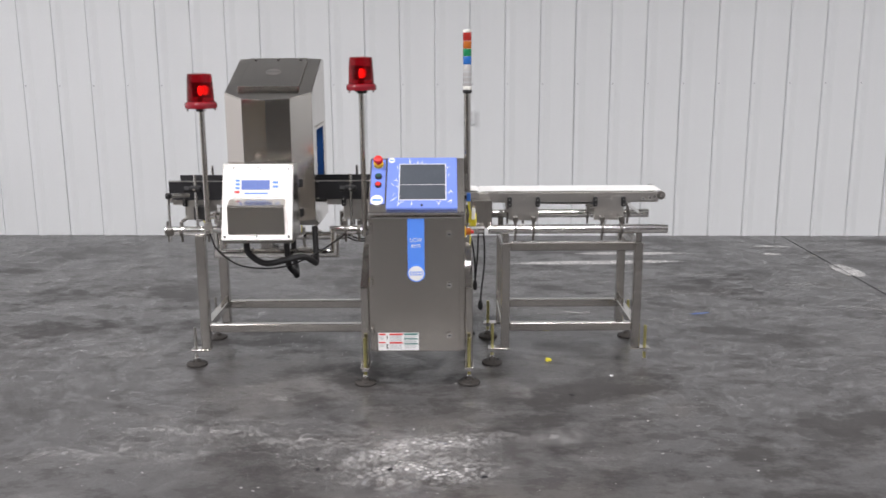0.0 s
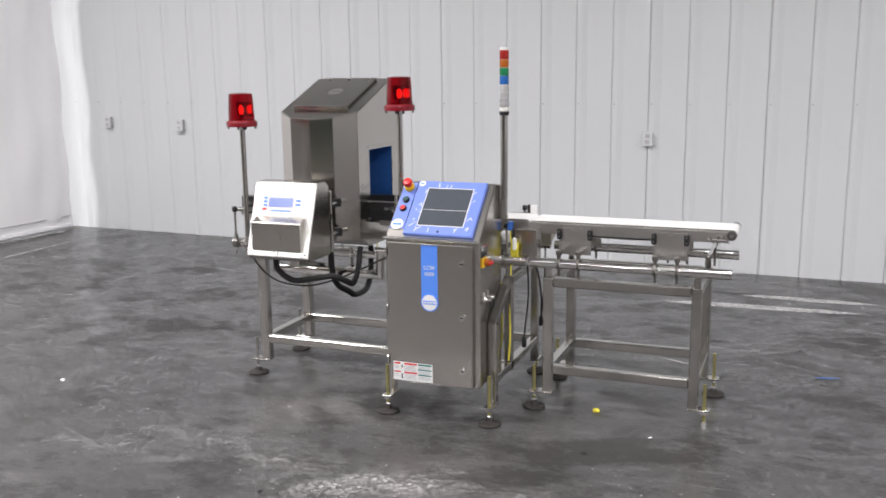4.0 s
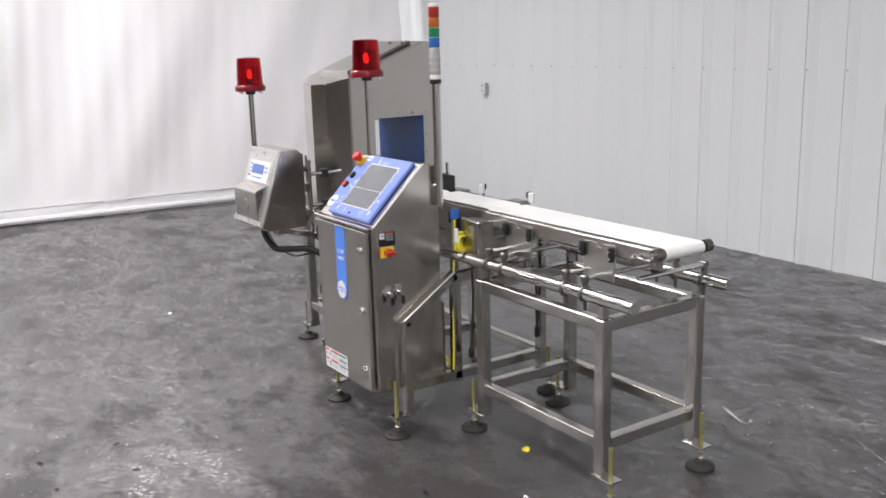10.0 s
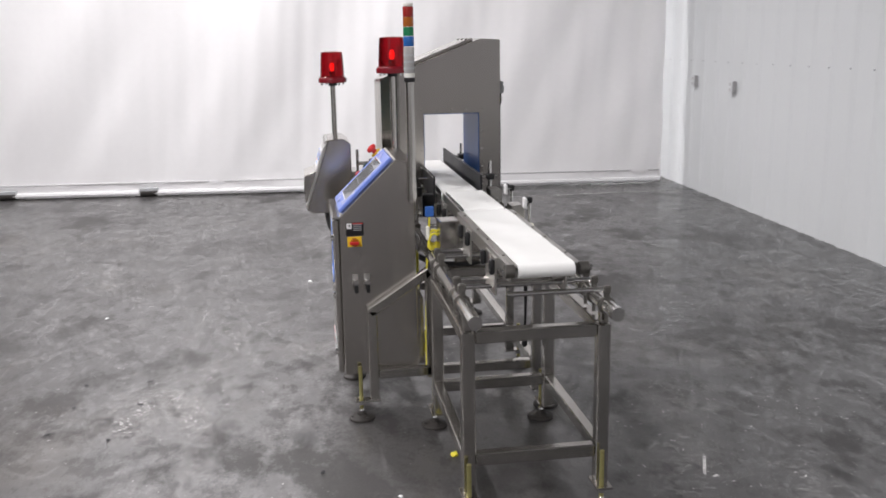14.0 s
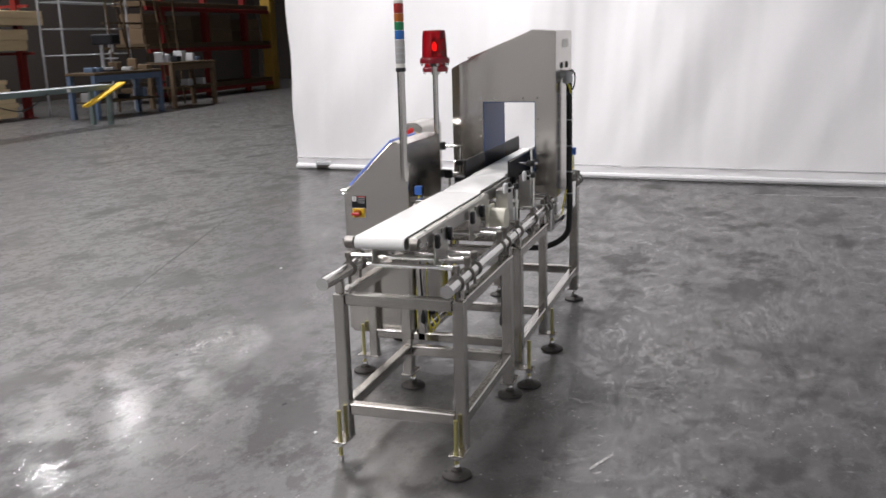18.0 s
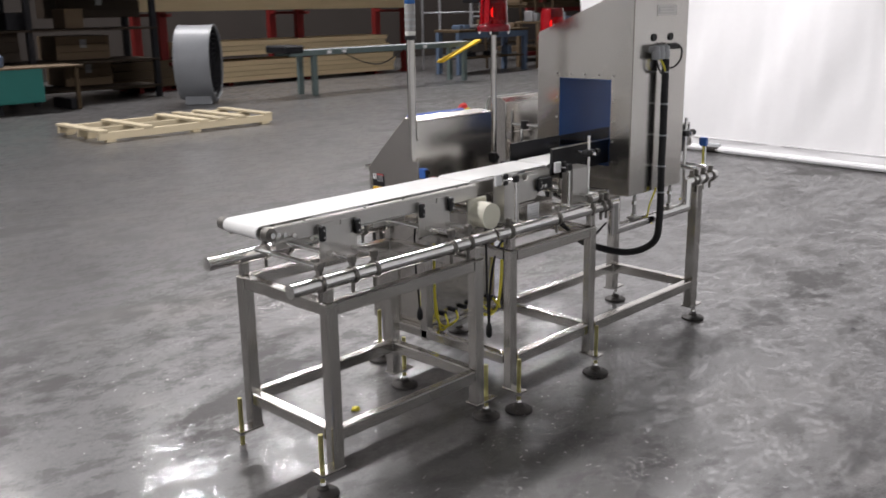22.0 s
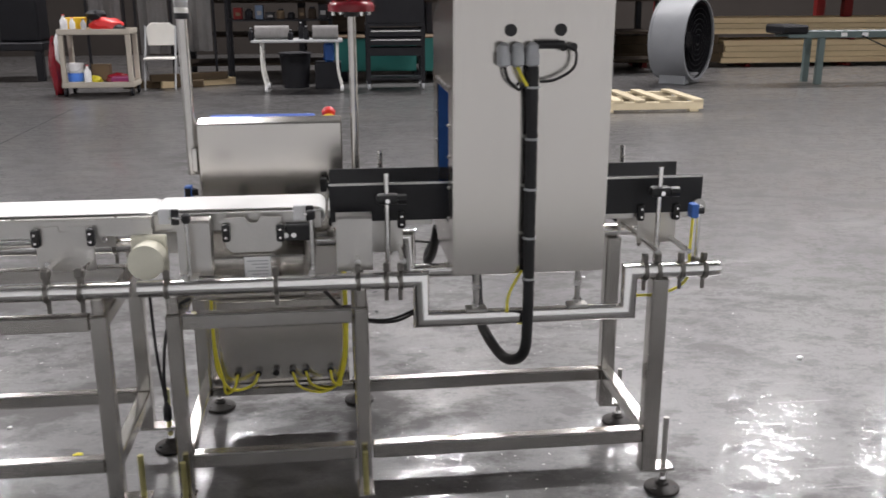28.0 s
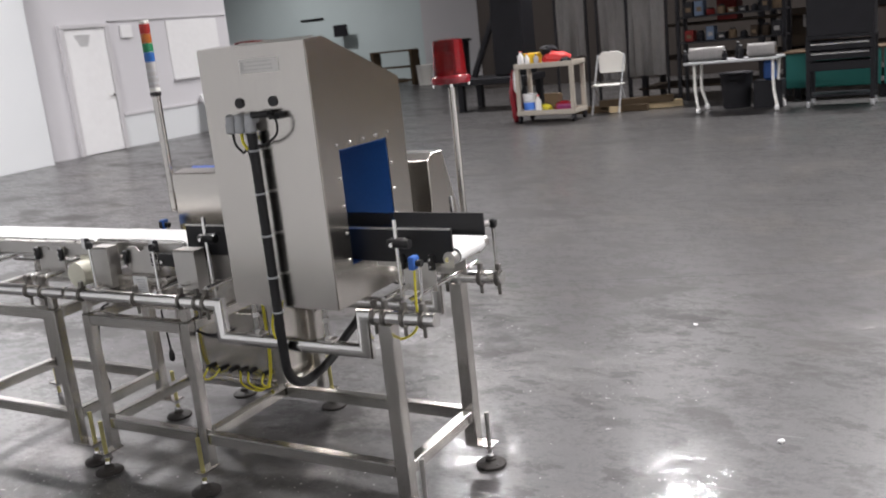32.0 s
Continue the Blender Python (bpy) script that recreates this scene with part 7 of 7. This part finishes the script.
part("brace", tube((6.2, -13.9, 0.62), (5.6, -13.9, 1.9), 0.1), M_DARK, dk_)

# ---- office wall with its door ----
EX = 11.8
dr = thing("door_1", (EX, -9.3, 0), "white painted door with a printed sign", "door", "", "structure")
part("leaf", box((EX - 0.05, -9.76, 0.01), (EX - 0.012, -8.83, 2.28), 0.006), M_WHITE, dr)
for a, b in ((-9.86, -9.765), (-8.825, -8.73)):
    part("frame_post", box((EX - 0.08, a, 0), (EX - 0.002, b, 2.29), 0.006), M_GREYWALL, dr)
part("frame_head", box((EX - 0.08, -9.86, 2.292), (EX - 0.002, -8.73, 2.37), 0.006), M_GREYWALL, dr)
h = part("door_handle", rod((EX - 0.09, -9.7, 1.04), (EX - 0.09, -9.58, 1.04), 0.011, seg=10), M_BRIGHT, dr)
part("rosette", rod((EX - 0.09, -9.7, 1.04), (EX - 0.05, -9.7, 1.04), 0.028, seg=14), M_BRIGHT, h)
for y in (-9.0, -9.5):
    part("door_panel", box((EX - 0.054, y - 0.18, 0.3), (EX - 0.0505, y + 0.18, 0.95), 0.002), M_WHITE, dr)
sg = part("sign", box((EX - 0.053, -9.46, 1.94), (EX - 0.0505, -9.02, 2.19)), M_WHITE, dr, "white sign with dark lines")
for i in range(6):
    part("sign_line", box((EX - 0.0545, -9.42 + 0.018 * i, 2.155 - 0.036 * i), (EX - 0.053, -9.06 - 0.018 * i, 2.168 - 0.036 * i)), M_DARK, sg)
wb = thing("white_board", (EX, -12.1, 1.15), "large plain white board on the office wall", "board")
part("board", box((EX - 0.03, -12.84, 1.18), (EX - 0.002, -11.37, 2.35), 0.005), M_WHITE, wb)
part("board_ledge", box((EX - 0.06, -12.84, 1.15), (EX - 0.002, -11.37, 1.178), 0.004), M_GREYWALL, wb)
nt_ = thing("wall_notice", (EX, -10.3, 2.07), "white notice box fixed high on the office wall", "notice")
part("notice", box((EX - 0.05, -10.44, 2.07), (EX - 0.002, -10.17, 2.31), 0.006), M_WHITE, nt_)
setting("wainscot", box((EX - 0.03, -13.17, 0.0), (EX - 0.001, -9.9, 0.61), 0.004), M_WALL, "pale wainscot along the office wall", "wainscot")
setting("trim", box((EX - 0.05, -13.17, 0.612), (EX - 0.001, -9.9, 0.66), 0.006), M_GREYWALL, "grey cap rail of the wainscot", "trim")
setting("trim_upper", box((EX - 0.03, -13.17, 2.39), (EX - 0.001, -9.9, 2.42), 0.004), M_GREYWALL, "thin grey rail high on the office wall", "trim")
setting("wall_pier", box((11.38, -7.85, 0), (EX - 0.002, -3.6, HALL_H - 0.01), 0.01), M_WALL, "white wall pier beside the office door", "wall")
lp = thing("leaning_panel", (11.28, -13.45, 0), "framed white decorative panel leaning against the wall", "panel")
LPM = Matrix.Translation((11.28, -13.45, 0.0)) @ Matrix.Rotation(radians(-90), 4, "Z") @ Matrix.Rotation(radians(62), 4, "X") @ Matrix.Diagonal((0.74, 0.9, 1, 1))
part("board", box((-2.0, 0.02, -0.02), (2.0, 1.0, 0.0), 0.003, LPM), M_WHITE, lp)
for lo, hi in (((-2.05, 0.0, -0.03), (2.05, 0.06, 0.03)), ((-2.05, 0.94, -0.03), (2.05, 1.0, 0.03)), ((-2.05, 0.06, -0.03), (-1.85, 0.94, 0.03)), ((1.85, 0.06, -0.03), (2.05, 0.94, 0.03))):
    part("frame_bar", box(lo, hi, 0.004, LPM), M_WHITE, lp)
for lo, hi in (((-1.85, 0.48, 0), (1.85, 0.51, 0.012)), ((-0.02, 0.06, 0), (0.02, 0.94, 0.012)), ((-1.85, 0.88, 0), (1.85, 0.93, 0.012)), ((-1.5, 0.3, 0), (-0.7, 0.33, 0.012)), ((0.7, 0.3, 0), (1.5, 0.33, 0.012)), ((-1.5, 0.68, 0), (-0.7, 0.71, 0.012)), ((0.7, 0.68, 0), (1.5, 0.71, 0.012)), ((-1.53, 0.06, 0), (-1.48, 0.94, 0.012)), ((1.48, 0.06, 0), (1.53, 0.94, 0.012))):
    part("inlay", box(lo, hi, 0, LPM), M_DARK, lp)
bm = hose([LPM @ Vector((0.72 * math.cos(a), 0.5 + 0.4 * math.sin(a), 0.006)) for a in (2 * math.pi * k / 24 for k in range(25))], 0.012, 6, 1)
part("inlay", bm, M_DARK, lp)
# Side bay: desk, chair, monitor and heaps along the green wall, laid out and then drawn in towards the hall.
BAY_FROM = set(scene.objects)
t = thing("office_desk", (22.0, -27.6, 0), "grey desk piled with papers by the green wall", "desk")
part("desktop", box((21.1, -28.0, 0.74), (23.1, -27.2, 0.78), 0.006), M_GREYPL, t)
for x in (21.2, 23.0):
    part("desk_side", box((x - 0.03, -27.95, 0), (x + 0.03, -27.25, 0.74), 0.004), M_DARK, t)
for i in range(9):
    r = random.Random(700 + i)
    x, w, h = 21.25 + i * 0.21, r.uniform(0.08, 0.16), r.uniform(0.15, 0.85)
    t = thing("desk_clutter", (x, -27.6, 0.78), "files and boxes heaped on the desk", "clutter", "clutter on the far desk")
    mt = r.choice((M_DARK, M_GREYPL, M_TAN, M_CART, M_PURPLE))
    part("lower_box", box((x - w, -27.8, 0.78), (x + w, -27.4, 0.78 + h * 0.55), 0.01), mt, t)
    part("upper_box", box((x - w * 0.7, -27.75, 0.78 + h * 0.55), (x + w * 0.6, -27.45, 0.78 + h), 0.01), r.choice((M_DARK, M_OLDFILM)), t)
t = thing("office_chair", (20.3, -27.1, 0), "black swivel chair in front of a dark cabinet", "chair")
part("base", rod((20.3, -27.1, 0.0), (20.3, -27.1, 0.07), 0.3, 0.1, 10), M_DARK, t)
part("column", rod((20.3, -27.1, 0.07), (20.3, -27.1, 0.48), 0.035, seg=10), M_DARK, t)
part("seat", box((20.0, -27.4, 0.48), (20.6, -26.85, 0.58), 0.04, seg=2), M_DARK, t)
part("backrest", box((20.45, -27.4, 0.66), (20.85, -27.28, 1.75), 0.05, Matrix.Identity(4), seg=2), M_DARK, t)
t = thing("low_cabinet", (20.1, -27.9, 0), "dark low cabinet by the green wall", "cabinet")
part("carcass", box((19.5, -28.2, 0), (20.7, -27.6, 1.45), 0.01), M_DARK, t)
part("cabinet_top", box((19.47, -28.22, 1.45), (20.73, -27.58, 1.49), 0.004), M_GREYPL, t)
bag("rag_bag", 18.2, -27.5, 0.0, 0.5, 0.3, 0.5, M_DARK, "dark sack heaped by the green wall", 11)
bag("rag_bag", 17.8, -27.2, 0.0, 0.35, 0.25, 0.3, M_SHADOWBOX, "brown sack heaped by the green wall", 12)
for i, (x, w, mt) in enumerate(((18.4, 1.3, M_WOODX), (17.3, 0.9, M_TAN), (16.2, 0.8, M_WOODX), (19.2, 0.8, M_DIMYEL))):
    t = thing("board_pile", (x, -27.0, 0), "short boards lying along the green wall", "boards", "boards along the green wall")
    for k in range(2):
        part("board", box((x - w / 2 + 0.05 * k, -27.2, 0.08 * k), (x + w / 2 - 0.08 * k, -26.9, 0.08 * k + 0.075), 0.005), mt, t)
t = thing("monitor", (19.6, -28.7, 2.0), "dark monitor on a wall arm by the green wall", "monitor")
part("wall_arm", box((19.48, -28.99, 2.22), (19.56, -28.6, 2.3), 0.005), M_DARK, t)
part("screen", box((19.2, -28.6, 2.05), (19.85, -28.52, 2.55), 0.015), M_DARK, t)
t = thing("wall_vent", (21.2, -28.95, 2.9), "dark slot in the green wall", "vent")
part("vent_slot", box((20.6, -28.998, 2.85), (21.75, -28.96, 2.95), 0.006), M_DARK, t)
t = thing("wood_shelf", (15.0, -25.3, 0), "open timber shelf by the far wall", "shelf")
for x in (14.3, 15.9):
    part("side_post", box((x - 0.06, -25.6, 0), (x + 0.06, -25.1, 1.25), 0.006), M_WOODX, t)
for z in (0.15, 0.65, 1.25):
    part("shelf_board", box((14.24, -25.6, z), (15.96, -25.1, z + 0.06), 0.005), M_WOODX, t)
t = thing("trash_bin", (13.2, -25.1, 0), "black bin beside the timber shelf", "bin")
part("bin_body", turned((12.6, -25.1, 0), [(0.5, 0), (0.55, 1.4), (0.65, 1.42), (0.64, 1.5), (0.3, 1.52)], 20), M_DARK, t, "", True)
part("bucket", turned((13.5, -24.7, 0), [(0.28, 0), (0.33, 0.7), (0.34, 0.72), (0.3, 0.7)], 18), M_WHITEPL, t, "white bucket", True)
for ob in set(scene.objects) - BAY_FROM:
    if ob.parent is None:
        ob.location = (-1.2 + (ob.location.x + 1.2) * 0.92, 2.9 + (ob.location.y - 2.9) * 0.92, ob.location.z * 0.85)
        ob.scale = (0.92, 0.92, 0.85)
